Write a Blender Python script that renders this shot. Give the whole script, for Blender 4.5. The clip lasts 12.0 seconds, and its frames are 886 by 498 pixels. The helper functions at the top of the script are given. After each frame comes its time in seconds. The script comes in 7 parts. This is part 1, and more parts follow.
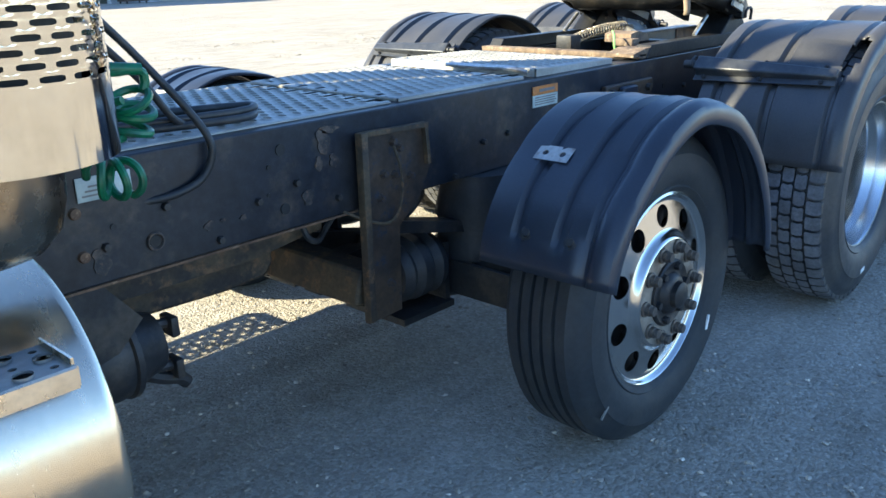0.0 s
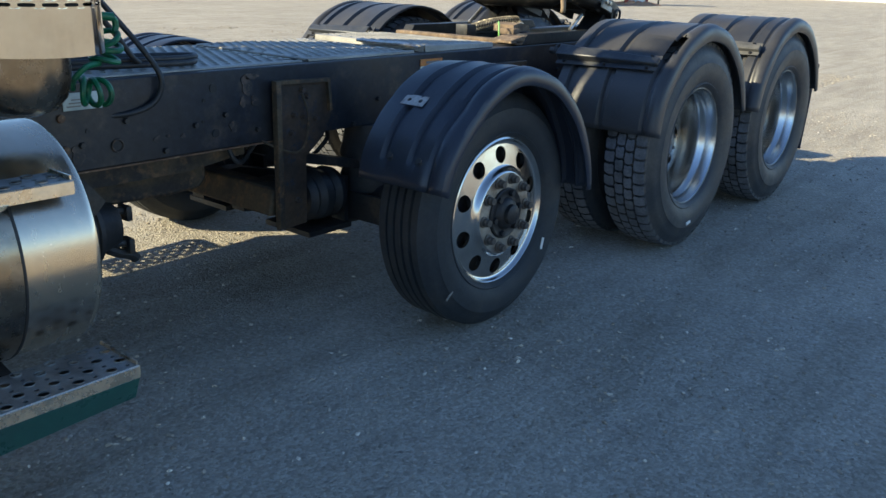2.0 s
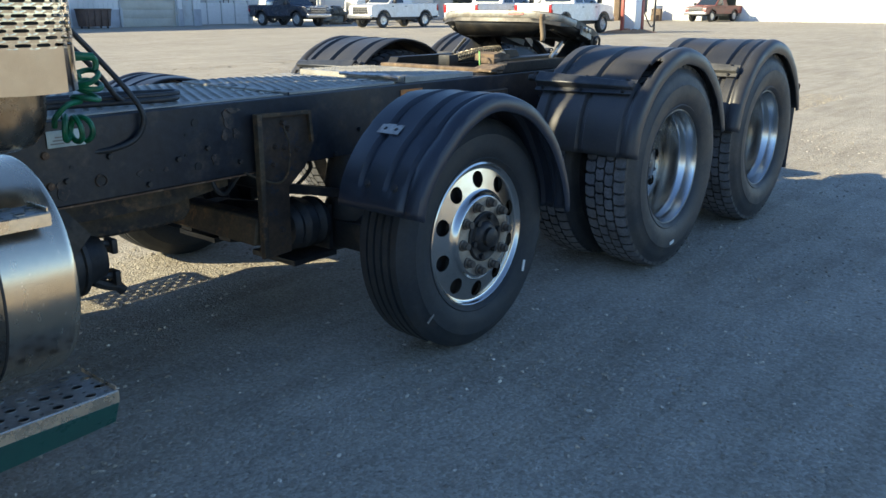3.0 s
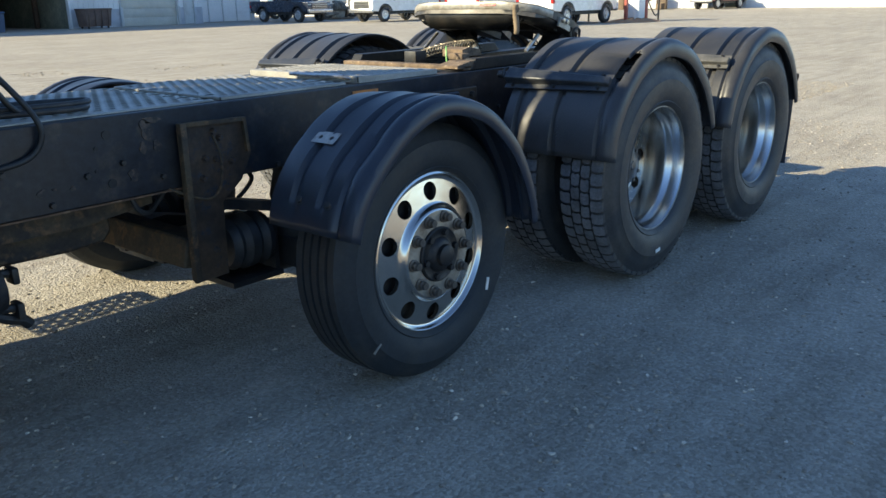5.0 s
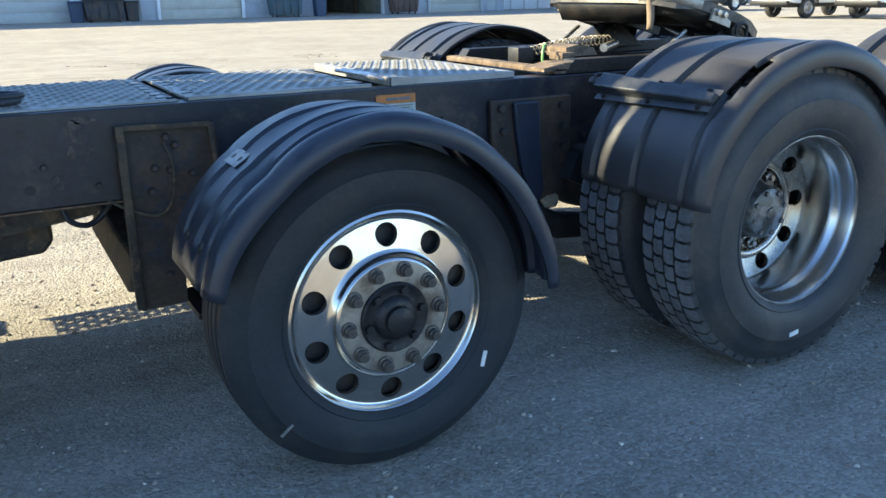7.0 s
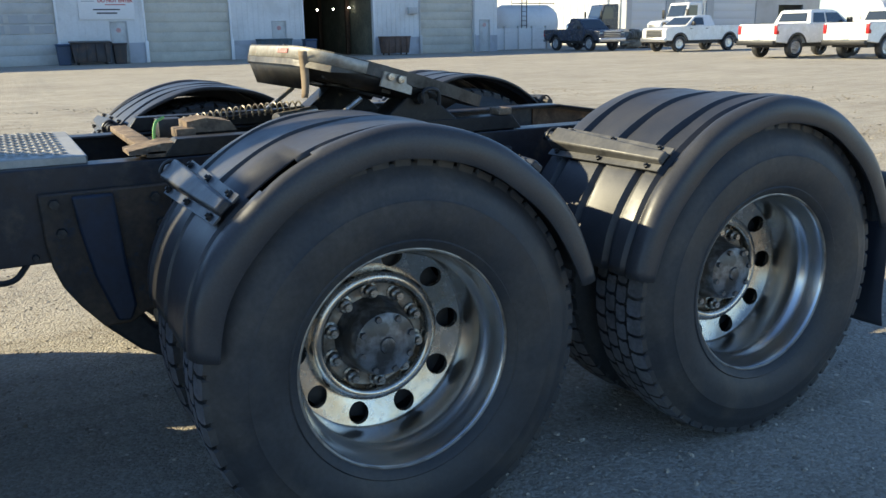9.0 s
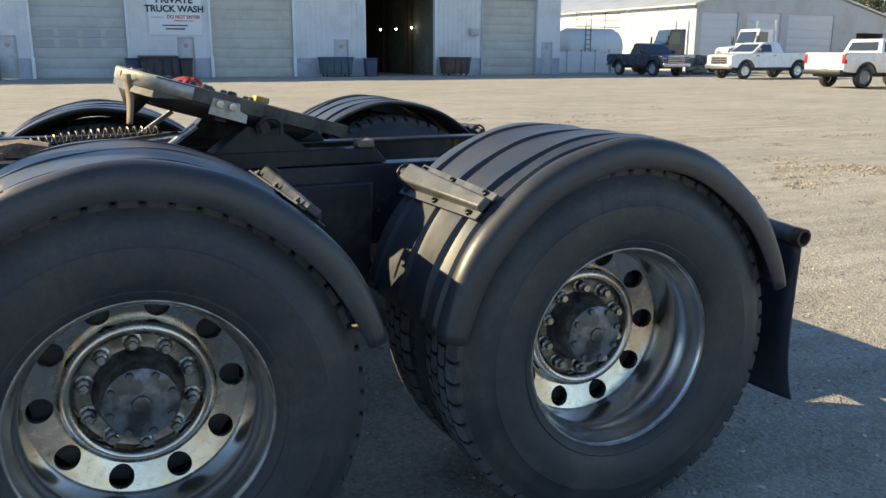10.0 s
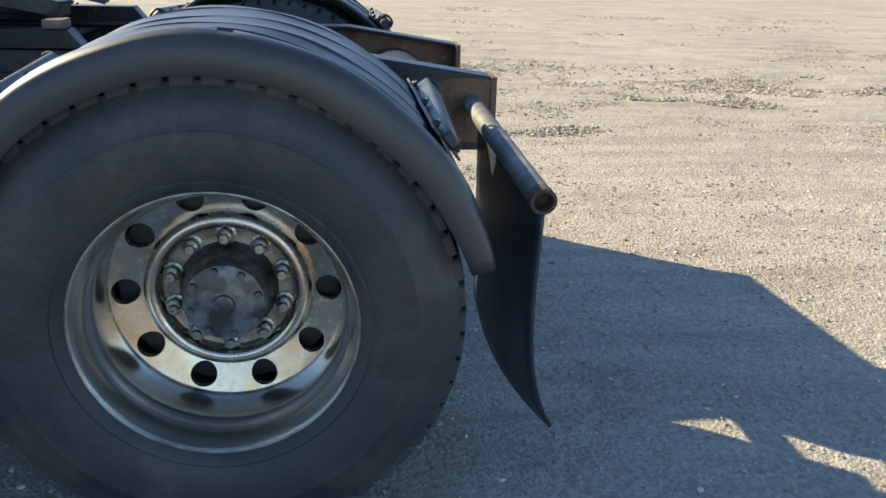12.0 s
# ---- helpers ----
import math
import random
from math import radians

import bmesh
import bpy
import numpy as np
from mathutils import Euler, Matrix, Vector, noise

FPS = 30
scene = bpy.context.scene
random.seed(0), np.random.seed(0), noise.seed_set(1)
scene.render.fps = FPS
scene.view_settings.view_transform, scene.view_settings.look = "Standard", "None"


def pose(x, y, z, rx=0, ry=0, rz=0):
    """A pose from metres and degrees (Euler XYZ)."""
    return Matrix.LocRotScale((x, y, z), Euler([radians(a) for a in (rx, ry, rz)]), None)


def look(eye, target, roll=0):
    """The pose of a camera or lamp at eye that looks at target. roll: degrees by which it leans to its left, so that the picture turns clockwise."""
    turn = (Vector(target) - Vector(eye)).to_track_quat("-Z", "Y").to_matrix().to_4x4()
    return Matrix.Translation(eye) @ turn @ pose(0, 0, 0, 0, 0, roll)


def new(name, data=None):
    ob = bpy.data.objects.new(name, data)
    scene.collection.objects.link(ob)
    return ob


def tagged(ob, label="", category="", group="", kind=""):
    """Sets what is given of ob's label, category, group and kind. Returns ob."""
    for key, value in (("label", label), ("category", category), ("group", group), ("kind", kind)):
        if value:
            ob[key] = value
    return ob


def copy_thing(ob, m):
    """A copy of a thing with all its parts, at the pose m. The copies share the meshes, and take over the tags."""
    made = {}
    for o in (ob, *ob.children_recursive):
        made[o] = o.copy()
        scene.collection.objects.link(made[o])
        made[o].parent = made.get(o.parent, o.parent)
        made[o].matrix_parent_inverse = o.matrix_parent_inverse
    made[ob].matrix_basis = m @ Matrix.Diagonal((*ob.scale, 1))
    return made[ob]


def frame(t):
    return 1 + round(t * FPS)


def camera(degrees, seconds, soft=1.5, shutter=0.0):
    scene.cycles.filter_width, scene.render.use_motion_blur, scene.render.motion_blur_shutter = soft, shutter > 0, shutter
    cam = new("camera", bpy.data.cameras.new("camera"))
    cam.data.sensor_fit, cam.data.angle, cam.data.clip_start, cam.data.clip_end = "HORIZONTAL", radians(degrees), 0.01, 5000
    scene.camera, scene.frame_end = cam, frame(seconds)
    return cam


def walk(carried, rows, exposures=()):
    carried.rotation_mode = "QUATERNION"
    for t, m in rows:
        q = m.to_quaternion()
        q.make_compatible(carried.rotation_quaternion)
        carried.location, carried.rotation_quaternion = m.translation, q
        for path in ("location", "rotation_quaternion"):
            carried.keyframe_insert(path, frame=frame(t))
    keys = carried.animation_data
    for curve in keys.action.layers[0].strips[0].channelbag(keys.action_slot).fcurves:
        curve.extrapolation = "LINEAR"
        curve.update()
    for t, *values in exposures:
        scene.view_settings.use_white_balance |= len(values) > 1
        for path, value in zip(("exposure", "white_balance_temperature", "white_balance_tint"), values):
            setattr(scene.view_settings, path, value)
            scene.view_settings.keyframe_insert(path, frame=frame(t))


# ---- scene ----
EXPOSURES = ((0.0, 2.10, 5900, 8), (0.5, 1.19, 6200, 8), (1.0, 1.09, 6220, 8), (2.5, 1.24, 6230, 8), (3.0, 1.23, 6250, 8), (5.0, 1.19, 6270, 8), (5.5, 1.13, 6260, 8), (6.0, 1.37, 6210, 8), (6.5, 1.75, 6180, 8), (8.5, 1.82, 6160, 8),
             (9.0, 1.1, 6350, 8), (9.5, 0.9, 6650, 8), (10.0, 1.1, 6750, 9), (10.5, 1.35, 6700, 9), (11.0, 1.42, 6650, 9), (11.5, 1.4, 6650, 9), (12.0, 1.42, 6650, 9))
cam = camera(56.18, 12.0)
# seconds, eye (m), turn (degrees)
ROWS = [
    (0, -4.866, -0.941, 1.355, 71.43, 1.33, -47.88),
    (0.5, -5.000, -1.165, 1.374, 72.36, 2.35, -50.31),
    (1, -5.129, -1.369, 1.345, 72.04, 1.73, -50.76),
    (1.5, -5.282, -1.508, 1.331, 71.65, 0.05, -51.17),
    (2, -5.324, -1.684, 1.341, 71.41, -1.73, -50.12),
    (2.5, -5.326, -1.778, 1.335, 72.84, -0.78, -50.26),
    (3, -5.316, -1.805, 1.336, 73.57, -0.06, -50.21),
    (3.2, -5.311, -1.803, 1.329, 73.40, -0.09, -50.29),
    (4.8, -5.006, -1.701, 1.355, 72.52, 0.62, -50.52),
    (5, -4.914, -1.745, 1.329, 73.11, 1.07, -49.85),
    (5.5, -4.631, -1.837, 1.328, 74.17, -1.50, -43.36),
    (6, -4.338, -1.830, 1.320, 73.80, -1.78, -38.21),
    (6.5, -4.017, -1.771, 1.335, 73.09, -0.99, -34.42),
    (6.7, -3.888, -1.805, 1.299, 73.33, -0.12, -30.88),
    (8.3, -2.674, -1.762, 1.311, 71.38, 1.60, -27.26),
    (8.5, -2.511, -1.809, 1.328, 71.41, 1.57, -28.40),
    (9, -2.132, -1.792, 1.341, 75.27, 1.01, -28.23),
    (9.5, -1.729, -1.797, 1.355, 77.24, 0.50, -26.34),
    (10, -1.359, -1.857, 1.351, 76.67, -0.14, -23.34),
    (10.5, -0.963, -1.801, 1.339, 76.16, -0.81, -20.46),
    (11, -0.519, -1.803, 1.311, 73.96, -1.41, -16.51),
    (11.5, -0.110, -1.740, 1.280, 70.89, -1.54, -12.44),
    (12, 0.261, -1.582, 1.291, 69.55, -1.50, -6.79),
]
walk(cam, [(t, pose(x, y, z, rx, ry, rz)) for t, x, y, z, rx, ry, rz in ROWS], EXPOSURES)

# world, sun, exposure
SUN_FROM = Vector((-1.56, 1.17, 1.0))
world = bpy.data.worlds.new("sky")
scene.world = world
world.use_nodes = True
wn = world.node_tree
sky = wn.nodes.new("ShaderNodeTexSky")
sky.sky_type, sky.sun_disc = "NISHITA", False
sky.sun_elevation, sky.sun_rotation = radians(27.2), math.atan2(-1.56, 1.17)
sky.air_density, sky.dust_density, sky.ozone_density = 1.0, 0.2, 4.5
sky.altitude = 800
wn.nodes["Background"].inputs["Strength"].default_value = 0.102
wn.links.new(sky.outputs["Color"], wn.nodes["Background"].inputs["Color"])
sun = bpy.data.lights.new("sun", "SUN")
sun.energy, sun.angle, sun.color = 4.3, radians(0.5), (1.0, 0.86, 0.57)
new("sun", sun).matrix_world = look(SUN_FROM * 20, (0, 0, 0))


# ---- materials ----
def mat(name, base, rough=0.6, metal=0.0, second=None, second_at=0.55, coarse=3.0, fine=60.0, vary=0.12, bump=0.15, bump_scale=None,
        third=None, third_at=0.66, rough_vary=0.1, stretch=(1, 1, 1), hard=0.08, per_object=0.0, coat=0.0):
    """A procedural surface: a base colour with coarse patches of a second and third colour, fine grain, uneven gloss and relief."""
    m = bpy.data.materials.new(name)
    m.use_nodes = True
    t = m.node_tree
    n, l = t.nodes, t.links
    bsdf = n["Principled BSDF"]
    bsdf.inputs["Metallic"].default_value = metal
    bsdf.inputs["Coat Weight"].default_value = coat
    tc, mp = n.new("ShaderNodeTexCoord"), n.new("ShaderNodeMapping")
    mp.inputs["Scale"].default_value = stretch
    l.new(tc.outputs["Object"], mp.inputs["Vector"])

    def noise_node(scale, detail, rough_=0.6):
        q = n.new("ShaderNodeTexNoise")
        q.inputs["Scale"].default_value, q.inputs["Detail"].default_value, q.inputs["Roughness"].default_value = scale, detail, rough_
        l.new(mp.outputs["Vector"], q.inputs["Vector"])
        return q

    def mix(kind, fac, a, b):
        q = n.new("ShaderNodeMix")
        q.data_type, q.blend_type = "RGBA", kind
        for key, value in ((0, fac), (6, a), (7, b)):
            if isinstance(value, bpy.types.NodeSocket):
                l.new(value, q.inputs[key])
            else:
                q.inputs[key].default_value = value if key == 0 else (*value, 1)
        return q.outputs[2]

    def span(source, lo, hi, to_lo=0.0, to_hi=1.0):
        q = n.new("ShaderNodeMapRange")
        l.new(source, q.inputs[0])
        for k, v in enumerate((lo, hi, to_lo, to_hi)):
            q.inputs[k + 1].default_value = v
        return q.outputs[0]

    c1, c2, f1 = noise_node(coarse, 5), noise_node(coarse * 2.7, 8, 0.7), noise_node(fine, 4)
    colour = mix("MIX", 0.0, base, base)
    if second:
        colour = mix("MIX", span(c1.outputs["Fac"], second_at - hard, second_at + hard), colour, second)
    if third:
        colour = mix("MIX", span(c2.outputs["Fac"], third_at - hard * 0.6, third_at + hard * 0.6), colour, third)
    grain = span(f1.outputs["Fac"], 0.25, 0.75, 1 - vary, 1 + vary)
    broad = span(c2.outputs["Fac"], 0.3, 0.7, 1 - vary * 0.8, 1 + vary * 0.8)
    both = n.new("ShaderNodeMath")
    both.operation = "MULTIPLY"
    l.new(grain, both.inputs[0]), l.new(broad, both.inputs[1])
    value = both.outputs[0]
    if per_object:
        oi, pm = n.new("ShaderNodeObjectInfo"), n.new("ShaderNodeMath")
        pm.operation = "MULTIPLY"
        l.new(span(oi.outputs["Random"], 0, 1, 1 - per_object, 1 + per_object), pm.inputs[0]), l.new(value, pm.inputs[1])
        value = pm.outputs[0]
    vec = n.new("ShaderNodeVectorMath")
    vec.operation = "SCALE"
    l.new(colour, vec.inputs[0]), l.new(value, vec.inputs["Scale"])
    l.new(vec.outputs[0], bsdf.inputs["Base Color"])
    l.new(span(c2.outputs["Fac"], 0.3, 0.7, max(rough - rough_vary, 0.03), min(rough + rough_vary, 1)), bsdf.inputs["Roughness"])
    if bump:
        b = n.new("ShaderNodeBump")
        b.inputs["Strength"].default_value, b.inputs["Distance"].default_value = bump, 0.004
        src = noise_node(bump_scale or fine, 6) if bump_scale else f1
        l.new(src.outputs["Fac"], b.inputs["Height"])
        l.new(b.outputs["Normal"], bsdf.inputs["Normal"])
    return m


def gravel_material():
    """Packed tan-grey gravel: stones of several sizes by Voronoi cells, dusty patches and darker damp ones."""
    m = bpy.data.materials.new("packed_gravel")
    m.use_nodes = True
    t = m.node_tree
    n, l = t.nodes, t.links
    bsdf = n["Principled BSDF"]
    bsdf.inputs["Roughness"].default_value = 0.95
    bsdf.inputs["Specular IOR Level"].default_value = 0.2
    tc = n.new("ShaderNodeTexCoord")

    def tex(kind, scale, **more):
        q = n.new(kind)
        q.inputs["Scale"].default_value = scale
        for k, v in more.items():
            q.inputs[k].default_value = v
        l.new(tc.outputs["Object"], q.inputs["Vector"])
        return q

    def ramp(source, stops):
        q = n.new("ShaderNodeValToRGB")
        l.new(source, q.inputs[0])
        while len(q.color_ramp.elements) < len(stops):
            q.color_ramp.elements.new(0.5)
        for e, (p, c) in zip(q.color_ramp.elements, stops):
            e.position, e.color = p, (*c, 1)
        return q.outputs[0]

    def mix(kind, fac, a, b):
        q = n.new("ShaderNodeMix")
        q.data_type, q.blend_type = "RGBA", kind
        for key, value in ((0, fac), (6, a), (7, b)):
            if isinstance(value, bpy.types.NodeSocket):
                l.new(value, q.inputs[key])
            else:
                q.inputs[key].default_value = value if key == 0 else (*value, 1)
        return q.outputs[2]

    big = tex("ShaderNodeTexNoise", 0.35, Detail=6.0, Roughness=0.62)
    mid = tex("ShaderNodeTexNoise", 2.6, Detail=7.0, Roughness=0.65)
    fine = tex("ShaderNodeTexNoise", 55.0, Detail=6.0, Roughness=0.7)
    peb = tex("ShaderNodeTexVoronoi", 85.0)
    peb2 = tex("ShaderNodeTexVoronoi", 34.0)
    soil = ramp(big.outputs["Fac"], [(0.3, (0.34, 0.305, 0.24)), (0.5, (0.42, 0.38, 0.305)), (0.7, (0.50, 0.455, 0.37))])
    soil = mix("MULTIPLY", 0.7, soil, ramp(mid.outputs["Fac"], [(0.3, (0.62, 0.60, 0.58)), (0.55, (1.0, 1.0, 1.0)), (0.75, (1.2, 1.18, 1.14))]))
    stones = ramp(peb.outputs["Color"], [(0.1, (0.25, 0.225, 0.19)), (0.5, (0.43, 0.39, 0.34)), (0.9, (0.64, 0.60, 0.54))])
    soil = mix("MIX", 0.42, soil, stones)
    soil = mix("MULTIPLY", 0.38, soil, ramp(fine.outputs["Fac"], [(0.3, (0.6, 0.6, 0.6)), (0.6, (1.1, 1.1, 1.1))]))
    turned = n.new("ShaderNodeMapping")
    turned.inputs["Rotation"].default_value, turned.inputs["Scale"].default_value = (0, 0, 0.35), (0.22, 2.0, 1.0)
    l.new(tc.outputs["Object"], turned.inputs["Vector"])
    tracks = tex("ShaderNodeTexNoise", 2.4, Detail=7.0, Roughness=0.62)
    l.new(turned.outputs["Vector"], tracks.inputs["Vector"])
    soil = mix("MULTIPLY", 0.6, soil, ramp(tracks.outputs["Fac"], [(0.34, (0.70, 0.68, 0.65)), (0.52, (1.0, 1.0, 1.0)), (0.70, (1.14, 1.13, 1.12))]))
    l.new(soil, bsdf.inputs["Base Color"])
    add = n.new("ShaderNodeMath")
    add.operation = "MULTIPLY_ADD"
    add.inputs[1].default_value = -0.7
    l.new(peb.outputs["Distance"], add.inputs[0]), l.new(fine.outputs["Fac"], add.inputs[2])
    add2 = n.new("ShaderNodeMath")
    add2.operation = "MULTIPLY_ADD"
    add2.inputs[1].default_value = -0.2
    l.new(peb2.outputs["Distance"], add2.inputs[0]), l.new(add.outputs[0], add2.inputs[2])
    b = n.new("ShaderNodeBump")
    b.inputs["Strength"].default_value, b.inputs["Distance"].default_value = 0.75, 0.011
    l.new(add2.outputs[0], b.inputs["Height"])
    clods = tex("ShaderNodeTexNoise", 13.0, Detail=6.0, Roughness=0.7)
    b2 = n.new("ShaderNodeBump")
    b2.inputs["Strength"].default_value, b2.inputs["Distance"].default_value = 0.62, 0.032
    l.new(clods.outputs["Fac"], b2.inputs["Height"]), l.new(b.outputs["Normal"], b2.inputs["Normal"])
    l.new(b2.outputs["Normal"], bsdf.inputs["Normal"])
    return m


def glass(name, tint=(0.03, 0.04, 0.05)):
    return mat(name, tint, 0.06, vary=0.02, bump=0, rough_vary=0.02, coat=0.6)


GRAVEL = gravel_material()
STONE = mat("loose_stone", (0.40, 0.36, 0.30), 0.9, second=(0.34, 0.31, 0.27), coarse=9, fine=90, vary=0.2)


def vary_islands(material, stops):
    """Gives every loose stone of a joined heap a shade of its own."""
    t = material.node_tree
    bsdf = t.nodes["Principled BSDF"]
    old = bsdf.inputs["Base Color"].links[0].from_socket
    geo, ramp, mul = t.nodes.new("ShaderNodeNewGeometry"), t.nodes.new("ShaderNodeValToRGB"), t.nodes.new("ShaderNodeMix")
    mul.data_type, mul.blend_type = "RGBA", "MULTIPLY"
    mul.inputs[0].default_value = 1.0
    while len(ramp.color_ramp.elements) < len(stops):
        ramp.color_ramp.elements.new(0.5)
    for e, (p, c) in zip(ramp.color_ramp.elements, stops):
        e.position, e.color = p, (*c, 1)
    t.links.new(geo.outputs["Random Per Island"], ramp.inputs[0])
    t.links.new(old, mul.inputs[6]), t.links.new(ramp.outputs[0], mul.inputs[7]), t.links.new(mul.outputs[2], bsdf.inputs["Base Color"])


vary_islands(STONE, [(0.0, (0.50, 0.48, 0.45)), (0.45, (0.95, 0.92, 0.88)), (0.80, (1.15, 1.12, 1.08)), (1.0, (1.9, 1.9, 1.9))])
YARD_STONE = mat("yard_stone", (0.37, 0.325, 0.255), 0.9, second=(0.31, 0.268, 0.205), coarse=9, fine=90, vary=0.2)
vary_islands(YARD_STONE, [(0.0, (0.72, 0.70, 0.68)), (0.5, (0.98, 0.97, 0.95)), (1.0, (1.3, 1.3, 1.28))])
RUBBER = mat("tyre_rubber", (0.033, 0.035, 0.038), 0.55, second=(0.058, 0.054, 0.049), second_at=0.54, coarse=5, fine=70, vary=0.22, bump=0.10, rough_vary=0.12)
STEER_RUBBER = mat("dark_ribbed_rubber", (0.017, 0.022, 0.027), 0.66, second=(0.030, 0.032, 0.033), second_at=0.56, coarse=5, fine=70, vary=0.22, bump=0.10, rough_vary=0.12)
# Dusty tread, lightened further to hold the skylight it catches.
TREAD = mat("dusty_skylit_tread", (0.150, 0.152, 0.160), 0.7, second=(0.095, 0.094, 0.095), second_at=0.56, coarse=7, fine=90, vary=0.28, bump=0.25)
HUB_NUT = mat("greasy_nut_steel", (0.48, 0.45, 0.40), 0.30, 0.9, second=(0.07, 0.06, 0.05), coarse=30, vary=0.2)
NOTICE = mat("faded_red_notice", (0.55, 0.30, 0.28), 0.6, second=(0.6, 0.42, 0.40), coarse=6, vary=0.1, bump=0)
LIP = mat("bare_bright_lip", (0.46, 0.44, 0.39), 0.45, 0.4, second=(0.36, 0.32, 0.26), second_at=0.55, coarse=14, vary=0.2, bump=0.15, third=(0.50, 0.22, 0.18), third_at=0.68)
ALLOY = mat("polished_alloy", (0.66, 0.665, 0.665), 0.25, 1.0, second=(0.58, 0.555, 0.52), second_at=0.6, coarse=4, fine=12, vary=0.02, bump=0.0, rough_vary=0.0, hard=0.2)
ALLOY_FACE = mat("bright_polished_alloy", (0.62, 0.595, 0.56), 0.17, 1.0, second=(0.60, 0.57, 0.52), second_at=0.64, coarse=9, fine=150, vary=0.05, bump=0.012, third=(0.30, 0.24, 0.18), third_at=0.76, rough_vary=0.05)
# Speckled stains; the tan also paints in the reflection of sunlit ground.
WARM_DISC_ALLOY = mat("stained_tan_reflection_disc", (0.62, 0.575, 0.51), 0.24, 1.0, second=(0.55, 0.46, 0.35), second_at=0.54, coarse=16, fine=150, vary=0.06, bump=0.02, third=(0.22, 0.16, 0.11), third_at=0.75, rough_vary=0.08, hard=0.1)
CHROME = mat("worn_chrome", (0.46, 0.44, 0.41), 0.30, 1.0, second=(0.36, 0.33, 0.29), second_at=0.58, coarse=25, vary=0.1, bump=0.04)
HUB_STEEL = mat("greasy_hub_steel", (0.25, 0.265, 0.285), 0.38, 0.7, second=(0.095, 0.094, 0.092), second_at=0.48, coarse=14, vary=0.15, bump=0.06)
DULL_FACE = mat("dusty_dull_alloy", (0.40, 0.365, 0.31), 0.42, 0.65, second=(0.22, 0.18, 0.14), second_at=0.54, coarse=12, vary=0.14, bump=0.05)
STEP_TOP = mat("worn_step_plate", (0.30, 0.295, 0.28), 0.45, 0.5, second=(0.20, 0.197, 0.19), second_at=0.52, coarse=9, vary=0.18, bump=0.06)
DARK_HUB = mat("black_oily_hub", (0.018, 0.018, 0.019), 0.5, 0.2, second=(0.07, 0.055, 0.04), second_at=0.6, coarse=18, vary=0.25, bump=0.3)
NUT_BLACK = mat("dark_nut_cover", (0.085, 0.075, 0.066), 0.5, 0.3, second=(0.16, 0.13, 0.10), coarse=30, vary=0.25)
FENDER = mat("black_poly_fender", (0.021, 0.028, 0.044), 0.37, second=(0.030, 0.034, 0.045), second_at=0.58, coarse=3.2, fine=160, vary=0.14, bump=0.04, rough_vary=0.08, hard=0.2)
DUSTY_FENDER = mat("dusty_poly_fender", (0.030, 0.033, 0.041), 0.41, second=(0.066, 0.062, 0.057), second_at=0.52, coarse=2.6, fine=160, vary=0.20, bump=0.05, rough_vary=0.1, hard=0.25)
NAVY = mat("dark_chassis_paint", (0.011, 0.016, 0.027), 0.40, second=(0.027, 0.027, 0.028), second_at=0.54, coarse=2.3, fine=45, vary=0.35, bump=0.15, third=(0.066, 0.050, 0.036), third_at=0.61, hard=0.14)
# Two tones of one bracket: paler for sun, then darker for shade.
BRACKET_SUNLIT = mat("dusty_sunlit_bracket", (0.110, 0.107, 0.100), 0.5, 0.2, second=(0.070, 0.070, 0.070), second_at=0.52, coarse=7, vary=0.2, bump=0.08)
BRACKET_SHADED = mat("shaded_bracket_paint", (0.040, 0.044, 0.052), 0.42, 0.2, second=(0.080, 0.078, 0.076), second_at=0.58, coarse=7, vary=0.2, bump=0.08)
BLUE_PAINT = mat("blue_hanger_paint", (0.018, 0.028, 0.052), 0.5, second=(0.02, 0.022, 0.03), coarse=6, vary=0.2, third=(0.08, 0.05, 0.03), third_at=0.7)
HANGER_BROWN = mat("grimy_hanger_brown", (0.040, 0.031, 0.025), 0.6, second=(0.080, 0.054, 0.034), second_at=0.52, coarse=7, vary=0.3, bump=0.25, third=(0.022, 0.030, 0.045), third_at=0.6)
BLACK_STEEL = mat("black_greasy_steel", (0.026, 0.026, 0.027), 0.52, 0.1, second=(0.065, 0.054, 0.042), second_at=0.58, coarse=8, vary=0.3, bump=0.3)
RUST = mat("rusted_steel", (0.115, 0.065, 0.036), 0.85, 0.1, second=(0.055, 0.038, 0.028), second_at=0.5, coarse=9, fine=70, vary=0.3, bump=0.35, third=(0.20, 0.11, 0.055), third_at=0.62)
BROWN = mat("grimy_brown_steel", (0.095, 0.070, 0.040), 0.75, 0.05, second=(0.040, 0.033, 0.027), second_at=0.5, coarse=6, fine=70, vary=0.3, bump=0.35, third=(0.14, 0.085, 0.044), third_at=0.57)
SMEAR = mat("brown_smear", (0.095, 0.072, 0.056), 0.6, second=(0.03, 0.028, 0.028), second_at=0.48, coarse=25, fine=120, vary=0.3, bump=0.2, third=(0.14, 0.085, 0.05), third_at=0.6)
TAIL_RUST = mat("bare_rusty_steel", (0.20, 0.115, 0.065), 0.8, 0.1, second=(0.11, 0.065, 0.04), coarse=10, vary=0.25, bump=0.25, third=(0.30, 0.19, 0.11), third_at=0.62)
TUBE_GREY = mat("dusty_grey_tube", (0.20, 0.195, 0.18), 0.6, second=(0.10, 0.10, 0.095), second_at=0.5, coarse=9, vary=0.2, bump=0.1)
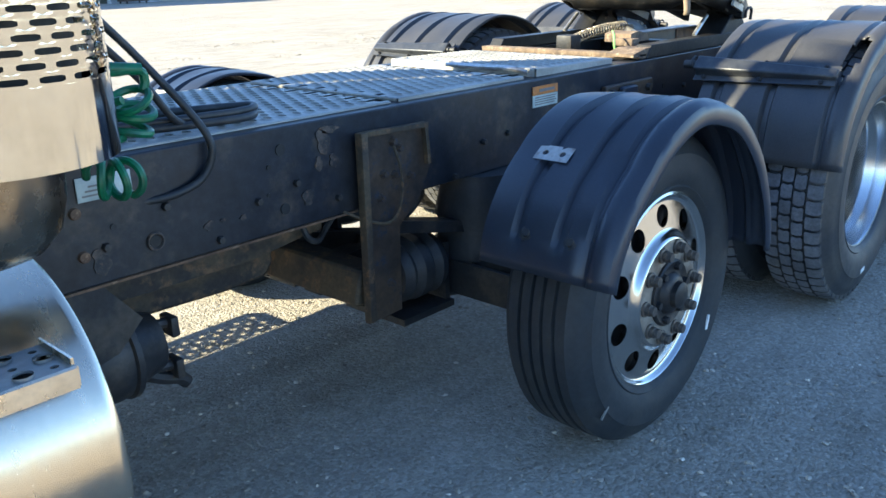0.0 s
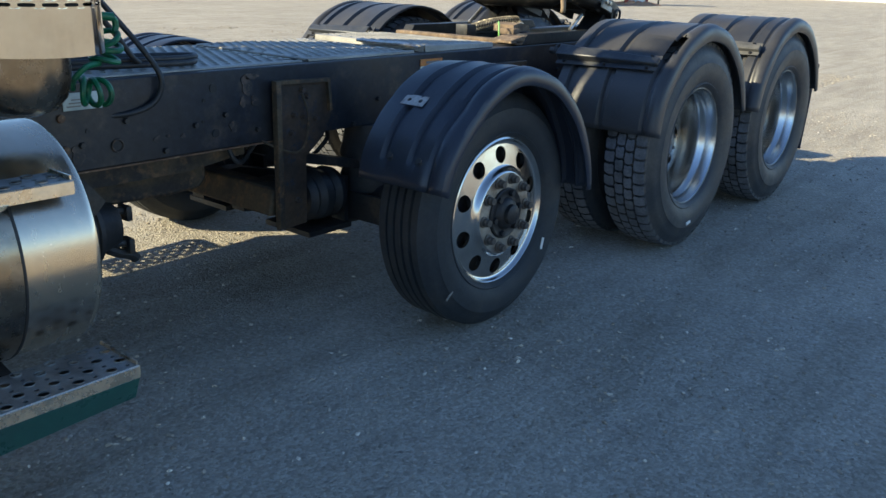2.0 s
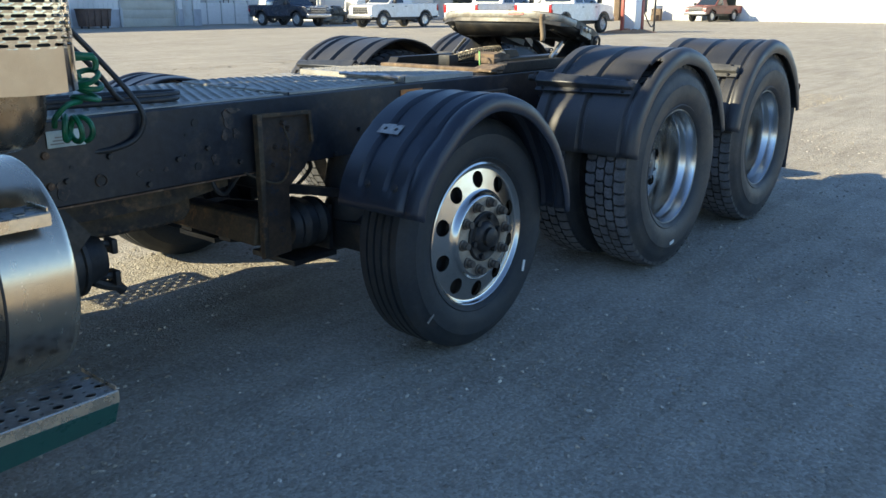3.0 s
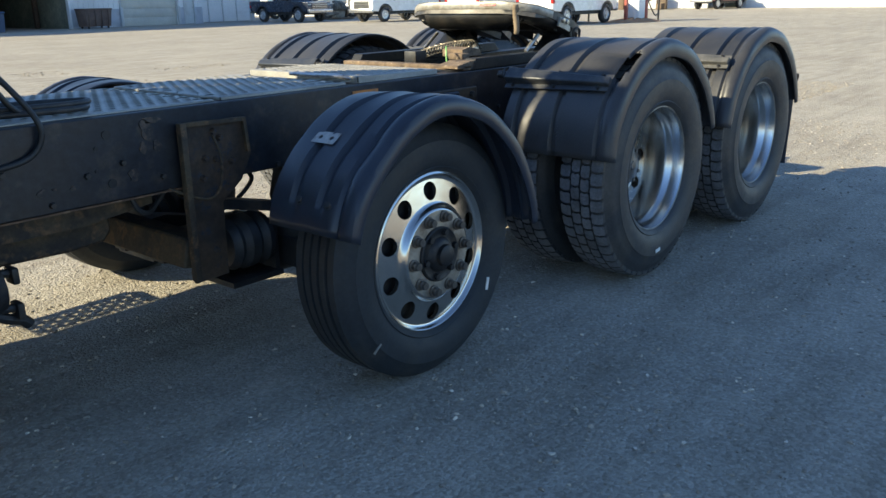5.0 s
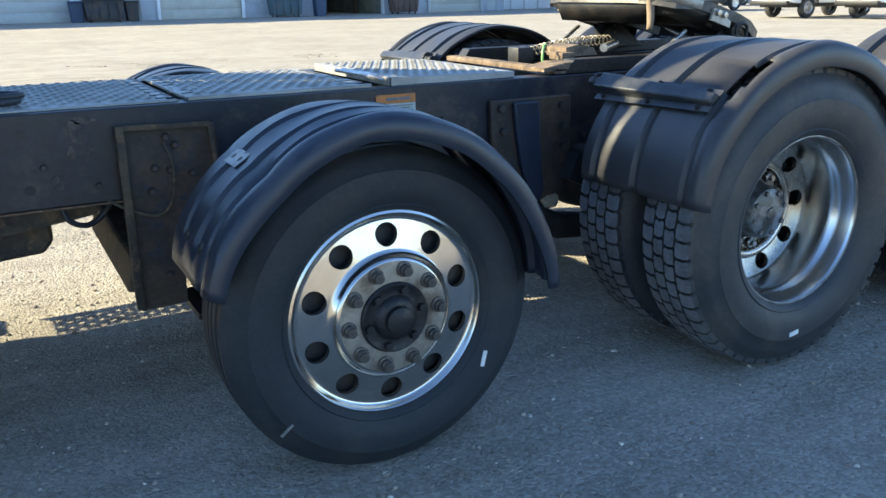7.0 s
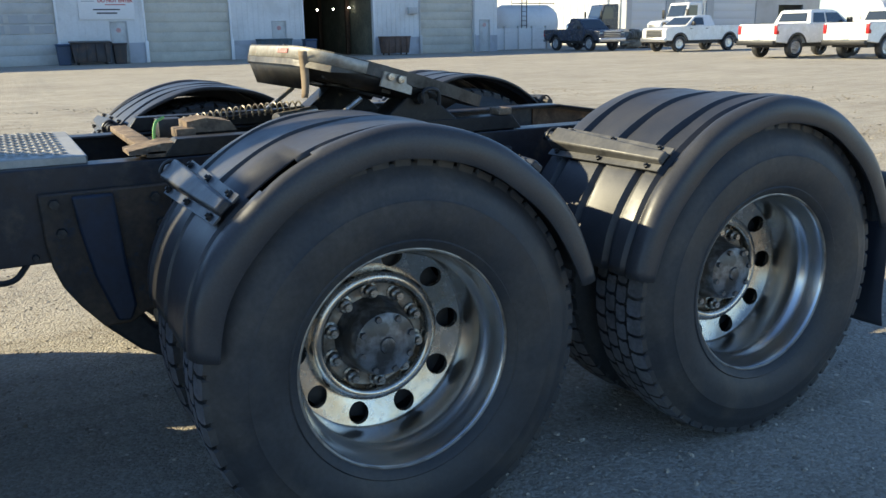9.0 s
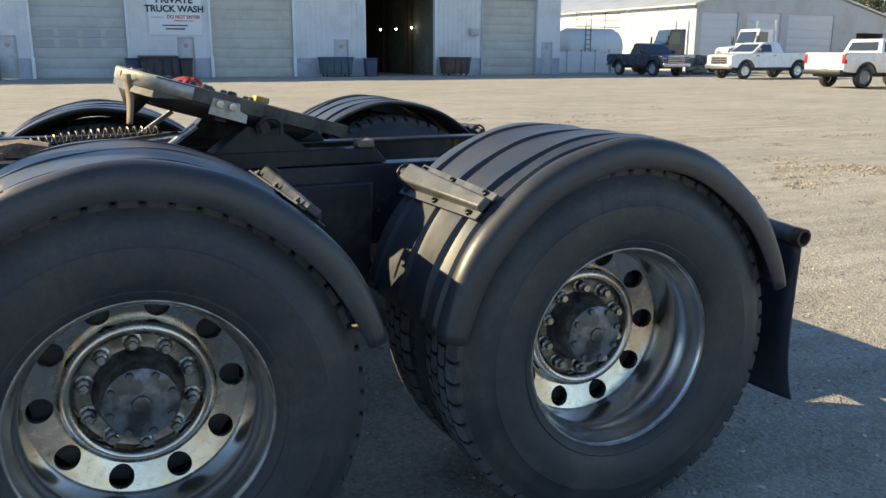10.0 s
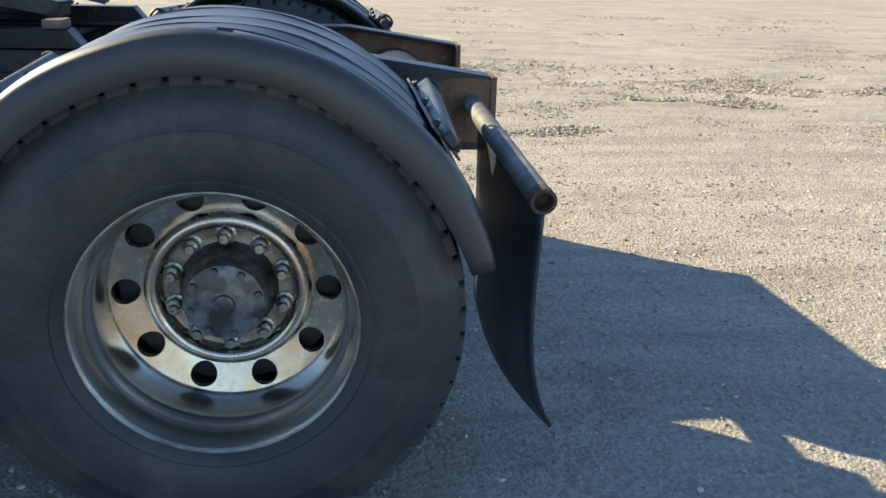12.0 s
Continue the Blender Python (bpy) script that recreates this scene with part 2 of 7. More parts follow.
RUST_DARK = mat("dark_rusted_end", (0.055, 0.038, 0.030), 0.75, 0.1, second=(0.10, 0.058, 0.034), second_at=0.52, coarse=30, fine=90, vary=0.3, bump=0.3)
RUST_LIGHT = mat("orange_rust", (0.22, 0.155, 0.10), 0.85, 0.05, second=(0.11, 0.08, 0.058), coarse=12, vary=0.3, bump=0.3, third=(0.36, 0.29, 0.20), third_at=0.62)
DECK = mat("tread_plate_aluminium", (0.43, 0.415, 0.375), 0.50, 0.3, second=(0.33, 0.315, 0.28), second_at=0.55, coarse=4, fine=90, vary=0.12, bump=0.06, rough_vary=0.08)
BRIGHT_STEEL = mat("worn_bright_steel", (0.62, 0.60, 0.56), 0.38, 0.8, second=(0.40, 0.34, 0.27), second_at=0.6, coarse=14, vary=0.2, bump=0.15)
SPRING = mat("tarnished_spring_steel", (0.30, 0.265, 0.20), 0.45, 0.6, second=(0.16, 0.13, 0.10), coarse=40, vary=0.2, bump=0.05)
GREASE = mat("fifth_wheel_steel", (0.018, 0.018, 0.018), 0.45, 0.25, second=(0.045, 0.039, 0.032), second_at=0.58, coarse=7, vary=0.3, bump=0.2, third=(0.19, 0.14, 0.10), third_at=0.68)
WORN_TOP = mat("scuffed_fifth_wheel_top", (0.10, 0.094, 0.085), 0.5, 0.5, second=(0.05, 0.045, 0.04), second_at=0.55, coarse=10, vary=0.25, bump=0.2, third=(0.55, 0.30, 0.26), third_at=0.7)
TANK = mat("polished_tank_aluminium", (0.73, 0.62, 0.475), 0.25, 1.0, second=(0.64, 0.52, 0.38), second_at=0.6, coarse=3, fine=40, vary=0.04, bump=0, stretch=(3, 1, 1), rough_vary=0.05)
SHIELD = mat("chrome_heat_shield", (0.66, 0.60, 0.51), 0.09, 1.0, second=(0.72, 0.67, 0.58), second_at=0.6, coarse=4, vary=0.05, bump=0.012, rough_vary=0.05)
STAINLESS = mat("heat_tinted_stainless", (0.32, 0.27, 0.21), 0.28, 1.0, second=(0.22, 0.17, 0.12), coarse=6, vary=0.12, bump=0.04)
STEP = mat("step_aluminium", (0.90, 0.76, 0.58), 0.28, 1.0, second=(0.78, 0.65, 0.50), second_at=0.58, coarse=8, vary=0.12, bump=0.06)
GREEN_PAINT = mat("dark_green_paint", (0.018, 0.085, 0.070), 0.30, second=(0.022, 0.075, 0.065), coarse=3, vary=0.1, bump=0.02, coat=0.4)
GREEN_HOSE = mat("green_air_hose", (0.010, 0.15, 0.065), 0.38, second=(0.02, 0.10, 0.05), coarse=20, vary=0.15, bump=0.03)
BLACK_HOSE = mat("black_rubber_hose", (0.025, 0.026, 0.027), 0.5, second=(0.05, 0.048, 0.045), coarse=12, vary=0.2)
LIME_WIRE = mat("lime_tie_wire", (0.25, 0.55, 0.15), 0.5, vary=0.1, bump=0)
ORANGE = mat("orange_label", (0.62, 0.22, 0.05), 0.5, second=(0.50, 0.20, 0.07), coarse=20, vary=0.15, bump=0.02)
LABEL_WHITE = mat("faded_white_label", (0.55, 0.60, 0.55), 0.5, second=(0.42, 0.47, 0.44), coarse=15, vary=0.12, bump=0.02)
PRINT = mat("label_print", (0.22, 0.20, 0.18), 0.6, vary=0.15, bump=0)
PALE = mat("pale_scuffed_plate", (0.42, 0.41, 0.39), 0.55, 0.3, second=(0.26, 0.22, 0.19), coarse=18, vary=0.2)
CHALK = mat("white_paint_mark", (0.75, 0.76, 0.74), 0.7, vary=0.15, bump=0.05)
SUNLIT_CREAM = mat("sunlit_ground_cream", (0.62, 0.58, 0.46), 0.5, vary=0.1)
RED = mat("red_tail_lens", (0.45, 0.02, 0.02), 0.25, vary=0.1, bump=0)
CAR_WHITE = mat("white_car_paint", (0.80, 0.80, 0.79), 0.25, second=(0.74, 0.73, 0.70), coarse=2, vary=0.03, bump=0, coat=0.5)
CAR_DARK = mat("dark_blue_car_paint", (0.020, 0.028, 0.050), 0.25, second=(0.035, 0.04, 0.055), coarse=2, vary=0.08, bump=0, coat=0.5)
CAR_RED = mat("faded_red_paint", (0.21, 0.055, 0.045), 0.4, second=(0.17, 0.06, 0.05), coarse=2, vary=0.1, bump=0)
CAR_GLASS = glass("tinted_car_glass")
GRILLE = mat("grille_chrome", (0.55, 0.55, 0.55), 0.3, 0.9, coarse=20, vary=0.1, bump=0)
BLACK_TRIM = mat("black_trim", (0.02, 0.02, 0.02), 0.5, vary=0.2)
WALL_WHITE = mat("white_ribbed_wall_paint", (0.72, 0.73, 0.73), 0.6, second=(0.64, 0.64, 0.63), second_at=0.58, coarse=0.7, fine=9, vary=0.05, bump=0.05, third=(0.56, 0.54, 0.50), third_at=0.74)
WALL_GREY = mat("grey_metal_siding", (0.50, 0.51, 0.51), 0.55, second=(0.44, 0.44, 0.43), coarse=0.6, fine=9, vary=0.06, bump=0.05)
ROOF = mat("pale_metal_roof", (0.56, 0.56, 0.54), 0.45, 0.3, second=(0.46, 0.45, 0.42), coarse=0.5, fine=6, vary=0.07)
ROLLUP = mat("rollup_door_panel", (0.50, 0.50, 0.48), 0.5, second=(0.43, 0.43, 0.41), coarse=0.8, fine=12, vary=0.07)
ROLLUP_TAN = mat("tan_rollup_panel", (0.55, 0.53, 0.46), 0.5, second=(0.48, 0.46, 0.40), coarse=0.8, fine=12, vary=0.07)
DOOR_GREY = mat("grey_steel_door", (0.56, 0.58, 0.58), 0.5, second=(0.48, 0.49, 0.48), coarse=2, vary=0.06)
# The dark colour holds the dimness inside the open bays.
DIM_WALL = mat("dimmed_interior", (0.17, 0.175, 0.13), 0.8, second=(0.24, 0.235, 0.17), coarse=0.8, fine=8, vary=0.3)
SIGN_WHITE = mat("white_sign_panel", (0.80, 0.81, 0.82), 0.4, vary=0.04, bump=0)
INK = mat("black_sign_ink", (0.015, 0.017, 0.03), 0.5, vary=0.1, bump=0)
RED_INK = mat("red_sign_ink", (0.50, 0.05, 0.05), 0.5, vary=0.1, bump=0)
BIN_DARK = mat("dark_bin_steel", (0.05, 0.045, 0.045), 0.6, second=(0.09, 0.06, 0.045), coarse=3, vary=0.2)
BIN_TEAL = mat("teal_bin_steel", (0.07, 0.11, 0.13), 0.6, second=(0.10, 0.11, 0.11), coarse=3, vary=0.2)
BIN_BROWN = mat("rusty_bin_steel", (0.13, 0.085, 0.065), 0.7, second=(0.09, 0.06, 0.05), coarse=3, vary=0.2)
BIN_BLUE = mat("blue_bin_plastic", (0.04, 0.065, 0.12), 0.5, vary=0.15)
DIRT = mat("orange_dirt", (0.36, 0.21, 0.11), 0.95, second=(0.28, 0.17, 0.10), coarse=3, vary=0.25, bump=0.5)
LEAF = mat("dusty_leaves", (0.075, 0.085, 0.035), 0.7, second=(0.12, 0.10, 0.045), coarse=0.8, fine=8, vary=0.3, per_object=0.1)
BARK = mat("bark", (0.09, 0.07, 0.05), 0.9, vary=0.3, bump=0.6)
PUMP_RED = mat("faded_red_pump_paint", (0.36, 0.085, 0.06), 0.5, vary=0.15)
LAMP_GLOW = bpy.data.materials.new("bay_lamp_glow")
LAMP_GLOW.use_nodes = True
LAMP_GLOW.node_tree.nodes["Principled BSDF"].inputs["Emission Color"].default_value = (1, 0.93, 0.8, 1)
LAMP_GLOW.node_tree.nodes["Principled BSDF"].inputs["Emission Strength"].default_value = 12


# ---- builders ----
def thing(name, x=0.0, y=0.0, z=0.0, label="", category="", group="", kind=""):
    e = new(name)
    e.location = (x, y, z)
    e.empty_display_size = 0.2
    return tagged(e, label, category, group, kind)


def part(name, bm, material, parent=None, label="", smooth=40.0):
    """Links a bmesh, in world coordinates, as one mesh object under a thing or a part."""
    me = bpy.data.meshes.new(name)
    bmesh.ops.recalc_face_normals(bm, faces=bm.faces)
    if smooth:
        for f in bm.faces:
            f.smooth = True
        for e in bm.edges:
            if len(e.link_faces) == 2 and e.calc_face_angle(0) > radians(smooth):
                e.smooth = False
    bm.to_mesh(me)
    bm.free()
    me.materials.append(material)
    ob = new(name, me)
    if parent:
        ob.parent = parent
        if parent.type == "EMPTY":
            ob.matrix_parent_inverse = Matrix.Translation(-parent.location)
    if label:
        ob["label"] = label
    return ob


def repeat(name, bm, material, parent, places, label="", smooth=40.0):
    """Alike small pieces under one part: objects of their own that share a mesh, built at the origin and set at each place."""
    first = part(name, bm, material, parent, label, smooth)
    first.matrix_basis = places[0]
    for m in places[1:]:
        twin = new(name, first.data)
        twin.parent, twin.matrix_parent_inverse, twin.matrix_basis = parent, first.matrix_parent_inverse.copy(), m
    return first


def solid(name, bm, material, label="", category="", group="", kind="", smooth=40.0):
    """A thing, or a piece of the setting, that is one mesh."""
    return tagged(part(name, bm, material, None, "", smooth), label, category, group, kind)


def B():
    return bmesh.new()


def box(bm, x0, x1, y0, y1, z0, z1, bevel=0.0, m=None):
    vs = [bm.verts.new((x, y, z)) for x in (x0, x1) for y in (y0, y1) for z in (z0, z1)]
    fs = [bm.faces.new([vs[i] for i in f]) for f in ((0, 1, 3, 2), (4, 6, 7, 5), (0, 4, 5, 1), (2, 3, 7, 6), (0, 2, 6, 4), (1, 5, 7, 3))]
    if bevel:
        es = list({e for f in fs for e in f.edges})
        r = bmesh.ops.bevel(bm, geom=es, offset=bevel, segments=2, affect="EDGES", profile=0.5)
        vs = list({v for f in r["faces"] for v in f.verts} | {v for v in vs if v.is_valid})
    if m:
        for v in vs:
            v.co = m @ v.co
    return bm


def prism(bm, outline, axis, a, b):
    """A closed outline of 2D points, drawn out along an axis from a to b."""
    def at(p, w):
        return {"x": (w, p[0], p[1]), "y": (p[0], w, p[1]), "z": (p[0], p[1], w)}[axis]
    lo, hi = [bm.verts.new(at(p, a)) for p in outline], [bm.verts.new(at(p, b)) for p in outline]
    bm.faces.new(lo), bm.faces.new(hi[::-1])
    for i in range(len(outline)):
        j = (i + 1) % len(outline)
        bm.faces.new((lo[i], hi[i], hi[j], lo[j]))
    return bm


def lathe(bm, profile, m=None, seg=48, close=False):
    """Turns (radius, along) points round the local Y axis."""
    m = m or Matrix()
    rings = []
    for r, y in profile:
        if r < 1e-5:
            rings.append([bm.verts.new(m @ Vector((0, y, 0)))])
        else:
            rings.append([bm.verts.new(m @ Vector((r * math.cos(k * 2 * math.pi / seg), y, r * math.sin(k * 2 * math.pi / seg)))) for k in range(seg)])
    pairs = list(zip(rings, rings[1:])) + ([(rings[-1], rings[0])] if close else [])
    for p, q in pairs:
        for k in range(seg):
            j = (k + 1) % seg
            f = [p[k % len(p)], p[j % len(p)], q[j % len(q)], q[k % len(q)]]
            f = list(dict.fromkeys(f))
            if len(f) > 2:
                bm.faces.new(f)
    return bm


def rod(bm, a, b, r, seg=12, r2=None):
    a, b = Vector(a), Vector(b)
    q = (b - a).to_track_quat("Y", "Z").to_matrix().to_4x4()
    n = (b - a).length
    return lathe(bm, [(0, 0), (r, 0), (r if r2 is None else r2, n), (0, n)], Matrix.Translation(a) @ q, seg)


def curve_points(pts, steps=8):
    """A Catmull-Rom run through the given points."""
    p = [Vector(q) for q in pts]
    p = [p[0] * 2 - p[1], *p, p[-1] * 2 - p[-2]]
    out = []
    for i in range(1, len(p) - 2):
        a, b, c, d = p[i - 1:i + 3]
        for k in range(steps):
            t = k / steps
            out.append(0.5 * ((2 * b) + (c - a) * t + (2 * a - 5 * b + 4 * c - d) * t * t + (3 * b - a - 3 * c + d) * t ** 3))
    return out + [p[-2]]


def pipe(bm, pts, r, seg=8, caps=True):
    pts = [Vector(p) for p in pts]
    rings, side = [], None
    for i, p in enumerate(pts):
        d = (pts[min(i + 1, len(pts) - 1)] - pts[max(i - 1, 0)]).normalized()
        side = d.orthogonal().normalized() if side is None else (side - d * side.dot(d)).normalized()
        up = d.cross(side)
        rings.append([bm.verts.new(p + r * (math.cos(a) * side + math.sin(a) * up)) for a in (k * 2 * math.pi / seg for k in range(seg))])
    for p, q in zip(rings, rings[1:]):
        for k in range(seg):
            bm.faces.new((p[k], p[(k + 1) % seg], q[(k + 1) % seg], q[k]))
    if caps:
        bm.faces.new(rings[0][::-1]), bm.faces.new(rings[-1])
    return bm


def helix(centre, radius, pitch, turns, axis="z", per=20, phase=0.0):
    out = []
    for k in range(int(turns * per) + 1):
        a = phase + 2 * math.pi * k / per
        u, v, w = radius * math.cos(a), radius * math.sin(a), pitch * k / per
        out.append(Vector(centre) + Vector({"z": (u, v, w), "x": (w, u, v), "y": (u, w, v)}[axis]))
    return out


def holed_cell(bm, u0, u1, v0, v1, hu, hv, a, b, place, power=2.0, depth=0.0, n=16):
    """A rectangular patch with a rounded hole, put into space by place(u, v, d); depth gives the hole its wall."""
    angles = sorted({*(round(math.atan2(b * math.sin(w), a * math.cos(w)) % (2 * math.pi), 6) for w in (2 * math.pi * (k + 0.5) / n for k in range(n))), *(math.atan2(v - hv, u - hu) % (2 * math.pi) for u in (u0, u1) for v in (v0, v1)), math.pi / 2, math.pi * 1.5})
    outer, inner, deep = [], [], []
    for t in angles:
        c, s = math.cos(t), math.sin(t)
        k = min((((u1 if c > 0 else u0) - hu) / c) if abs(c) > 1e-9 else 1e9, (((v1 if s > 0 else v0) - hv) / s) if abs(s) > 1e-9 else 1e9)
        e = (abs(c / a) ** power + abs(s / b) ** power) ** (-1 / power)
        outer.append(bm.verts.new(place(hu + k * c, hv + k * s, 0)))
        inner.append(bm.verts.new(place(hu + e * c, hv + e * s, 0)))
        if depth:
            deep.append(bm.verts.new(place(hu + e * c, hv + e * s, depth)))
    for i in range(len(angles)):
        j = (i + 1) % len(angles)
        bm.faces.new((outer[i], outer[j], inner[j], inner[i]))
        if depth:
            bm.faces.new((inner[i], inner[j], deep[j], deep[i]))


def raised_cell(bm, u0, u1, v0, v1, a, b, a2, b2, up, place, n=12):
    """A rectangular patch whose oval hole has a raised rim, as on a grip-strut plate."""
    hu, hv = (u0 + u1) / 2, (v0 + v1) / 2
    angles = sorted({*(2 * math.pi * k / n for k in range(n)), *(math.atan2(v - hv, u - hu) % (2 * math.pi) for u in (u0, u1) for v in (v0, v1))})
    rings = [[], [], [], []]
    for t in angles:
        c, s = math.cos(t), math.sin(t)
        k = min(((u1 - u0) / 2) / abs(c) if abs(c) > 1e-9 else 1e9, ((v1 - v0) / 2) / abs(s) if abs(s) > 1e-9 else 1e9)
        rings[0].append(bm.verts.new(place(hu + k * c, hv + k * s, 0)))
        for ring, (p, q, d) in zip(rings[1:], ((a2, b2, 0), (a, b, -up), (a * 0.9, b * 0.9, 0.004))):
            e = ((c / p) ** 2 + (s / q) ** 2) ** -0.5
            ring.append(bm.verts.new(place(hu + e * c, hv + e * s, d)))
    for r0, r1 in zip(rings, rings[1:]):
        for i in range(len(angles)):
            j = (i + 1) % len(angles)
            bm.faces.new((r0[i], r0[j], r1[j], r1[i]))


def thicken(ob, width, offset=-1.0):
    s = ob.modifiers.new("thickness", "SOLIDIFY")
    s.thickness, s.offset = width, offset
    return ob


def soften(ob, width, segments=2):
    s = ob.modifiers.new("edges", "BEVEL")
    s.width, s.segments, s.limit_method, s.angle_limit = width, segments, "ANGLE", radians(35)
    return ob


# ---- the semi truck: x runs to its rear, y across it, its middle line at y = MID ----
MID = 1.22
AXLES = (-2.793, -1.287, 0.0)
truck = thing("semi_truck", -2.0, MID, 0.0, "dark green semi truck with polished wheels and a bare rear chassis", "semi truck")


def mirrored(m):
    """The same place on the truck's other flank."""
    return Matrix.Translation((0, 2 * MID, 0)) @ Matrix.Diagonal((1, -1, 1, 1)) @ m


# wheels: the local Y axis is the axle, the outer flange lies at y = 0 and the outside is -y
def rim_mesh(outer, disc, flat, hole_r, hole_size, phase):
    """An alloy wheel: lathed barrel and flange, a disc with ten round holes, a lathed middle."""
    bm = B()
    (r1, y1), (r0, y0) = disc
    half = math.pi / 10

    def place_at(base):
        def place(u, v, d):
            k = (v - r0) / (r1 - r0)
            return Vector((v * math.cos(base + u), y0 + (y1 - y0) * k + d, v * math.sin(base + u)))
        return place
    for i in range(10):
        holed_cell(bm, -half, half, r0, r1, 0.0, hole_r, hole_size / hole_r, hole_size, place_at(phase + i * 2 * half), depth=0.016, n=28)
    bmesh.ops.remove_doubles(bm, verts=bm.verts, dist=0.0004)
    lathe(bm, outer, seg=96)
    lathe(bm, flat, seg=96)
    return bm


def drive_tyre_mesh(R=0.528):
    bm = B()
    side = [(0.292, 0.004), (0.300, -0.010), (0.318, -0.020), (0.322, -0.017), (0.345, -0.028), (0.385, -0.035), (0.42, -0.034), (0.424, -0.030), (0.455, -0.026), (0.478, -0.014), (0.494, -0.002), (0.508, 0.004)]
    other = [(r, 0.21 - y) for r, y in side[::-1]]
    lathe(bm, side + [(R - 0.017, 0.012), (R - 0.015, 0.105), (R - 0.017, 0.198)] + other + [(0.285, 0.105)], seg=108, close=True)
    return bm


def tread_blocks(R=0.528, count=54):
    """Shoulder lugs and staggered middle blocks, each with its own sides."""
    verts, faces = [], []
    rows = ((0.001, 0.054, 0.0, 0.85), (0.061, 0.103, 0.5, 0.85), (0.109, 0.151, 0.15, 0.85), (0.157, 0.213, 0.6, 0.81))
    for y0, y1, shift, fill in rows:
        for k in range(count):
            a = 2 * math.pi * (k + shift) / count
            w = math.pi / count * fill
            base = len(verts)
            ym = (y0 + y1) / 2
            shape = [(-w, y0 + 0.006), (-w * 0.8, y0), (w * 0.8, y0), (w, y0 + 0.006), (w * 1.12, ym), (w, y1 - 0.006), (w * 0.8, y1), (-w * 0.8, y1), (-w, y1 - 0.006), (-w * 0.84, ym)]
            for rr, grow in ((R - 0.022, 1.04), (R, 1.0)):
                for da, y in shape:
                    tall = rr - (abs((y - 0.105) / 0.105) ** 3) * 0.010
                    verts.append((tall * math.cos(a + da * grow), y, tall * math.sin(a + da * grow)))
            n = len(shape)
            faces.append([base + n + i for i in range(n)])
            faces += [[base + i, base + (i + 1) % n, base + n + (i + 1) % n, base + n + i] for i in range(n)]
    bm = B()
    me = bpy.data.meshes.new("tread")
    me.from_pydata(verts, [], faces)
    bm.from_mesh(me)
    bpy.data.meshes.remove(me)
    return bm


def steer_tyre_mesh(R=0.461):
    bm = B()
    side = [(0.284, 0.004), (0.292, -0.010), (0.306, -0.020), (0.310, -0.017), (0.33, -0.028), (0.365, -0.033), (0.40, -0.029), (0.404, -0.025), (0.428, -0.014), (0.443, -0.002), (0.452, 0.010)]
    tread = []
    for y0, y1 in ((0.014, 0.046), (0.055, 0.083), (0.092, 0.118), (0.127, 0.155), (0.164, 0.196)):
        crown = R - 0.006 * ((y0 + y1) / 2 / 0.105 - 1) ** 2
        tread += [(crown - 0.012, y0 - 0.001), (crown, y0 + 0.0015), (crown, y1 - 0.0015), (crown - 0.012, y1 + 0.001)]
    other = [(r, 0.21 - y) for r, y in side[::-1]]
    lathe(bm, side + tread[1:-1] + other + [(0.278, 0.105)], seg=108, close=True)
    return bm


def nut_ring(parent, radius, y_base, length, r, material, count=10, phase=math.pi / 2, tip=0.6):
    made = None
    for k in range(count):
        a = phase + 2 * math.pi * k / count
        m = Matrix.Translation((radius * math.cos(a), y_base, radius * math.sin(a)))
        if made is None:
            bm = B()
            lathe(bm, [(r * 1.35, 0), (r * 1.35, -0.006), (r, -0.008), (r, -length * 0.62), (r * 0.8, -length * 0.68), (r * tip, -length * 0.72), (r * tip * 0.9, -length), (0, -length)], m, 12)
            made = part("lug_nut", bm, material, parent)
            made_at = m
        else:
            twin = new("lug_nut", made.data)
            twin.parent = parent
            twin.matrix_basis = m @ made_at.inverted()


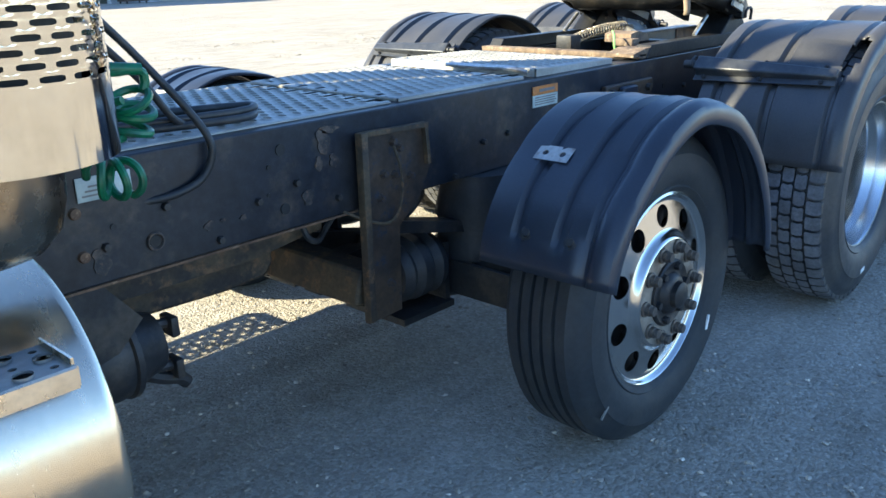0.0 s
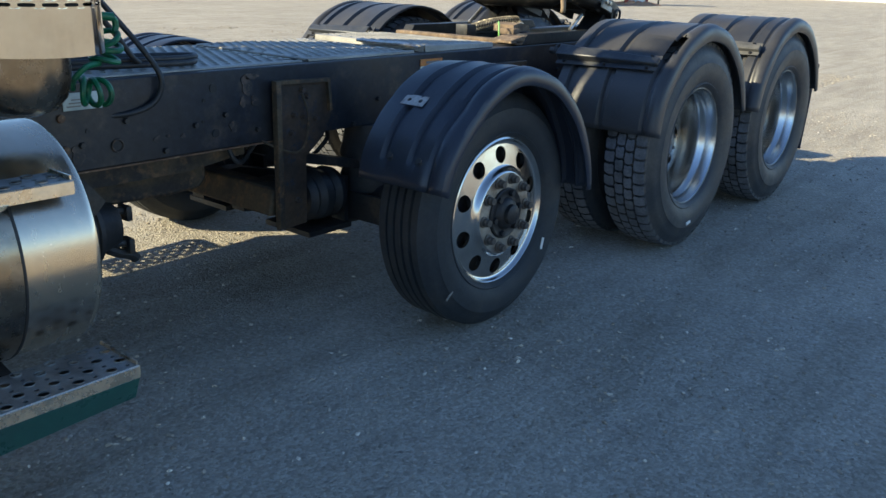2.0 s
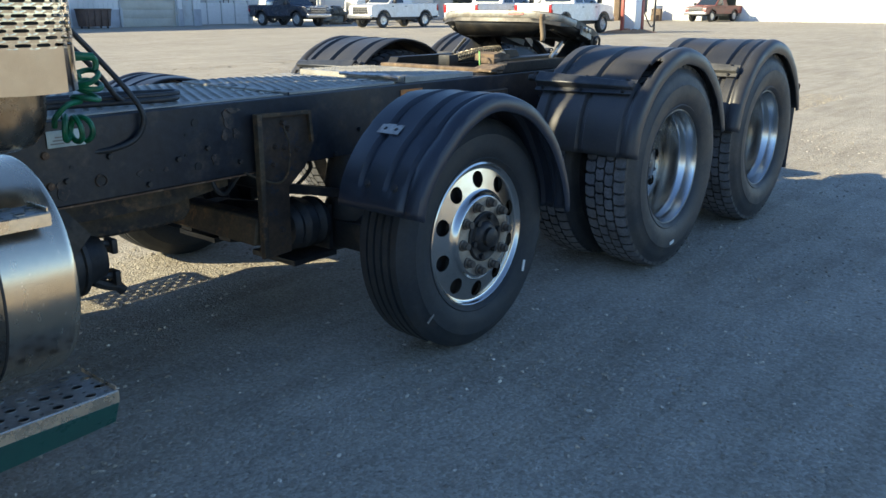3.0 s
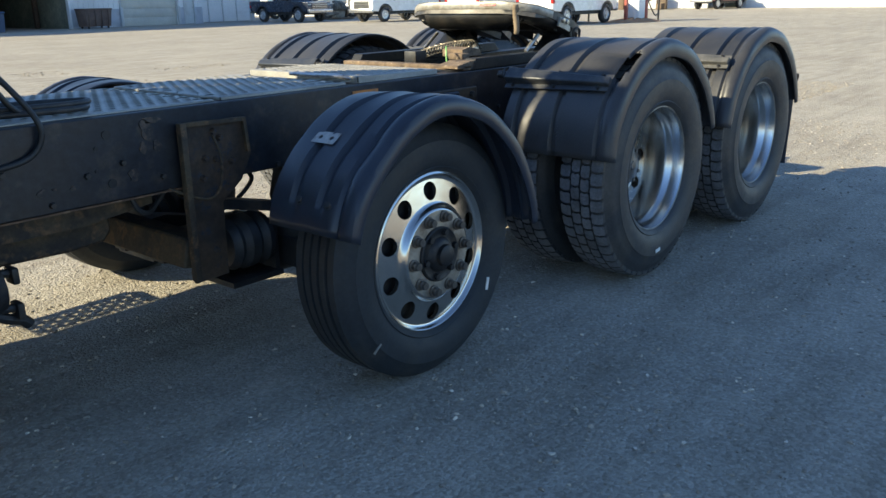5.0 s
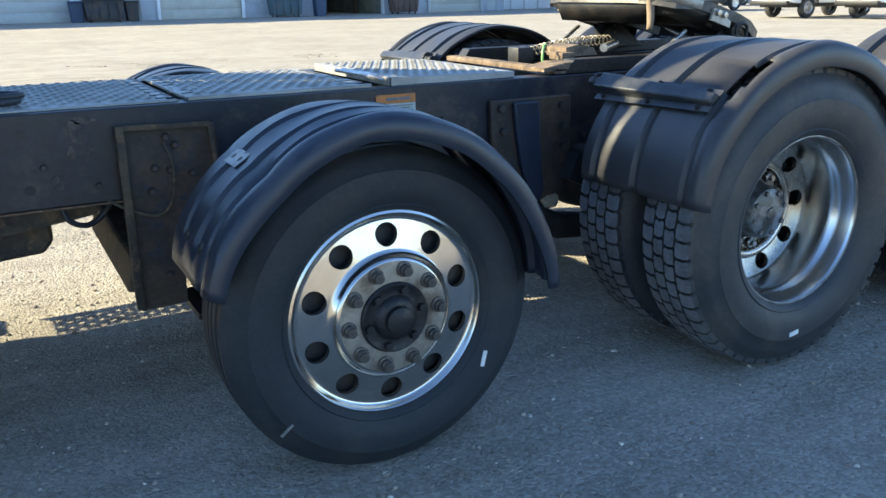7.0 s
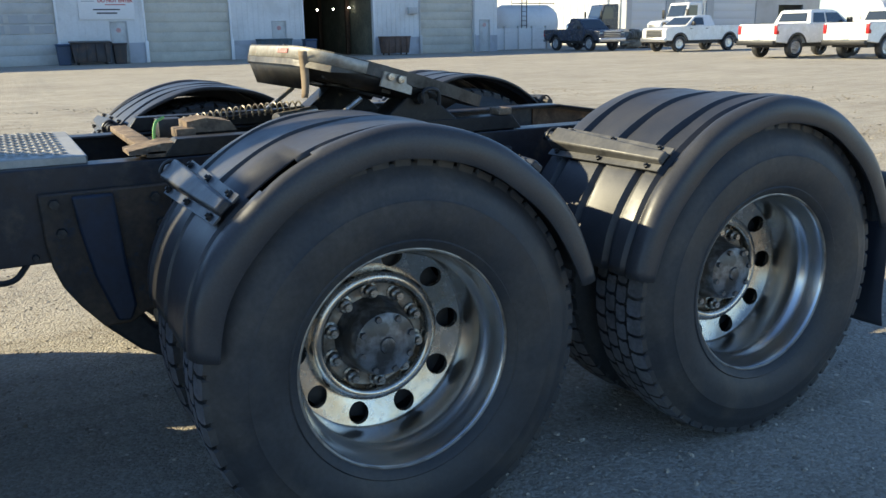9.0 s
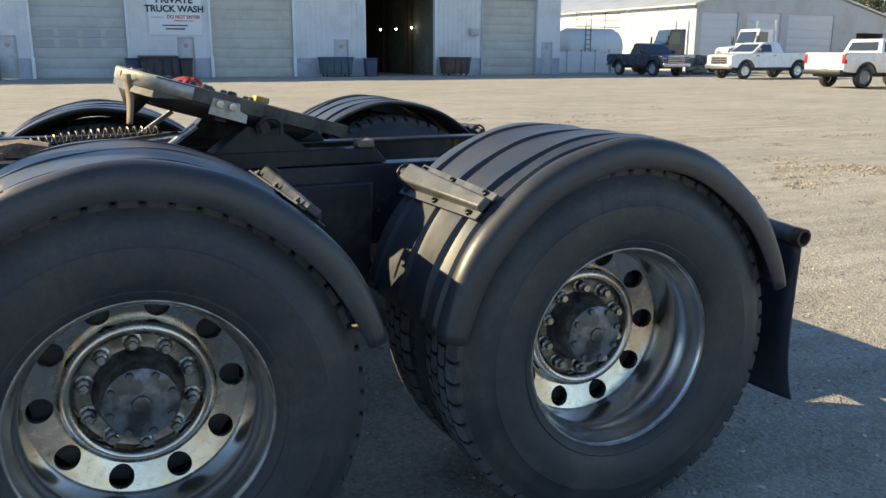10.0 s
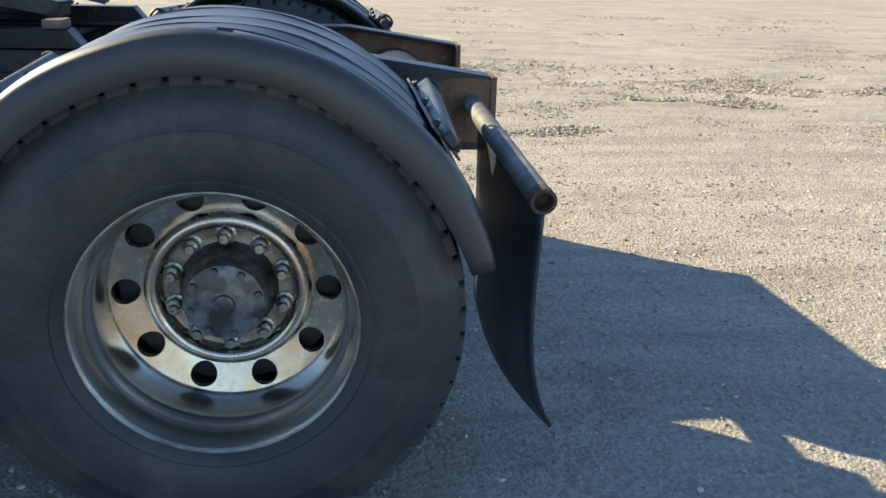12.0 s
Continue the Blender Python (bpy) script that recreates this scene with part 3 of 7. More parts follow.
def dual_wheel(name, outside=True):
    outer = [(0.286, 0.205), (0.296, 0.21), (0.298, 0.198), (0.286, 0.190), (0.283, 0.16), (0.283, 0.05), (0.287, 0.016), (0.295, 0.008), (0.2980, 0.002), (0.2968, -0.003), (0.2930, -0.0042), (0.2890, -0.001), (0.2862, 0.010), (0.2815, 0.024),
             (0.2785, 0.046), (0.2765, 0.056), (0.270, 0.068), (0.263, 0.080), (0.2615, 0.090), (0.2612, 0.120), (0.2615, 0.160), (0.2635, 0.182), (0.2645, 0.192), (0.262, 0.2005)]
    middle = [(0.192, 0.2215), (0.189, 0.214), (0.185, 0.202), (0.179, 0.196), (0.171, 0.193), (0.163, 0.1935), (0.156, 0.198), (0.1515, 0.208), (0.150, 0.224), (0.148, 0.2295)]
    wheel = part(name, rim_mesh(outer, ((0.262, 0.2005), (0.192, 0.2215)), middle, 0.2265, 0.0305, math.pi / 2 + math.pi / 10), ALLOY, truck, "polished dished aluminium dual wheel with ten hand holes")
    wheel.data.materials.append(WARM_DISC_ALLOY), wheel.data.materials.append(DULL_FACE)
    # disc and hub ring get the alloy with the painted warm reflection
    for face in wheel.data.polygons:
        r = math.hypot(face.center.x, face.center.z)
        face.material_index = 2 if r > 0.2885 else 1 if r < 0.262 and face.center.y > 0.1985 or r < 0.192 else 0
    part("tyre", drive_tyre_mesh(), RUBBER, wheel, "worn black drive tyre")
    tread = part("tread", tread_blocks(), TREAD, wheel, "dusty block tread, skylight put into its pale tops", smooth=25)
    # block sides get the darker rubber, which puts shade into the grooves
    tread.data.materials.append(RUBBER)
    for face in tread.data.polygons:
        face.material_index = 0 if len(face.vertices) > 4 else 1
    if outside:
        bm = B()
        lathe(bm, [(0.112, 0.2290), (0.109, 0.222), (0.106, 0.214), (0.101, 0.205), (0.097, 0.170), (0.094, 0.150), (0.087, 0.138), (0.060, 0.129), (0.024, 0.126), (0.021, 0.120), (0.012, 0.118), (0, 0.119)], seg=56)
        part("hub", bm, HUB_STEEL, wheel, "greasy bright axle hub")
        bm = B()
        lathe(bm, [(0.1485, 0.2292), (0.144, 0.2315), (0.112, 0.2315), (0.107, 0.229)], seg=64)
        part("hub_face", bm, DULL_FACE, wheel, "dirty recessed mounting face")
        bm = B()
        lathe(bm, [(0, 0.182), (0.009, 0.183), (0.010, 0.190), (0.010, 0.20)], seg=6)
        repeat("hub_bolt", bm, HUB_STEEL, wheel, [Matrix.Translation((0.076 * math.cos(a), -0.058, 0.076 * math.sin(a))) for a in (2 * math.pi * (k + 0.3) / 8 for k in range(8))])
        nut_ring(wheel, 0.1290, 0.231, 0.044, 0.0180, HUB_NUT, tip=0.62)
        bm = B()
        lathe(bm, [(0.10, 0.236), (0.252, 0.250), (0.252, 0.34), (0.21, 0.36), (0.21, 0.55), (0.1, 0.56)], seg=40)
        part("brake_drum", bm, BLACK_STEEL, wheel)
    return wheel


def tyre_mark(wheel):
    bm = B()
    box(bm, -0.022, 0.022, -0.0375, -0.0325, -0.008, 0.008, 0, Matrix.Translation((-0.035, 0, -0.395)) @ pose(0, 0, 0, 0, -5, 0))
    part("tyre_mark", bm, CHALK, wheel, "small white mark on the sidewall")


drive = dual_wheel("wheel")
inner = dual_wheel("inner_wheel", False)


def set_wheel(source, m, first=False):
    """Puts a wheel of the truck at the world pose m, or a copy of it."""
    if first:
        source.matrix_parent_inverse, source.matrix_basis = Matrix.Translation(-truck.location), m
        return source
    return copy_thing(source, m)


def spun(x, y, z, spin, far=False):
    return pose(x, y, z, 0, 0, 180 if far else 0) @ pose(0, 0, 0, 0, spin, 0)


AXLE_Z = 0.5275
set_wheel(drive, spun(AXLES[1], 0, AXLE_Z, -3), True)
set_wheel(inner, pose(AXLES[1], 0.34, AXLE_Z, 0, 40, 0), True)
set_wheel(drive, spun(AXLES[2], 0, AXLE_Z, 0))
set_wheel(inner, pose(AXLES[2], 0.34, AXLE_Z, 0, 17, 0))
for x in AXLES[1:]:
    set_wheel(drive, spun(x, 2 * MID, AXLE_Z, 25, True))
    set_wheel(inner, spun(x, 2 * MID - 0.34, AXLE_Z, 50, True))

tyre_mark(drive)


def lift_wheel():
    outer = [(0.278, 0.205), (0.288, 0.21), (0.290, 0.198), (0.278, 0.190), (0.274, 0.16), (0.274, 0.05), (0.279, 0.016), (0.288, 0.008), (0.2915, 0.001), (0.290, -0.006), (0.283, -0.009), (0.278, -0.005), (0.275, 0.003), (0.268, 0.008), (0.262, 0.008)]
    middle = [(0.184, -0.006), (0.178, -0.0085), (0.171, -0.015), (0.1665, -0.024), (0.163, -0.0285), (0.1575, -0.0305)]
    wheel = part("lift_axle_wheel", rim_mesh(outer, ((0.262, 0.008), (0.184, -0.006)), middle, 0.2230, 0.0325, math.pi / 2), ALLOY_FACE, truck, "bright polished aluminium wheel on the lift axle")
    part("tyre", steer_tyre_mesh(), STEER_RUBBER, wheel, "black ribbed tyre", smooth=25)
    bm = B()
    lathe(bm, [(0.100, -0.040), (0.099, -0.050), (0.094, -0.054), (0.086, -0.052), (0.078, -0.048), (0.064, -0.050), (0.058, -0.060), (0.046, -0.068), (0.040, -0.069), (0.038, -0.084), (0.028, -0.090), (0, -0.090)], Matrix.Translation((0, 0.0115, 0)), seg=40)
    part("hub", bm, DARK_HUB, wheel, "black oily hub with a stub cap")
    bm = B()
    lathe(bm, [(0, -0.078), (0.011, -0.077), (0.013, -0.066), (0.013, -0.05)], seg=8)
    repeat("hub_bolt", bm, DARK_HUB, wheel, [Matrix.Translation((0.080 * math.cos(a), 0.025, 0.080 * math.sin(a))) for a in (2 * math.pi * k / 6 + 0.2 for k in range(6))])
    bm = B()
    lathe(bm, [(0.1575, -0.0305), (0.150, -0.0315), (0.088, -0.0315)], seg=72)
    part("hub_face", bm, DULL_FACE, wheel, "dull dusty mounting face of the wheel")
    nut_ring(wheel, 0.1345, -0.031, 0.032, 0.0165, NUT_BLACK, phase=math.pi / 2 - 0.24, tip=0.9)
    bm = B()
    lathe(bm, [(0.05, 0.035), (0.262, 0.045), (0.262, 0.12), (0.205, 0.14), (0.205, 0.26), (0.1, 0.27)], seg=40)
    part("brake_drum", bm, BLACK_STEEL, wheel)
    bm = B()
    box(bm, -0.006, 0.006, -0.0335, -0.029, -0.024, 0.024, 0, Matrix.Translation((0.284, 0, -0.190)) @ pose(0, 0, 0, 0, 14, 0))
    part("tyre_mark", bm, CHALK, wheel, "white mark on the sidewall")
    bm = B()
    box(bm, -0.004, 0.004, -0.0305, -0.026, -0.022, 0.022, 0, Matrix.Translation((-0.318, 0, -0.255)) @ pose(0, 0, 0, 0, 52, 0))
    part("tyre_mark", bm, TUBE_GREY, wheel, "faint grey scuff on the sidewall")
    return wheel


LIFT_Z = 0.461
lift = lift_wheel()
set_wheel(lift, pose(AXLES[0], 0.118, LIFT_Z), True)
set_wheel(lift, spun(AXLES[0], 2 * MID - 0.118, LIFT_Z, 30, True))

# fenders
def dual_shape(a):
    """How far a fender's curve falls short of a circle at an angle."""
    return 1 - (0.034 * ((a - 80) / 90) ** 2 if a > 80 else 0.022 * ((80 - a) / 70) ** 2)


def bent_shape(a):
    """The torn fender, pressed closer to its tyre at the front."""
    return dual_shape(a) - 0.05 * max((a - 140) / 28, 0) ** 2


def single_shape(a):
    return 1 - (0.065 * min((a - 85) / 38, 1) ** 2 + 0.055 * max((a - 125) / 34, 0) ** 2 if a > 85 else 0.03 * min((85 - a) / 50, 1) ** 2)


def lip_share(a, a0, a1):
    """The rolled lip narrows towards both ends of a fender."""
    rear, front = min((a - a1) / 34, 1), min((a0 - a) / 22, 1)
    return (0.72 + 0.28 * rear * (2 - rear)) * (0.86 + 0.14 * front * (2 - front))


def fender_mesh(cx, cz, section, a0, a1, slit=None, seg=56, flip=False, squash=dual_shape, plain_from=180.0):
    """Sweeps a ribbed section, (y, radius) points, round the axle from angle a0 at the front to a1 at the rear; slit: {index: (from, to)}; the grooves run out at the angle plain_from."""
    bm = B()
    rows = []
    for k in range(seg + 1):
        a = radians(a0 + (a1 - a0) * k / seg)
        row = []
        for i, (y, r) in enumerate(section):
            if 12 < i < len(section) - 3:
                r += (section[12][1] + 0.002 - r) * min(max((math.degrees(a) - plain_from) / 3, 0), 1)
            if i < 7:
                r = section[7][1] - (section[7][1] - r) * lip_share(math.degrees(a), a0, a1)
            r = r * squash(math.degrees(a))
            wob = 0.0025 * math.sin(5.1 * a + 9 * y) + 0.0015 * math.sin(13 * a + 31 * y)
            row.append(bm.verts.new((cx + (r + wob) * math.cos(a), (2 * MID - y) if flip else y, cz + (r + wob) * math.sin(a))))
        rows.append(row)
    for k in range(seg):
        deg = a0 + (a1 - a0) * (k + 0.5) / seg
        for i in range(len(section) - 1):
            if slit and i in slit and slit[i][1] < deg < slit[i][0]:
                continue
            bm.faces.new((rows[k][i], rows[k][i + 1], rows[k + 1][i + 1], rows[k + 1][i]))
    return bm


def ribbed(y0, y1, r, lip, ribs):
    """Section of a fender: a rolled outer lip, flat bands and narrow grooves, a turned-down inner edge."""
    s = [(y0 + 0.004, r - lip), (y0 - 0.004, r - lip), (y0 - 0.009, r - lip + 0.008), (y0 - 0.010, r - lip * 0.60), (y0 - 0.008, r - lip * 0.35), (y0 - 0.002, r - lip * 0.15), (y0 + 0.008, r - 0.005), (y0 + 0.020, r),
         (y0 + 0.036, r + 0.002), (y0 + 0.052, r - 0.002), (y0 + 0.060, r - 0.013), (y0 + 0.069, r - 0.014), (y0 + 0.080, r - 0.002)]
    for y in ribs:
        s += [(y - 0.040, r), (y - 0.022, r + 0.003), (y - 0.011, r - 0.015), (y + 0.009, r - 0.016), (y + 0.021, r + 0.002)]
    return s + [(y1 - 0.02, r), (y1 - 0.004, r - 0.003), (y1, r - 0.014)]


DUAL = ribbed(-0.035, 0.575, 0.600, 0.080, (0.110, 0.285, 0.480))
TORN = ribbed(-0.035, 0.530, 0.600, 0.080, (0.250, 0.455))
SINGLE = ribbed(-0.012, 0.374, 0.555, 0.062, (0.135, 0.262))


def bracket(parent, cx, cz, angle, far, material):
    """The tapered pressed-steel arm that clamps a fender to the chassis, with its bolts."""
    m = Matrix.Translation((cx, 0, cz)) @ pose(0, 0, 0, 0, 90 - angle, 0) @ Matrix.Translation((0, 0, 0.602))
    if far:
        m = mirrored(m)
    bm = B()
    outline = [(-0.032, 0.56), (0.032, 0.56), (0.018, 0.03), (-0.018, 0.03)]
    lo = [bm.verts.new(m @ Vector((x * 1.15, y, 0.002))) for x, y in outline]
    hi = [bm.verts.new(m @ Vector((x, y, 0.046 if y > 0.3 else 0.026))) for x, y in outline]
    bm.faces.new(hi), bm.faces.new(lo[::-1])
    for i in range(4):
        bm.faces.new((lo[i], lo[(i + 1) % 4], hi[(i + 1) % 4], hi[i]))
    arm = part("fender_bracket", bm, material, parent, "tapered steel fender bracket")
    soften(arm, 0.006)
    bm = B()
    for sx in (-1, 1):
        w = [(sx * 0.034, 0.56), (sx * 0.060, 0.56), (sx * 0.044, 0.03), (sx * 0.020, 0.03)]
        v = [bm.verts.new(m @ Vector((x, y, z))) for z in (0.001, 0.006) for x, y in w]
        for f in ((0, 1, 2, 3), (7, 6, 5, 4), (0, 4, 5, 1), (1, 5, 6, 2), (2, 6, 7, 3), (3, 7, 4, 0)):
            bm.faces.new([v[i] for i in f])
    part("bracket_flange", bm, material, parent)
    bm = B()
    lathe(bm, [(0.009, 0), (0.009, 0.008), (0.005, 0.009), (0.005, 0.014), (0, 0.014)], seg=6)
    repeat("bracket_bolt", bm, BLACK_STEEL, parent, [m @ Matrix.Translation((sx * (0.033 + 0.014 * (y - 0.02) / 0.6), y, 0.006)) @ pose(0, 0, 0, 90) for y in (0.08, 0.30, 0.52) for sx in (-1, 1)])
    bm = B()
    rod(bm, m @ Vector((0, 0.54, 0.024)), m @ Vector((0, 0.61, 0.024)), 0.017, 16)
    part("bracket_tube", bm, BLACK_STEEL, parent)
    bm = B()
    pipe(bm, [m @ p for p in curve_points([(-0.026, 0.562, 0.034), (-0.02, 0.568, 0.048), (0.0, 0.57, 0.054), (0.02, 0.568, 0.048), (0.026, 0.562, 0.034)], 4)], 0.005, 6)
    part("bracket_clamp", bm, BLACK_STEEL, parent)


def dual_fender(x, slit, rear, far=False):
    torn = x == AXLES[1] and not far
    f = part("fender", fender_mesh(x, AXLE_Z, TORN if torn else DUAL, 167.5 if torn else 169.5, 13.5, slit, flip=far, squash=bent_shape if torn else dual_shape), DUSTY_FENDER, truck, "dusty black ribbed plastic half fender over dual tyres")
    thicken(f, 0.006)
    # only the bracket that stands in the sun takes the paler tone
    for angle, material in ((134, BRACKET_SUNLIT if x == AXLES[2] else BRACKET_SHADED), (rear, BRACKET_SHADED)):
        bracket(f, x, AXLE_Z, angle, far, material)
    return f


dual_fender(AXLES[1], {7: (125, 113), 8: (131, 111), 9: (134, 110), 10: (133, 110), 11: (130, 116)}, 48)
dual_fender(AXLES[2], {7: (86, 82), 8: (90, 80), 9: (94, 82), 10: (92, 87)}, 39)
dual_fender(AXLES[1], None, 45, True)
dual_fender(AXLES[2], {9: (80, 64), 10: (78, 62), 11: (72, 66)}, 45, True)
for far in (False, True):
    f = part("lift_axle_fender", fender_mesh(-2.85, 0.42 if far else 0.465, SINGLE, 159.0, 3.0, flip=far, squash=single_shape, plain_from=149.0), FENDER, truck, "black ribbed plastic fender over the lift axle wheel")
    thicken(f, 0.006)
    bm = B()
    m = Matrix.Translation((-2.85, 0, 0.465)) @ pose(0, 0, 0, 0, 90 - 123, 0) @ Matrix.Translation((0, 0.255, 0.519))
    m = mirrored(m) if far else m

    def on_plate(u, v, d):
        return m @ Vector((u, v, 0.006 - d))
    for k in (0, 1):
        holed_cell(bm, -0.026, 0.026, -0.052 + 0.052 * k, 0.052 * k, 0.0, -0.026 + 0.052 * k, 0.009, 0.009, on_plate, depth=0.006)
    part("fender_plate", bm, PALE, f, "pale two-hole mounting plate")
    bm = B()
    lathe(bm, [(0, 0.007), (0.010, 0.007), (0.012, 0.003), (0.019, 0.002), (0.020, -0.004)], pose(0, 0, 0, 90), 14)
    pads = [Matrix.Translation((-2.85 + 0.503 * math.cos(radians(148)), y, 0.465 + 0.503 * math.sin(radians(148)))) @ pose(0, 0, 0, 0, 90 - 148, 0) for y in (0.105, 0.235)]
    repeat("fender_bolt", bm, BLACK_STEEL, f, [mirrored(q) if far else q for q in pads])

# chassis
RAIL_TOP, RAIL_LOW, RAIL_END = 0.985, 0.710, 0.705
for far in (False, True):
    def s(y):
        return 2 * MID - y if far else y
    bm = B()
    outline = [(0.790, RAIL_LOW), (0.790, RAIL_TOP), (0.880, RAIL_TOP), (0.880, RAIL_TOP - 0.010), (0.800, RAIL_TOP - 0.010), (0.800, RAIL_LOW + 0.010), (0.880, RAIL_LOW + 0.010), (0.880, RAIL_LOW)]
    prism(bm, [(s(y), z) for y, z in outline], "x", -7.4, 0.30)
    prism(bm, [(s(y), z) for y, z in outline], "x", 0.30, RAIL_END)
    for v in bm.verts:
        if v.co.x > 0.5 and v.co.z > 0.85:
            v.co.z -= 0.062
    rail = part("frame_rail", bm, NAVY, truck, "dark painted steel frame rail with rust and empty bolt holes")
    soften(rail, 0.004)
    # upper rear sub-rail under the fifth wheel
    bm = B()
    prism(bm, [(-1.70, 0.987), (-1.66, 1.040), (-0.46, 1.040), (-0.42, 0.989)], "y", s(0.795), s(0.865))
    sub = part("slider_rail", bm, GREASE, truck, "greasy slider rail on top of the frame")
    soften(sub, 0.003)
    bm = B()
    prism(bm, [(RAIL_END - 0.012, 0.735), (RAIL_END - 0.012, 0.925), (RAIL_END + 0.004, 0.925), (RAIL_END + 0.004, 0.735)], "y", s(0.782), s(0.90))
    part("rail_end_plate", bm, TAIL_RUST, truck, "rusted end plate of the frame")
    # bolts and scuffs along the web
    bm = B()
    lathe(bm, [(0, -0.012), (0.009, -0.011), (0.011, -0.004), (0.011, 0.002)], seg=6)
    repeat("rail_bolt", bm, BLACK_STEEL, rail, [Matrix.Translation((-4.25 + i * 0.145 + 0.03 * math.sin(i * 7.1), s(0.788), 0.745 + 0.05 * (i % 3) + 0.02 * math.sin(i * 3.3))) @ (pose(0, 0, 0, 0, 0, 180) if far else Matrix()) for i in range(34)])
    # rusted tail of the rail
    bm = B()
    prism(bm, [(0.560, 0.735), (0.535, 0.785), (0.560, 0.83), (0.530, 0.875), (0.508, 0.893), (0.545, 0.912), (0.575, 0.921), (0.645, 0.921), (RAIL_END - 0.012, 0.916), (RAIL_END - 0.012, 0.735)], "y", s(0.7868), s(0.7905))
    part("rusted_tail", bm, TAIL_RUST, rail, "rust-brown bare steel at the tail of the rail")
    bm = B()
    prism(bm, [(0.20, 0.73), (0.20, 0.962), (0.35, 0.955), (0.55, 0.925), (RAIL_END - 0.014, 0.905), (RAIL_END - 0.014, 0.73)], "y", s(0.801), s(0.806))
    part("rusted_web", bm, TAIL_RUST, rail, "rust-brown inner web of the rail")

rail_near = bpy.data.objects["frame_rail"]
for x, z, r, ring in ((-3.972, 0.925, 0.010, 0), (-3.966, 0.776, 0.014, 1), (-3.593, 0.927, 0.015, 0), (-3.633, 0.888, 0.007, 0), (-3.592, 0.769, 0.015, 0), (-4.060, 0.833, 0.007, 0), (-3.64, 0.815, 0.006, 0), (-1.55, 0.86, 0.012, 0), (-1.62, 0.80, 0.012, 0)):
    bm = B()
    lathe(bm, [(0, -0.0015), (r, -0.002), (r, 0.001)], Matrix.Translation((x, 0.789, z)), 20)
    part("bolt_hole", bm, BLACK_TRIM, rail_near)
    if ring:
        bm = B()
        lathe(bm, [(r + 0.001, -0.001), (r + 0.004, -0.007), (r + 0.007, -0.007), (r + 0.009, 0.0)], Matrix.Translation((x, 0.789, z)), 20)
        part("grommet", bm, SMEAR, rail_near, "worn pale rim of a bolt hole")
for i, (x, z, w, h) in enumerate(((-3.515, 0.783, 0.017, 0.026), (-3.452, 0.925, 0.022, 0.038), (-3.418, 0.868, 0.016, 0.018), (-3.470, 0.868, 0.013, 0.018), (-3.724, 0.777, 0.009, 0.007), (-3.822, 0.778, 0.013, 0.012), (-3.781, 0.783, 0.008, 0.006), (-3.43, 0.955, 0.030, 0.012), (-4.10, 0.760, 0.02, 0.03))):
    bm = B()
    pts = [(x + w * math.cos(a) * (1 + 0.25 * math.sin(3 * a + i) + 0.15 * math.sin(7 * a + 2 * i)), z + h * math.sin(a) * (1 + 0.2 * math.cos(2 * a + i))) for a in (2 * math.pi * k / 20 for k in range(20))]
    prism(bm, [(p[0], p[1]) for p in pts], "y", 0.7865, 0.7905)
    part("bare_patch", bm, SMEAR, rail_near, "worn rusty patch on the rail")

# white plate with a scrap of print behind the hoses
bm = B()
box(bm, -4.13, -4.005, 0.7845, 0.788, 0.902, 0.955, 0.001)
plate = part("rail_plate", bm, LABEL_WHITE, truck, "small white data plate on the frame rail")
bm = B()
for k in range(3):
    box(bm, -4.12 + k * 0.008, -4.075 + k * 0.006, 0.7832, 0.7842, 0.912 + k * 0.010, 0.916 + k * 0.010)
part("print_bar", bm, PRINT, plate)

# orange and white warning label
bm = B()
box(bm, -2.505, -2.356, 0.7845, 0.7885, 0.890, 0.931, 0.0)
label = part("warning_label", bm, LABEL_WHITE, truck, "orange and white warning label on the frame rail")
bm = B()
box(bm, -2.505, -2.356, 0.7843, 0.7883, 0.932, 0.962, 0.0)
part("orange_band", bm, ORANGE, label, "orange warning band")
bm = B()
box(bm, -2.468, -2.378, 0.7825, 0.7845, 0.942, 0.952)
for k in range(4):
    box(bm, -2.492, -2.366 - 0.01 * (k % 2), 0.7825, 0.7846, 0.922 - k * 0.008, 0.925 - k * 0.008)
part("print_bar", bm, PRINT, label)

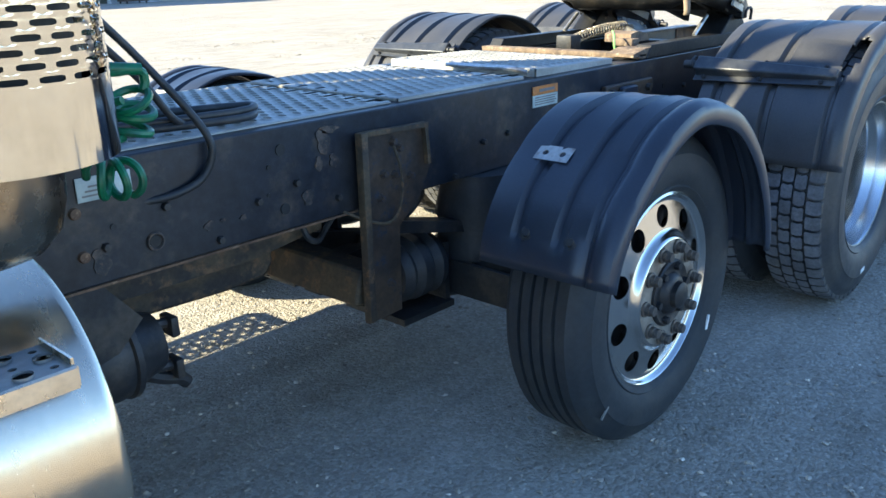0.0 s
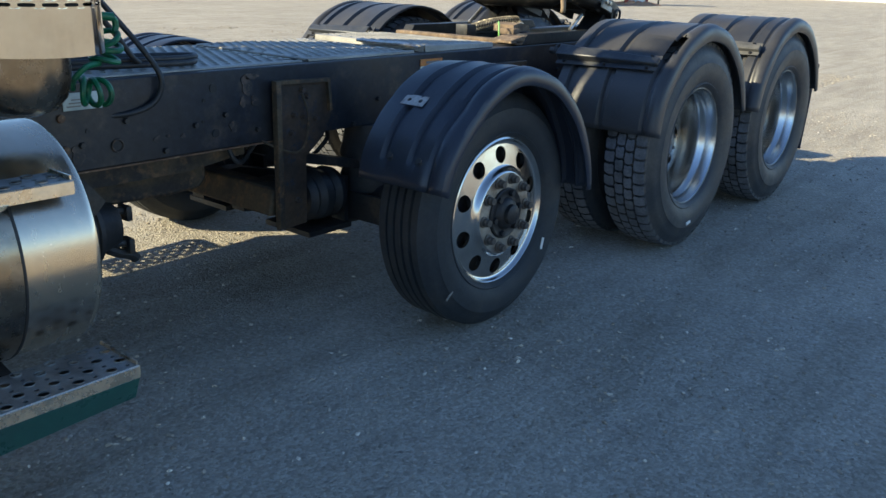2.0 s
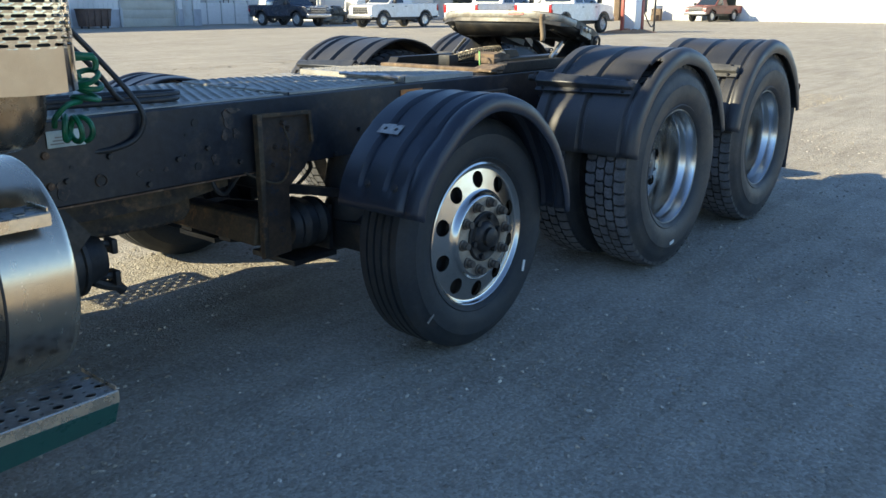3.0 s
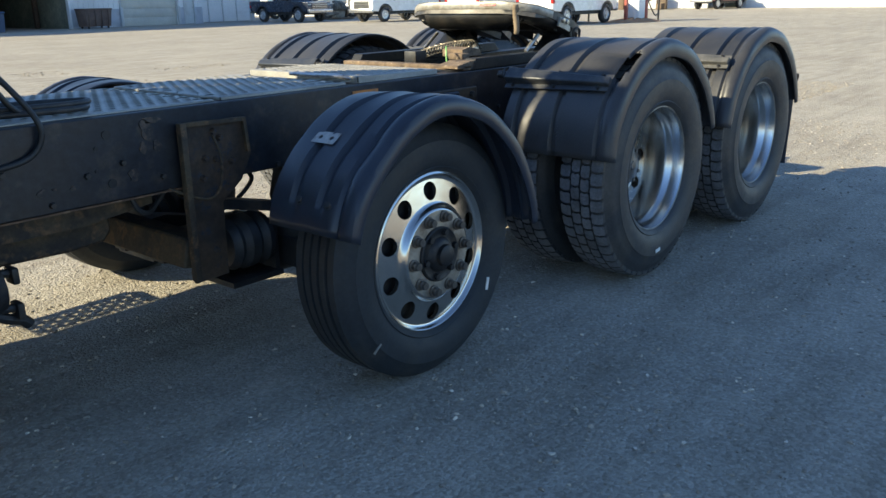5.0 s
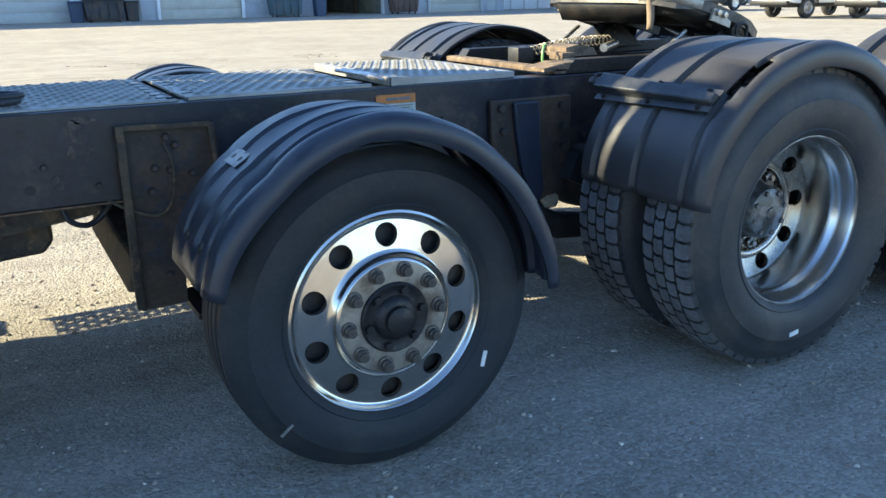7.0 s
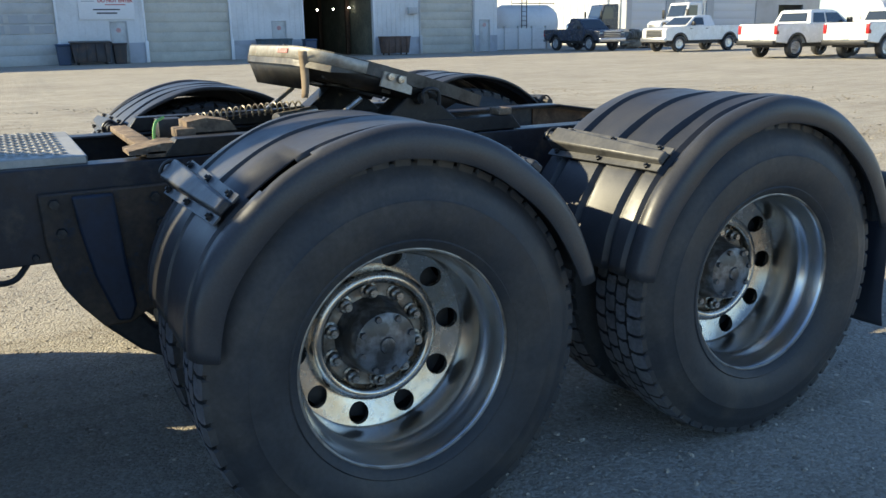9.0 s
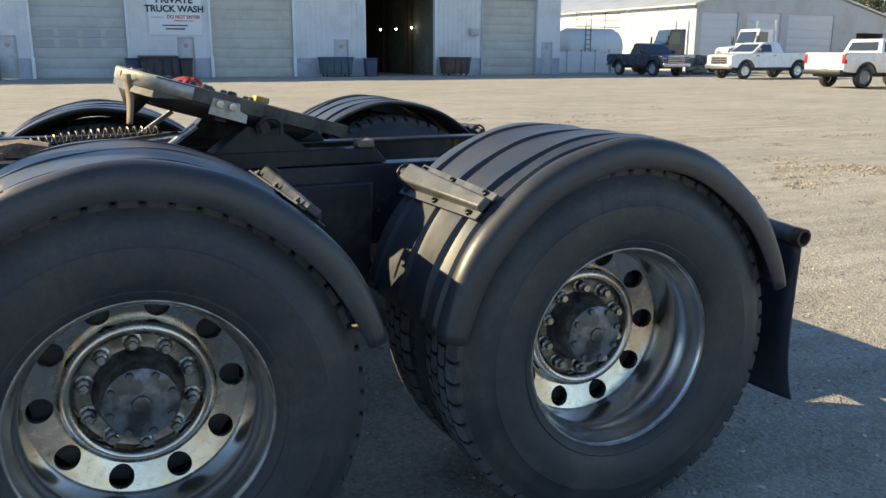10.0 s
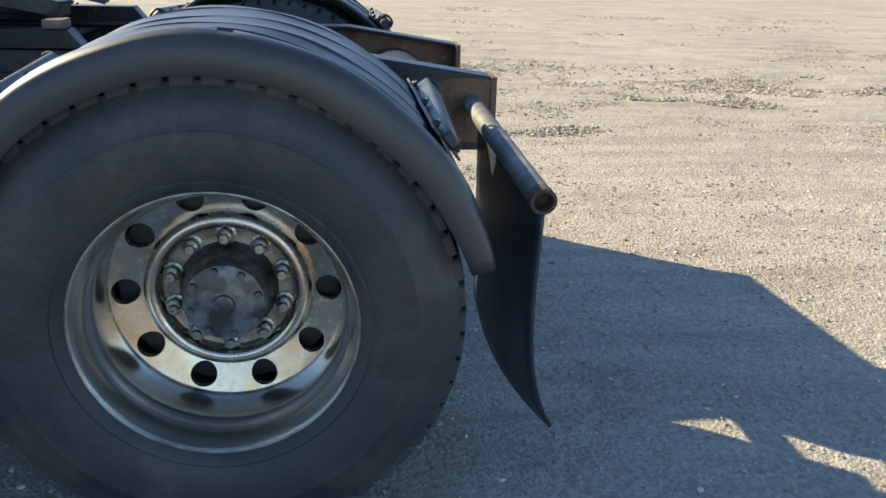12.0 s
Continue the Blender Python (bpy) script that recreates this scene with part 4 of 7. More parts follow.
# perforated grip plates: staggered holes with raised rims, folded edges
def deck_plate(x0, x1, y0, y1, z, slope=0.0, pitch=0.048):
    bm = B()

    def place(u, v, d):
        return Vector((u, v, z - d))
    rows = round((y1 - y0 - 0.03) / pitch)
    py = (y1 - y0 - 0.03) / rows
    nx = int((x1 - x0 - 0.03 - pitch / 2) / pitch)
    for j in range(rows):
        left = x0 + 0.015 + (pitch / 2 if j % 2 else 0.0)
        v0, v1 = y0 + 0.012 + j * py, y0 + 0.012 + (j + 1) * py
        for i in range(nx):
            u0 = left + i * pitch
            raised_cell(bm, u0, u0 + pitch, v0, v1, pitch * 0.22, py * 0.36, pitch * 0.40, py * 0.46, 0.0045, place)
        for a, b in ((x0, left), (left + nx * pitch, x1)):
            bm.faces.new([bm.verts.new(place(u, v, 0)) for u, v in ((a, v0), (b, v0), (b, v1), (a, v1))])
    for a, b in ((y0, y0 + 0.012), (y1 - 0.018, y1)):
        bm.faces.new([bm.verts.new(place(u, v, 0)) for u, v in ((x0, a), (x1, a), (x1, b), (x0, b))])
    bmesh.ops.remove_doubles(bm, verts=bm.verts, dist=0.0004)
    d = part("deck_plate", bm, DECK, truck, "perforated aluminium deck plate")
    for v in d.data.vertices:
        v.co.z -= slope * (v.co.x - x0)
    bm = B()
    prism(bm, [(y0, z), (y0 - 0.006, z - 0.003), (y0 - 0.006, 0.9865), (y0, 0.9865)], "x", x0, x1)
    prism(bm, [(y1, z), (y1 + 0.006, z - 0.003), (y1 + 0.006, 0.9865), (y1, 0.9865)], "x", x0, x1)
    prism(bm, [(x0, z), (x0 - 0.004, z - 0.003), (x0 - 0.004, 0.9865), (x0, 0.9865)], "y", y0, y1)
    prism(bm, [(x1, z), (x1 + 0.004, z - 0.003), (x1 + 0.004, 0.9865), (x1, 0.9865)], "y", y0, y1)
    bmesh.ops.remove_doubles(bm, verts=bm.verts, dist=0.0004)
    for v in bm.verts:
        if v.co.z > 0.987:
            v.co.z -= slope * (v.co.x - x0)
    part("folded_edge", bm, DECK, d, "folded bright edge of the plate")
    return d


deck_plate(-4.66, -3.150, 0.835, 1.585, 0.993)
deck_plate(-3.118, -2.500, 0.835, 1.570, 0.998)
deck_plate(-2.425, -1.915, 0.835, 1.560, 1.016, 0.016, 0.040)
bm = B()
for x in (-2.44, -2.415):
    pipe(bm, curve_points([(x, 0.86, 1.004), (x - 0.03, 0.95, 1.016), (x - 0.01, 1.10, 1.010), (x - 0.03, 1.22, 1.014)], 5), 0.008, 6)
part("deck_latch", bm, BRIGHT_STEEL, truck, "bent bright latch wire on the deck")

# crossmembers
for x, z0, z1 in ((-3.9, 0.74, 0.95), (-3.1, 0.74, 0.95), (-2.2, 0.74, 0.95), (-1.62, 0.72, 0.97), (-0.645, 0.72, 0.97)):
    bm = B()
    prism(bm, [(x - 0.05, z0), (x + 0.05, z0), (x + 0.05, z0 + 0.01), (x - 0.04, z0 + 0.01), (x - 0.04, z1 - 0.01), (x + 0.05, z1 - 0.01), (x + 0.05, z1), (x - 0.05, z1)], "y", 0.802, 2 * MID - 0.802)
    part("crossmember", bm, BLACK_STEEL, truck)
bm = B()
box(bm, -1.75, -1.69, 0.80, 1.64, 0.988, 1.010, 0.004)
part("rusty_cross_plate", bm, RUST_LIGHT, truck, "orange rusted cross plate of the slider")
bm = B()
prism(bm, [(-1.80, 1.000), (-1.80, 1.012), (-1.70, 1.030), (-1.62, 1.030), (-1.62, 1.000)], "y", 0.80, 0.93)
box(bm, -1.64, -1.58, 0.90, 0.99, 1.028, 1.058, 0.004)
part("rusty_slider_block", bm, RUST_LIGHT, truck, "rusted slider block")


# fifth wheel: tilted plate with a rounded front lip, throat and two rear ramps
fw = Matrix.Translation((-0.885, MID, 1.184)) @ pose(0, 0, 0, 0, 15.8, 0) @ Matrix.Diagonal((0.83, 0.97, 1.25, 1))
bm = B()
half = [(-0.43, 0.0), (-0.43, 0.26), (-0.40, 0.36), (-0.33, 0.44), (-0.20, 0.475), (0.05, 0.475), (0.22, 0.43), (0.46, 0.30), (0.47, 0.20), (0.36, 0.16), (0.20, 0.10), (0.08, 0.055), (0.0, 0.05)]
outline = half + [(x, -y) for x, y in half[::-1]]
outline = [p for i, p in enumerate(outline) if i == 0 or p != outline[i - 1]][:-1] if outline[0] == outline[-1] else outline
hi, lo = [bm.verts.new(fw @ Vector((x, y, 0.018))) for x, y in outline], [bm.verts.new(fw @ Vector((x, y, -0.034 if x < -0.3 else -0.016))) for x, y in outline]
n = len(outline)
for i in range(n):
    bm.faces.new((lo[i], lo[(i + 1) % n], hi[(i + 1) % n], hi[i]))
bmesh.ops.triangulate(bm, faces=[bm.faces.new(hi), bm.faces.new(lo[::-1])])
top = part("fifth_wheel_plate", bm, WORN_TOP, truck, "scuffed steel fifth wheel plate, tilted up at the front", smooth=30)
bm = B()
lip = [(-0.20, 0.478), (-0.33, 0.443), (-0.402, 0.362), (-0.433, 0.262), (-0.433, -0.262), (-0.402, -0.362), (-0.33, -0.443), (-0.20, -0.478)]
for (x0, y0), (x1, y1) in zip(lip, lip[1:]):
    v = [bm.verts.new(fw @ Vector(p)) for p in ((x0, y0, -0.016), (x1, y1, -0.016), (x1, y1, 0.014), (x0, y0, 0.014), (x0 * 0.93, y0 * 0.95, 0.0195), (x1 * 0.93, y1 * 0.95, 0.0195))]
    bm.faces.new((v[0], v[1], v[2], v[3])), bm.faces.new((v[3], v[2], v[5], v[4]))
bmesh.ops.remove_doubles(bm, verts=bm.verts, dist=0.0005)
thicken(part("front_lip", bm, LIP, top, "bare bright front lip with red scuffs"), 0.003)
bm = B()
skirt = [(-0.425, -0.30), (-0.425, 0.30), (-0.39, 0.37), (-0.32, 0.44), (-0.18, 0.468), (0.10, 0.468), (0.30, 0.37)]
skirt = [(x, -y) for x, y in skirt[:1:-1]] + skirt
for (x0, y0), (x1, y1) in zip(skirt, skirt[1:]):
    d0, d1 = (-0.090 if abs(y) < 0.32 else -0.055 for y in (y0, y1))
    v = [bm.verts.new(fw @ Vector(p)) for p in ((x0, y0, -0.02), (x1, y1, -0.02), (x1 * 0.86, y1 * 0.90, d1), (x0 * 0.86, y0 * 0.90, d0))]
    bm.faces.new(v)
bmesh.ops.remove_doubles(bm, verts=bm.verts, dist=0.0005)
thicken(part("skirt", bm, GREASE, top, "dark skirt under the plate"), 0.014)
bm = B()
for y in (-0.36, -0.12, 0.12, 0.36):
    box(bm, -0.33, 0.20, y - 0.012, y + 0.012, -0.050, -0.02, 0.0, fw)
box(bm, -0.10, -0.06, -0.44, 0.44, -0.050, -0.02, 0.0, fw)
part("plate_rib", bm, GREASE, top)
bm = B()
lathe(bm, [(0, -0.006), (0.009, -0.005), (0.014, 0.002)], pose(0, 0, 0, -90), 7)
repeat("grease_lump", bm, GREASE, top, [fw @ Matrix.Translation((-0.10 + (0.05 + 0.012 * k) * math.cos(k * 2.39996) * 0.9, (0.05 + 0.012 * k) * math.sin(k * 2.39996), 0.018)) @ Matrix.Diagonal((1 + 0.4 * (k % 3), 1, 1 + 0.3 * (k % 4), 1)) for k in range(26)], "lump of old grease")
bm = B()
box(bm, -0.4375, -0.4345, -0.23, -0.12, -0.003, 0.009, 0, fw)
box(bm, -0.40, -0.36, -0.24, -0.12, 0.0182, 0.0215, 0, fw)
part("red_scuff", bm, mat("red_scuff_paint", (0.55, 0.16, 0.13), 0.6, second=(0.6, 0.5, 0.45), coarse=30, vary=0.2), top, "scuffed red paint")
for sy in (-1, 1):
    bm = B()
    prism(bm, [(-1.02, 1.015), (-0.98, 1.05), (-0.88, 1.13), (-0.80, 1.13), (-0.70, 1.05), (-0.66, 1.015)], "y", MID + sy * 0.30, MID + sy * 0.42)
    leg = part("fifth_wheel_stand", bm, GREASE, truck, "greasy pedestal stand")
    soften(leg, 0.006)
    bm = B()
    rod(bm, (-0.84, MID + sy * 0.28, 1.12), (-0.84, MID + sy * 0.455, 1.12), 0.022, 16)
    part("pivot_pin", bm, GREASE, leg)
    bm = B()
    rod(bm, (-1.15, MID + sy * 0.36, 1.042), (-1.03, MID + sy * 0.36, 1.125), 0.010, 8)
    part("stand_brace", bm, BRIGHT_STEEL, leg)
bm = B()
m = Matrix.Translation((-0.945, 0.752, 1.178)) @ pose(0, 0, 0, 0, 15, 0)
prism(bm, [(-0.052, 0.026), (0.030, 0.026), (0.034, 0.004), (0.058, -0.002), (0.060, -0.028), (-0.056, -0.024)], "y", -0.006, 0.006)
for v in bm.verts:
    v.co = m @ v.co
side_plate = part("lock_plate", bm, LIP, truck, "dull bare bolted lock plate at the fifth wheel's edge")
bm = B()
lathe(bm, [(0, -0.022), (0.012, -0.021), (0.014, -0.008)], seg=8)
repeat("bolt", bm, CHROME, side_plate, [m @ Matrix.Translation((x, 0, 0.012)) for x in (-0.030, 0.008)])
bm = B()
pipe(bm, curve_points([(-0.845, 0.752, 1.105), (-0.848, 0.748, 1.140), (-0.820, 0.745, 1.152), (-0.790, 0.748, 1.138), (-0.786, 0.752, 1.095)], 6), 0.007, 8)
part("release_handle", bm, BLACK_STEEL, truck, "bent release handle of the fifth wheel")
bm = B()
box(bm, -0.52, -0.465, 0.79, 0.86, 1.041, 1.066, 0.004)
part("rusty_stop", bm, RUST_LIGHT, truck, "small rusty stop on the slider rail")
bm = B()
rows = []
for j in range(7):
    q = j / 6
    rows.append([bm.verts.new(fw @ Vector((-0.14 + 0.075 * q * math.cos(a) * (1 + 0.25 * math.sin(3 * a)), 0.02 + 0.085 * q * math.sin(a) * (1 + 0.2 * math.cos(5 * a)), 0.0185 + 0.016 * (1 - q * q) * (1 + 0.35 * math.sin(4 * a + 6 * q))))) for a in (2 * math.pi * k / 20 for k in range(20))])
for r0, r1 in zip(rows, rows[1:]):
    for k in range(20):
        bm.faces.new((r0[k], r0[(k + 1) % 20], r1[(k + 1) % 20], r1[k]))
bmesh.ops.remove_doubles(bm, verts=bm.verts, dist=0.0008)
solid("rag", bm, mat("red_cloth", (0.42, 0.035, 0.035), 0.85, second=(0.30, 0.03, 0.03), coarse=20, vary=0.2, bump=0.3), "crumpled red cloth rag lying on the fifth wheel", "rag")
bm = B()
box(bm, 0.125, 0.185, -0.03, 0.05, 0.0185, 0.036, 0.005, fw)
part("yellow_tag", bm, mat("worn_yellow_plastic", (0.55, 0.36, 0.06), 0.6, second=(0.40, 0.25, 0.06), coarse=25, vary=0.2), top, "small worn yellow tag")
strap = []
bm = B()
for k in range(9):
    t = k / 8
    strap.append((bm.verts.new((-1.232 + 0.006 * math.sin(3 * t), 0.885 + 0.006 * math.sin(5 * t), 1.285 - 0.150 * t)), bm.verts.new((-1.214 + 0.008 * math.sin(3 * t + 0.5), 0.862 + 0.006 * math.sin(5 * t + 0.4), 1.285 - 0.150 * t))))
for (a, b), (c, d) in zip(strap, strap[1:]):
    bm.faces.new((a, b, d, c))
thicken(part("hanging_strap", bm, mat("tan_leather_strap", (0.27, 0.20, 0.13), 0.8, vary=0.2), truck, "tan strap hanging from the plate's front lip"), 0.003)
# front guide: rack, spring, loose metal
bm = B()
box(bm, -1.66, -1.06, 1.60, 1.64, 0.988, 1.018, 0.002)
for k in range(17):
    box(bm, -1.65 + k * 0.035, -1.633 + k * 0.035, 1.598, 1.642, 1.016, 1.034, 0.002)
part("slider_rack", bm, RUST_LIGHT, truck, "rusty toothed slider rack")
bm = B()
pipe(bm, [p + Vector((0, 0, 0.075 * (p.x + 1.55) + 0.012 * math.sin((p.x + 1.55) * 7))) for p in helix((-1.55, 1.25, 1.040), 0.021, 0.0235, 18.5, "x", 14)], 0.0032, 6)
part("coil_spring", bm, SPRING, truck, "long bright coil spring beside the fifth wheel")
bm = B()
rod(bm, (-1.64, 1.25, 1.035), (-1.10, 1.25, 1.072), 0.006, 8)
box(bm, -1.64, -1.56, 1.21, 1.29, 1.00, 1.062, 0.003)
part("spring_rod", bm, BLACK_STEEL, truck)
bm = B()
prism(bm, [(-1.60, 1.04), (-1.60, 1.075), (-1.54, 1.085), (-1.46, 1.07), (-1.44, 1.04)], "y", 0.93, 1.06)
part("slider_stop", bm, RUST_LIGHT, truck, "rusty slider stop block")
bm = B()
rod(bm, (-1.25, 1.12, 1.05), (-1.05, 1.28, 1.055), 0.018, 12)
part("pale_cylinder", bm, BRIGHT_STEEL, truck)
bm = B()
pipe(bm, curve_points([(-1.66, 0.985, 1.09), (-1.69, 0.96, 1.075), (-1.70, 0.95, 1.03), (-1.69, 0.945, 0.99)], 6), 0.005, 6)
part("tie_wire", bm, LIME_WIRE, truck, "lime green tie wire")

# rear axle housings, drivelines, hangers
for x in AXLES[1:]:
    bm = B()
    lathe(bm, [(0.0, 0.55), (0.065, 0.55), (0.07, 0.95), (0.10, 1.02), (0.19, 1.12), (0.20, MID), (0.19, 1.32), (0.10, 1.42), (0.07, 1.49), (0.065, 1.89), (0, 1.89)], Matrix.Translation((x, 0, AXLE_Z)), 28)
    ax = part("drive_axle", bm, BLACK_STEEL, truck, "greasy black drive axle housing")
    bm = B()
    rod(bm, (x - 0.02, MID, AXLE_Z), (x - 0.32, MID, AXLE_Z + 0.06), 0.13, 20, 0.07)
    part("pinion_housing", bm, BLACK_STEEL, ax)
    for sy in (-1, 1):
        end = 0.34 if sy < 0 else 0.44
        bm = B()
        prism(bm, [(x - 0.46, 0.60), (x - 0.42, 0.70), (x - 0.30, 0.64), (x + 0.06, 0.47), (x + end - 0.02, 0.42), (x + end, 0.36), (x + 0.05, 0.38), (x - 0.34, 0.55)], "y", MID + sy * 0.43, MID + sy * 0.53)
        part("spring_beam", bm, BLACK_STEEL, ax)
        bm = B()
        lathe(bm, [(0, 0), (0.09, 0), (0.13, 0.03), (0.14, 0.07), (0.12, 0.10), (0.14, 0.14), (0.13, 0.19), (0.09, 0.22), (0, 0.22)], pose(x + (0.23 if sy < 0 else 0.33), MID + sy * 0.46, 0.44, 90), 24)
        part("air_bag", bm, RUBBER, ax, "black rubber air spring")
bm = B()
rod(bm, (-4.6, MID, 0.76), (-1.62, MID, 0.68), 0.055, 20)
part("drive_shaft", bm, BLACK_STEEL, truck)
for far in (False, True):
    def s(y):
        return 2 * MID - y if far else y
    # tall tapered hanger ahead of the first drive axle, with its gusset on the rail
    bm = B()
    prism(bm, [(-1.975, 0.905), (-1.862, 0.905), (-1.848, 0.70), (-1.832, 0.56), (-1.852, 0.515), (-1.890, 0.52), (-1.938, 0.667), (-1.962, 0.80)], "y", s(0.735), s(0.760))
    h = part("suspension_hanger", bm, BLUE_PAINT, truck, "blue-black cast suspension hanger")
    soften(h, 0.008)
    bm = B()
    prism(bm, [(-2.060, 0.915), (-1.700, 0.915), (-1.690, 0.70), (-1.70, 0.535), (-1.800, 0.530), (-1.850, 0.50), (-1.925, 0.50), (-1.985, 0.575), (-2.025, 0.64), (-2.045, 0.70), (-2.055, 0.765)], "y", s(0.7615), s(0.7875))
    soften(part("hanger_web", bm, HANGER_BROWN, h, "grimy brown web behind the hanger"), 0.006)
    bm = B()
    prism(bm, [(-1.99, 0.585), (-1.915, 0.482), (-1.83, 0.398), (-1.72, 0.332), (-1.45, 0.305), (-1.45, 0.40), (-1.70, 0.435), (-1.78, 0.470), (-1.84, 0.55), (-1.93, 0.62)], "y", s(0.790), s(0.850))
    soften(part("pivot_arm", bm, BLACK_STEEL, truck, "greasy black suspension arm below the hanger"), 0.012)
    turn = pose(0, 0, 0, 0, 0, 180) if far else Matrix()
    bm = B()
    lathe(bm, [(0, -0.02), (0.014, -0.019), (0.016, 0)], seg=6)
    repeat("hanger_bolt", bm, BLACK_STEEL, h, [Matrix.Translation((x, s(0.762), z)) @ turn for x, z in ((-2.02, 0.885), (-1.745, 0.88), (-2.01, 0.80), (-1.735, 0.80), (-1.735, 0.72))])
    bm = B()
    prism(bm, [(-0.80, 0.93), (-0.48, 0.93), (-0.50, 0.60), (-0.55, 0.435), (-0.62, 0.445), (-0.66, 0.475), (-0.70, 0.505), (-0.705, 0.63), (-0.75, 0.67)], "y", s(0.76), s(0.786))
    soften(part("suspension_hanger", bm, BLACK_STEEL, truck, "black cast suspension hanger between the drive axles"), 0.008)
    # lift axle hanger with its edge strips
    bm = B()
    prism(bm, [(-3.335, 0.922), (-3.06, 0.922), (-3.05, 0.79), (-3.10, 0.70), (-3.19, 0.63), (-3.195, 0.36), (-3.335, 0.355)], "y", s(0.772), s(0.787))
    h = part("lift_axle_hanger", bm, HANGER_BROWN, truck, "dark rusty lift axle hanger plate")
    bm = B()
    box(bm, -3.352, -3.328, min(s(0.742), s(0.7715)), max(s(0.742), s(0.7715)), 0.37, 0.935, 0.003)
    prism(bm, [(-3.328, 0.935), (-3.075, 0.928), (-3.075, 0.914), (-3.328, 0.921)], "y", s(0.750), s(0.7715))
    prism(bm, [(-3.085, 0.914), (-3.072, 0.914), (-3.062, 0.80), (-3.075, 0.80)], "y", s(0.755), s(0.7715))
    part("hanger_flange", bm, BROWN, h, "dark rusty hanger flange")
    bm = B()
    lathe(bm, [(0, -0.018), (0.009, -0.017), (0.011, -0.004), (0.015, 0)], seg=6)
    repeat("hanger_bolt", bm, HANGER_BROWN, h, [Matrix.Translation((x, s(0.772), z)) @ turn for x, z in ((-3.21, 0.890), (-3.185, 0.865), (-3.25, 0.80), (-3.205, 0.79), (-3.14, 0.775), (-3.265, 0.73), (-3.24, 0.46))])
    bm = B()
    pipe(bm, curve_points([(-3.22, s(0.755), 0.88), (-3.20, s(0.745), 0.80), (-3.215, s(0.74), 0.70), (-3.26, s(0.745), 0.66), (-3.33, s(0.76), 0.68), (-3.40, s(0.80), 0.72)], 6), 0.005, 6)
    part("air_line", bm, BROWN, h, "thin reddish air line")
    # trailing arm, lift air bag and an added unseen bag
    bm = B()
    prism(bm, [(-3.30, 0.37), (-3.30, 0.47), (-3.10, 0.48), (-2.80, 0.41), (-2.66, 0.40), (-2.66, 0.32), (-2.82, 0.31), (-3.16, 0.35)], "y", s(1.04), s(1.12))
    part("trailing_arm", bm, BLACK_STEEL, truck, "dark trailing arm of the lift axle")
    bm = B()
    prism(bm, [(-3.20, 0.600), (-3.20, 0.640), (-2.84, 0.555), (-2.84, 0.518)], "y", s(0.80), s(0.88))
    part("upper_link", bm, BLACK_STEEL, truck, "dark upper link of the lift axle")
    bm = B()
    prism(bm, [(-3.16, 0.278), (-3.16, 0.300), (-2.92, 0.300), (-2.92, 0.278)], "y", s(0.80), s(1.08))
    prism(bm, [(-2.94, 0.285), (-2.94, 0.50), (-2.92, 0.50), (-2.92, 0.285)], "y", s(0.82), s(1.08))
    part("bag_cradle", bm, BLACK_STEEL, truck, "dark steel cradle under the lift air bag")
    bm = B()
    lathe(bm, [(0, 0), (0.095, 0), (0.12, 0.02), (0.128, 0.05), (0.105, 0.075), (0.128, 0.10), (0.128, 0.14), (0.105, 0.165), (0.122, 0.19), (0.10, 0.22), (0, 0.225)], Matrix.Translation((-2.925, s(0.905), 0.425)) @ pose(0, 0, 0, 0, 0, 90) @ Matrix.Diagonal((0.86, 0.92, 0.86, 1)), 28)
    part("lift_air_bag", bm, RUBBER, truck, "black rubber lift air bag")
    # unseen bag shape, added so that it shades the ground under the truck
    bm = B()
    lathe(bm, [(0, 0), (0.11, 0), (0.145, 0.02), (0.152, 0.07), (0.135, 0.12), (0.152, 0.17), (0.13, 0.27), (0.13, 0.31), (0, 0.31)], pose(-2.735, s(0.845), 0.40, 90), 24)
    part("ride_air_bag", bm, RUBBER, truck, "unseen black bag shape added under the rail to block sun")
# rusty tie beam between the lift axle hangers and dropped axle
bm = B()
prism(bm, [(-3.37, 0.415), (-3.27, 0.400), (-3.22, 0.425), (-3.22, 0.505), (-3.34, 0.520)], "y", 0.79, 2 * MID - 0.79)
soften(part("tie_beam", bm, BROWN, truck, "heavy rusty beam across the lift axle hangers"), 0.01)
bm = B()
pipe(bm, curve_points([(-2.79, 0.22, 0.461), (-2.79, 0.55, 0.45), (-2.80, 0.80, 0.36), (-2.82, 1.0, 0.29), (-2.82, MID, 0.275), (-2.82, 1.44, 0.29), (-2.80, 1.64, 0.36), (-2.79, 1.89, 0.45), (-2.79, 2.22, 0.461)], 6), 0.062, 18)
part("lift_axle", bm, BLACK_STEEL, truck, "dropped black lift axle tube")
bm = B()
prism(bm, [(-4.4, 0.63), (-4.4, 0.72), (-3.65, 0.70), (-3.42, 0.69), (-3.42, 0.66), (-3.66, 0.63)], "y", 0.86, 1.00)
part("rusty_bracket_beam", bm, BROWN, truck, "rusty beam under the frame rail")
bm = B()
prism(bm, [(-4.30, 0.690), (-3.57, 0.690), (-3.545, 0.670), (-3.545, 0.575), (-3.575, 0.540), (-3.70, 0.532), (-4.30, 0.550)], "y", 0.93, 1.32)
soften(part("battery_box", bm, BROWN, truck, "grimy brown box under the frame rail"), 0.012)
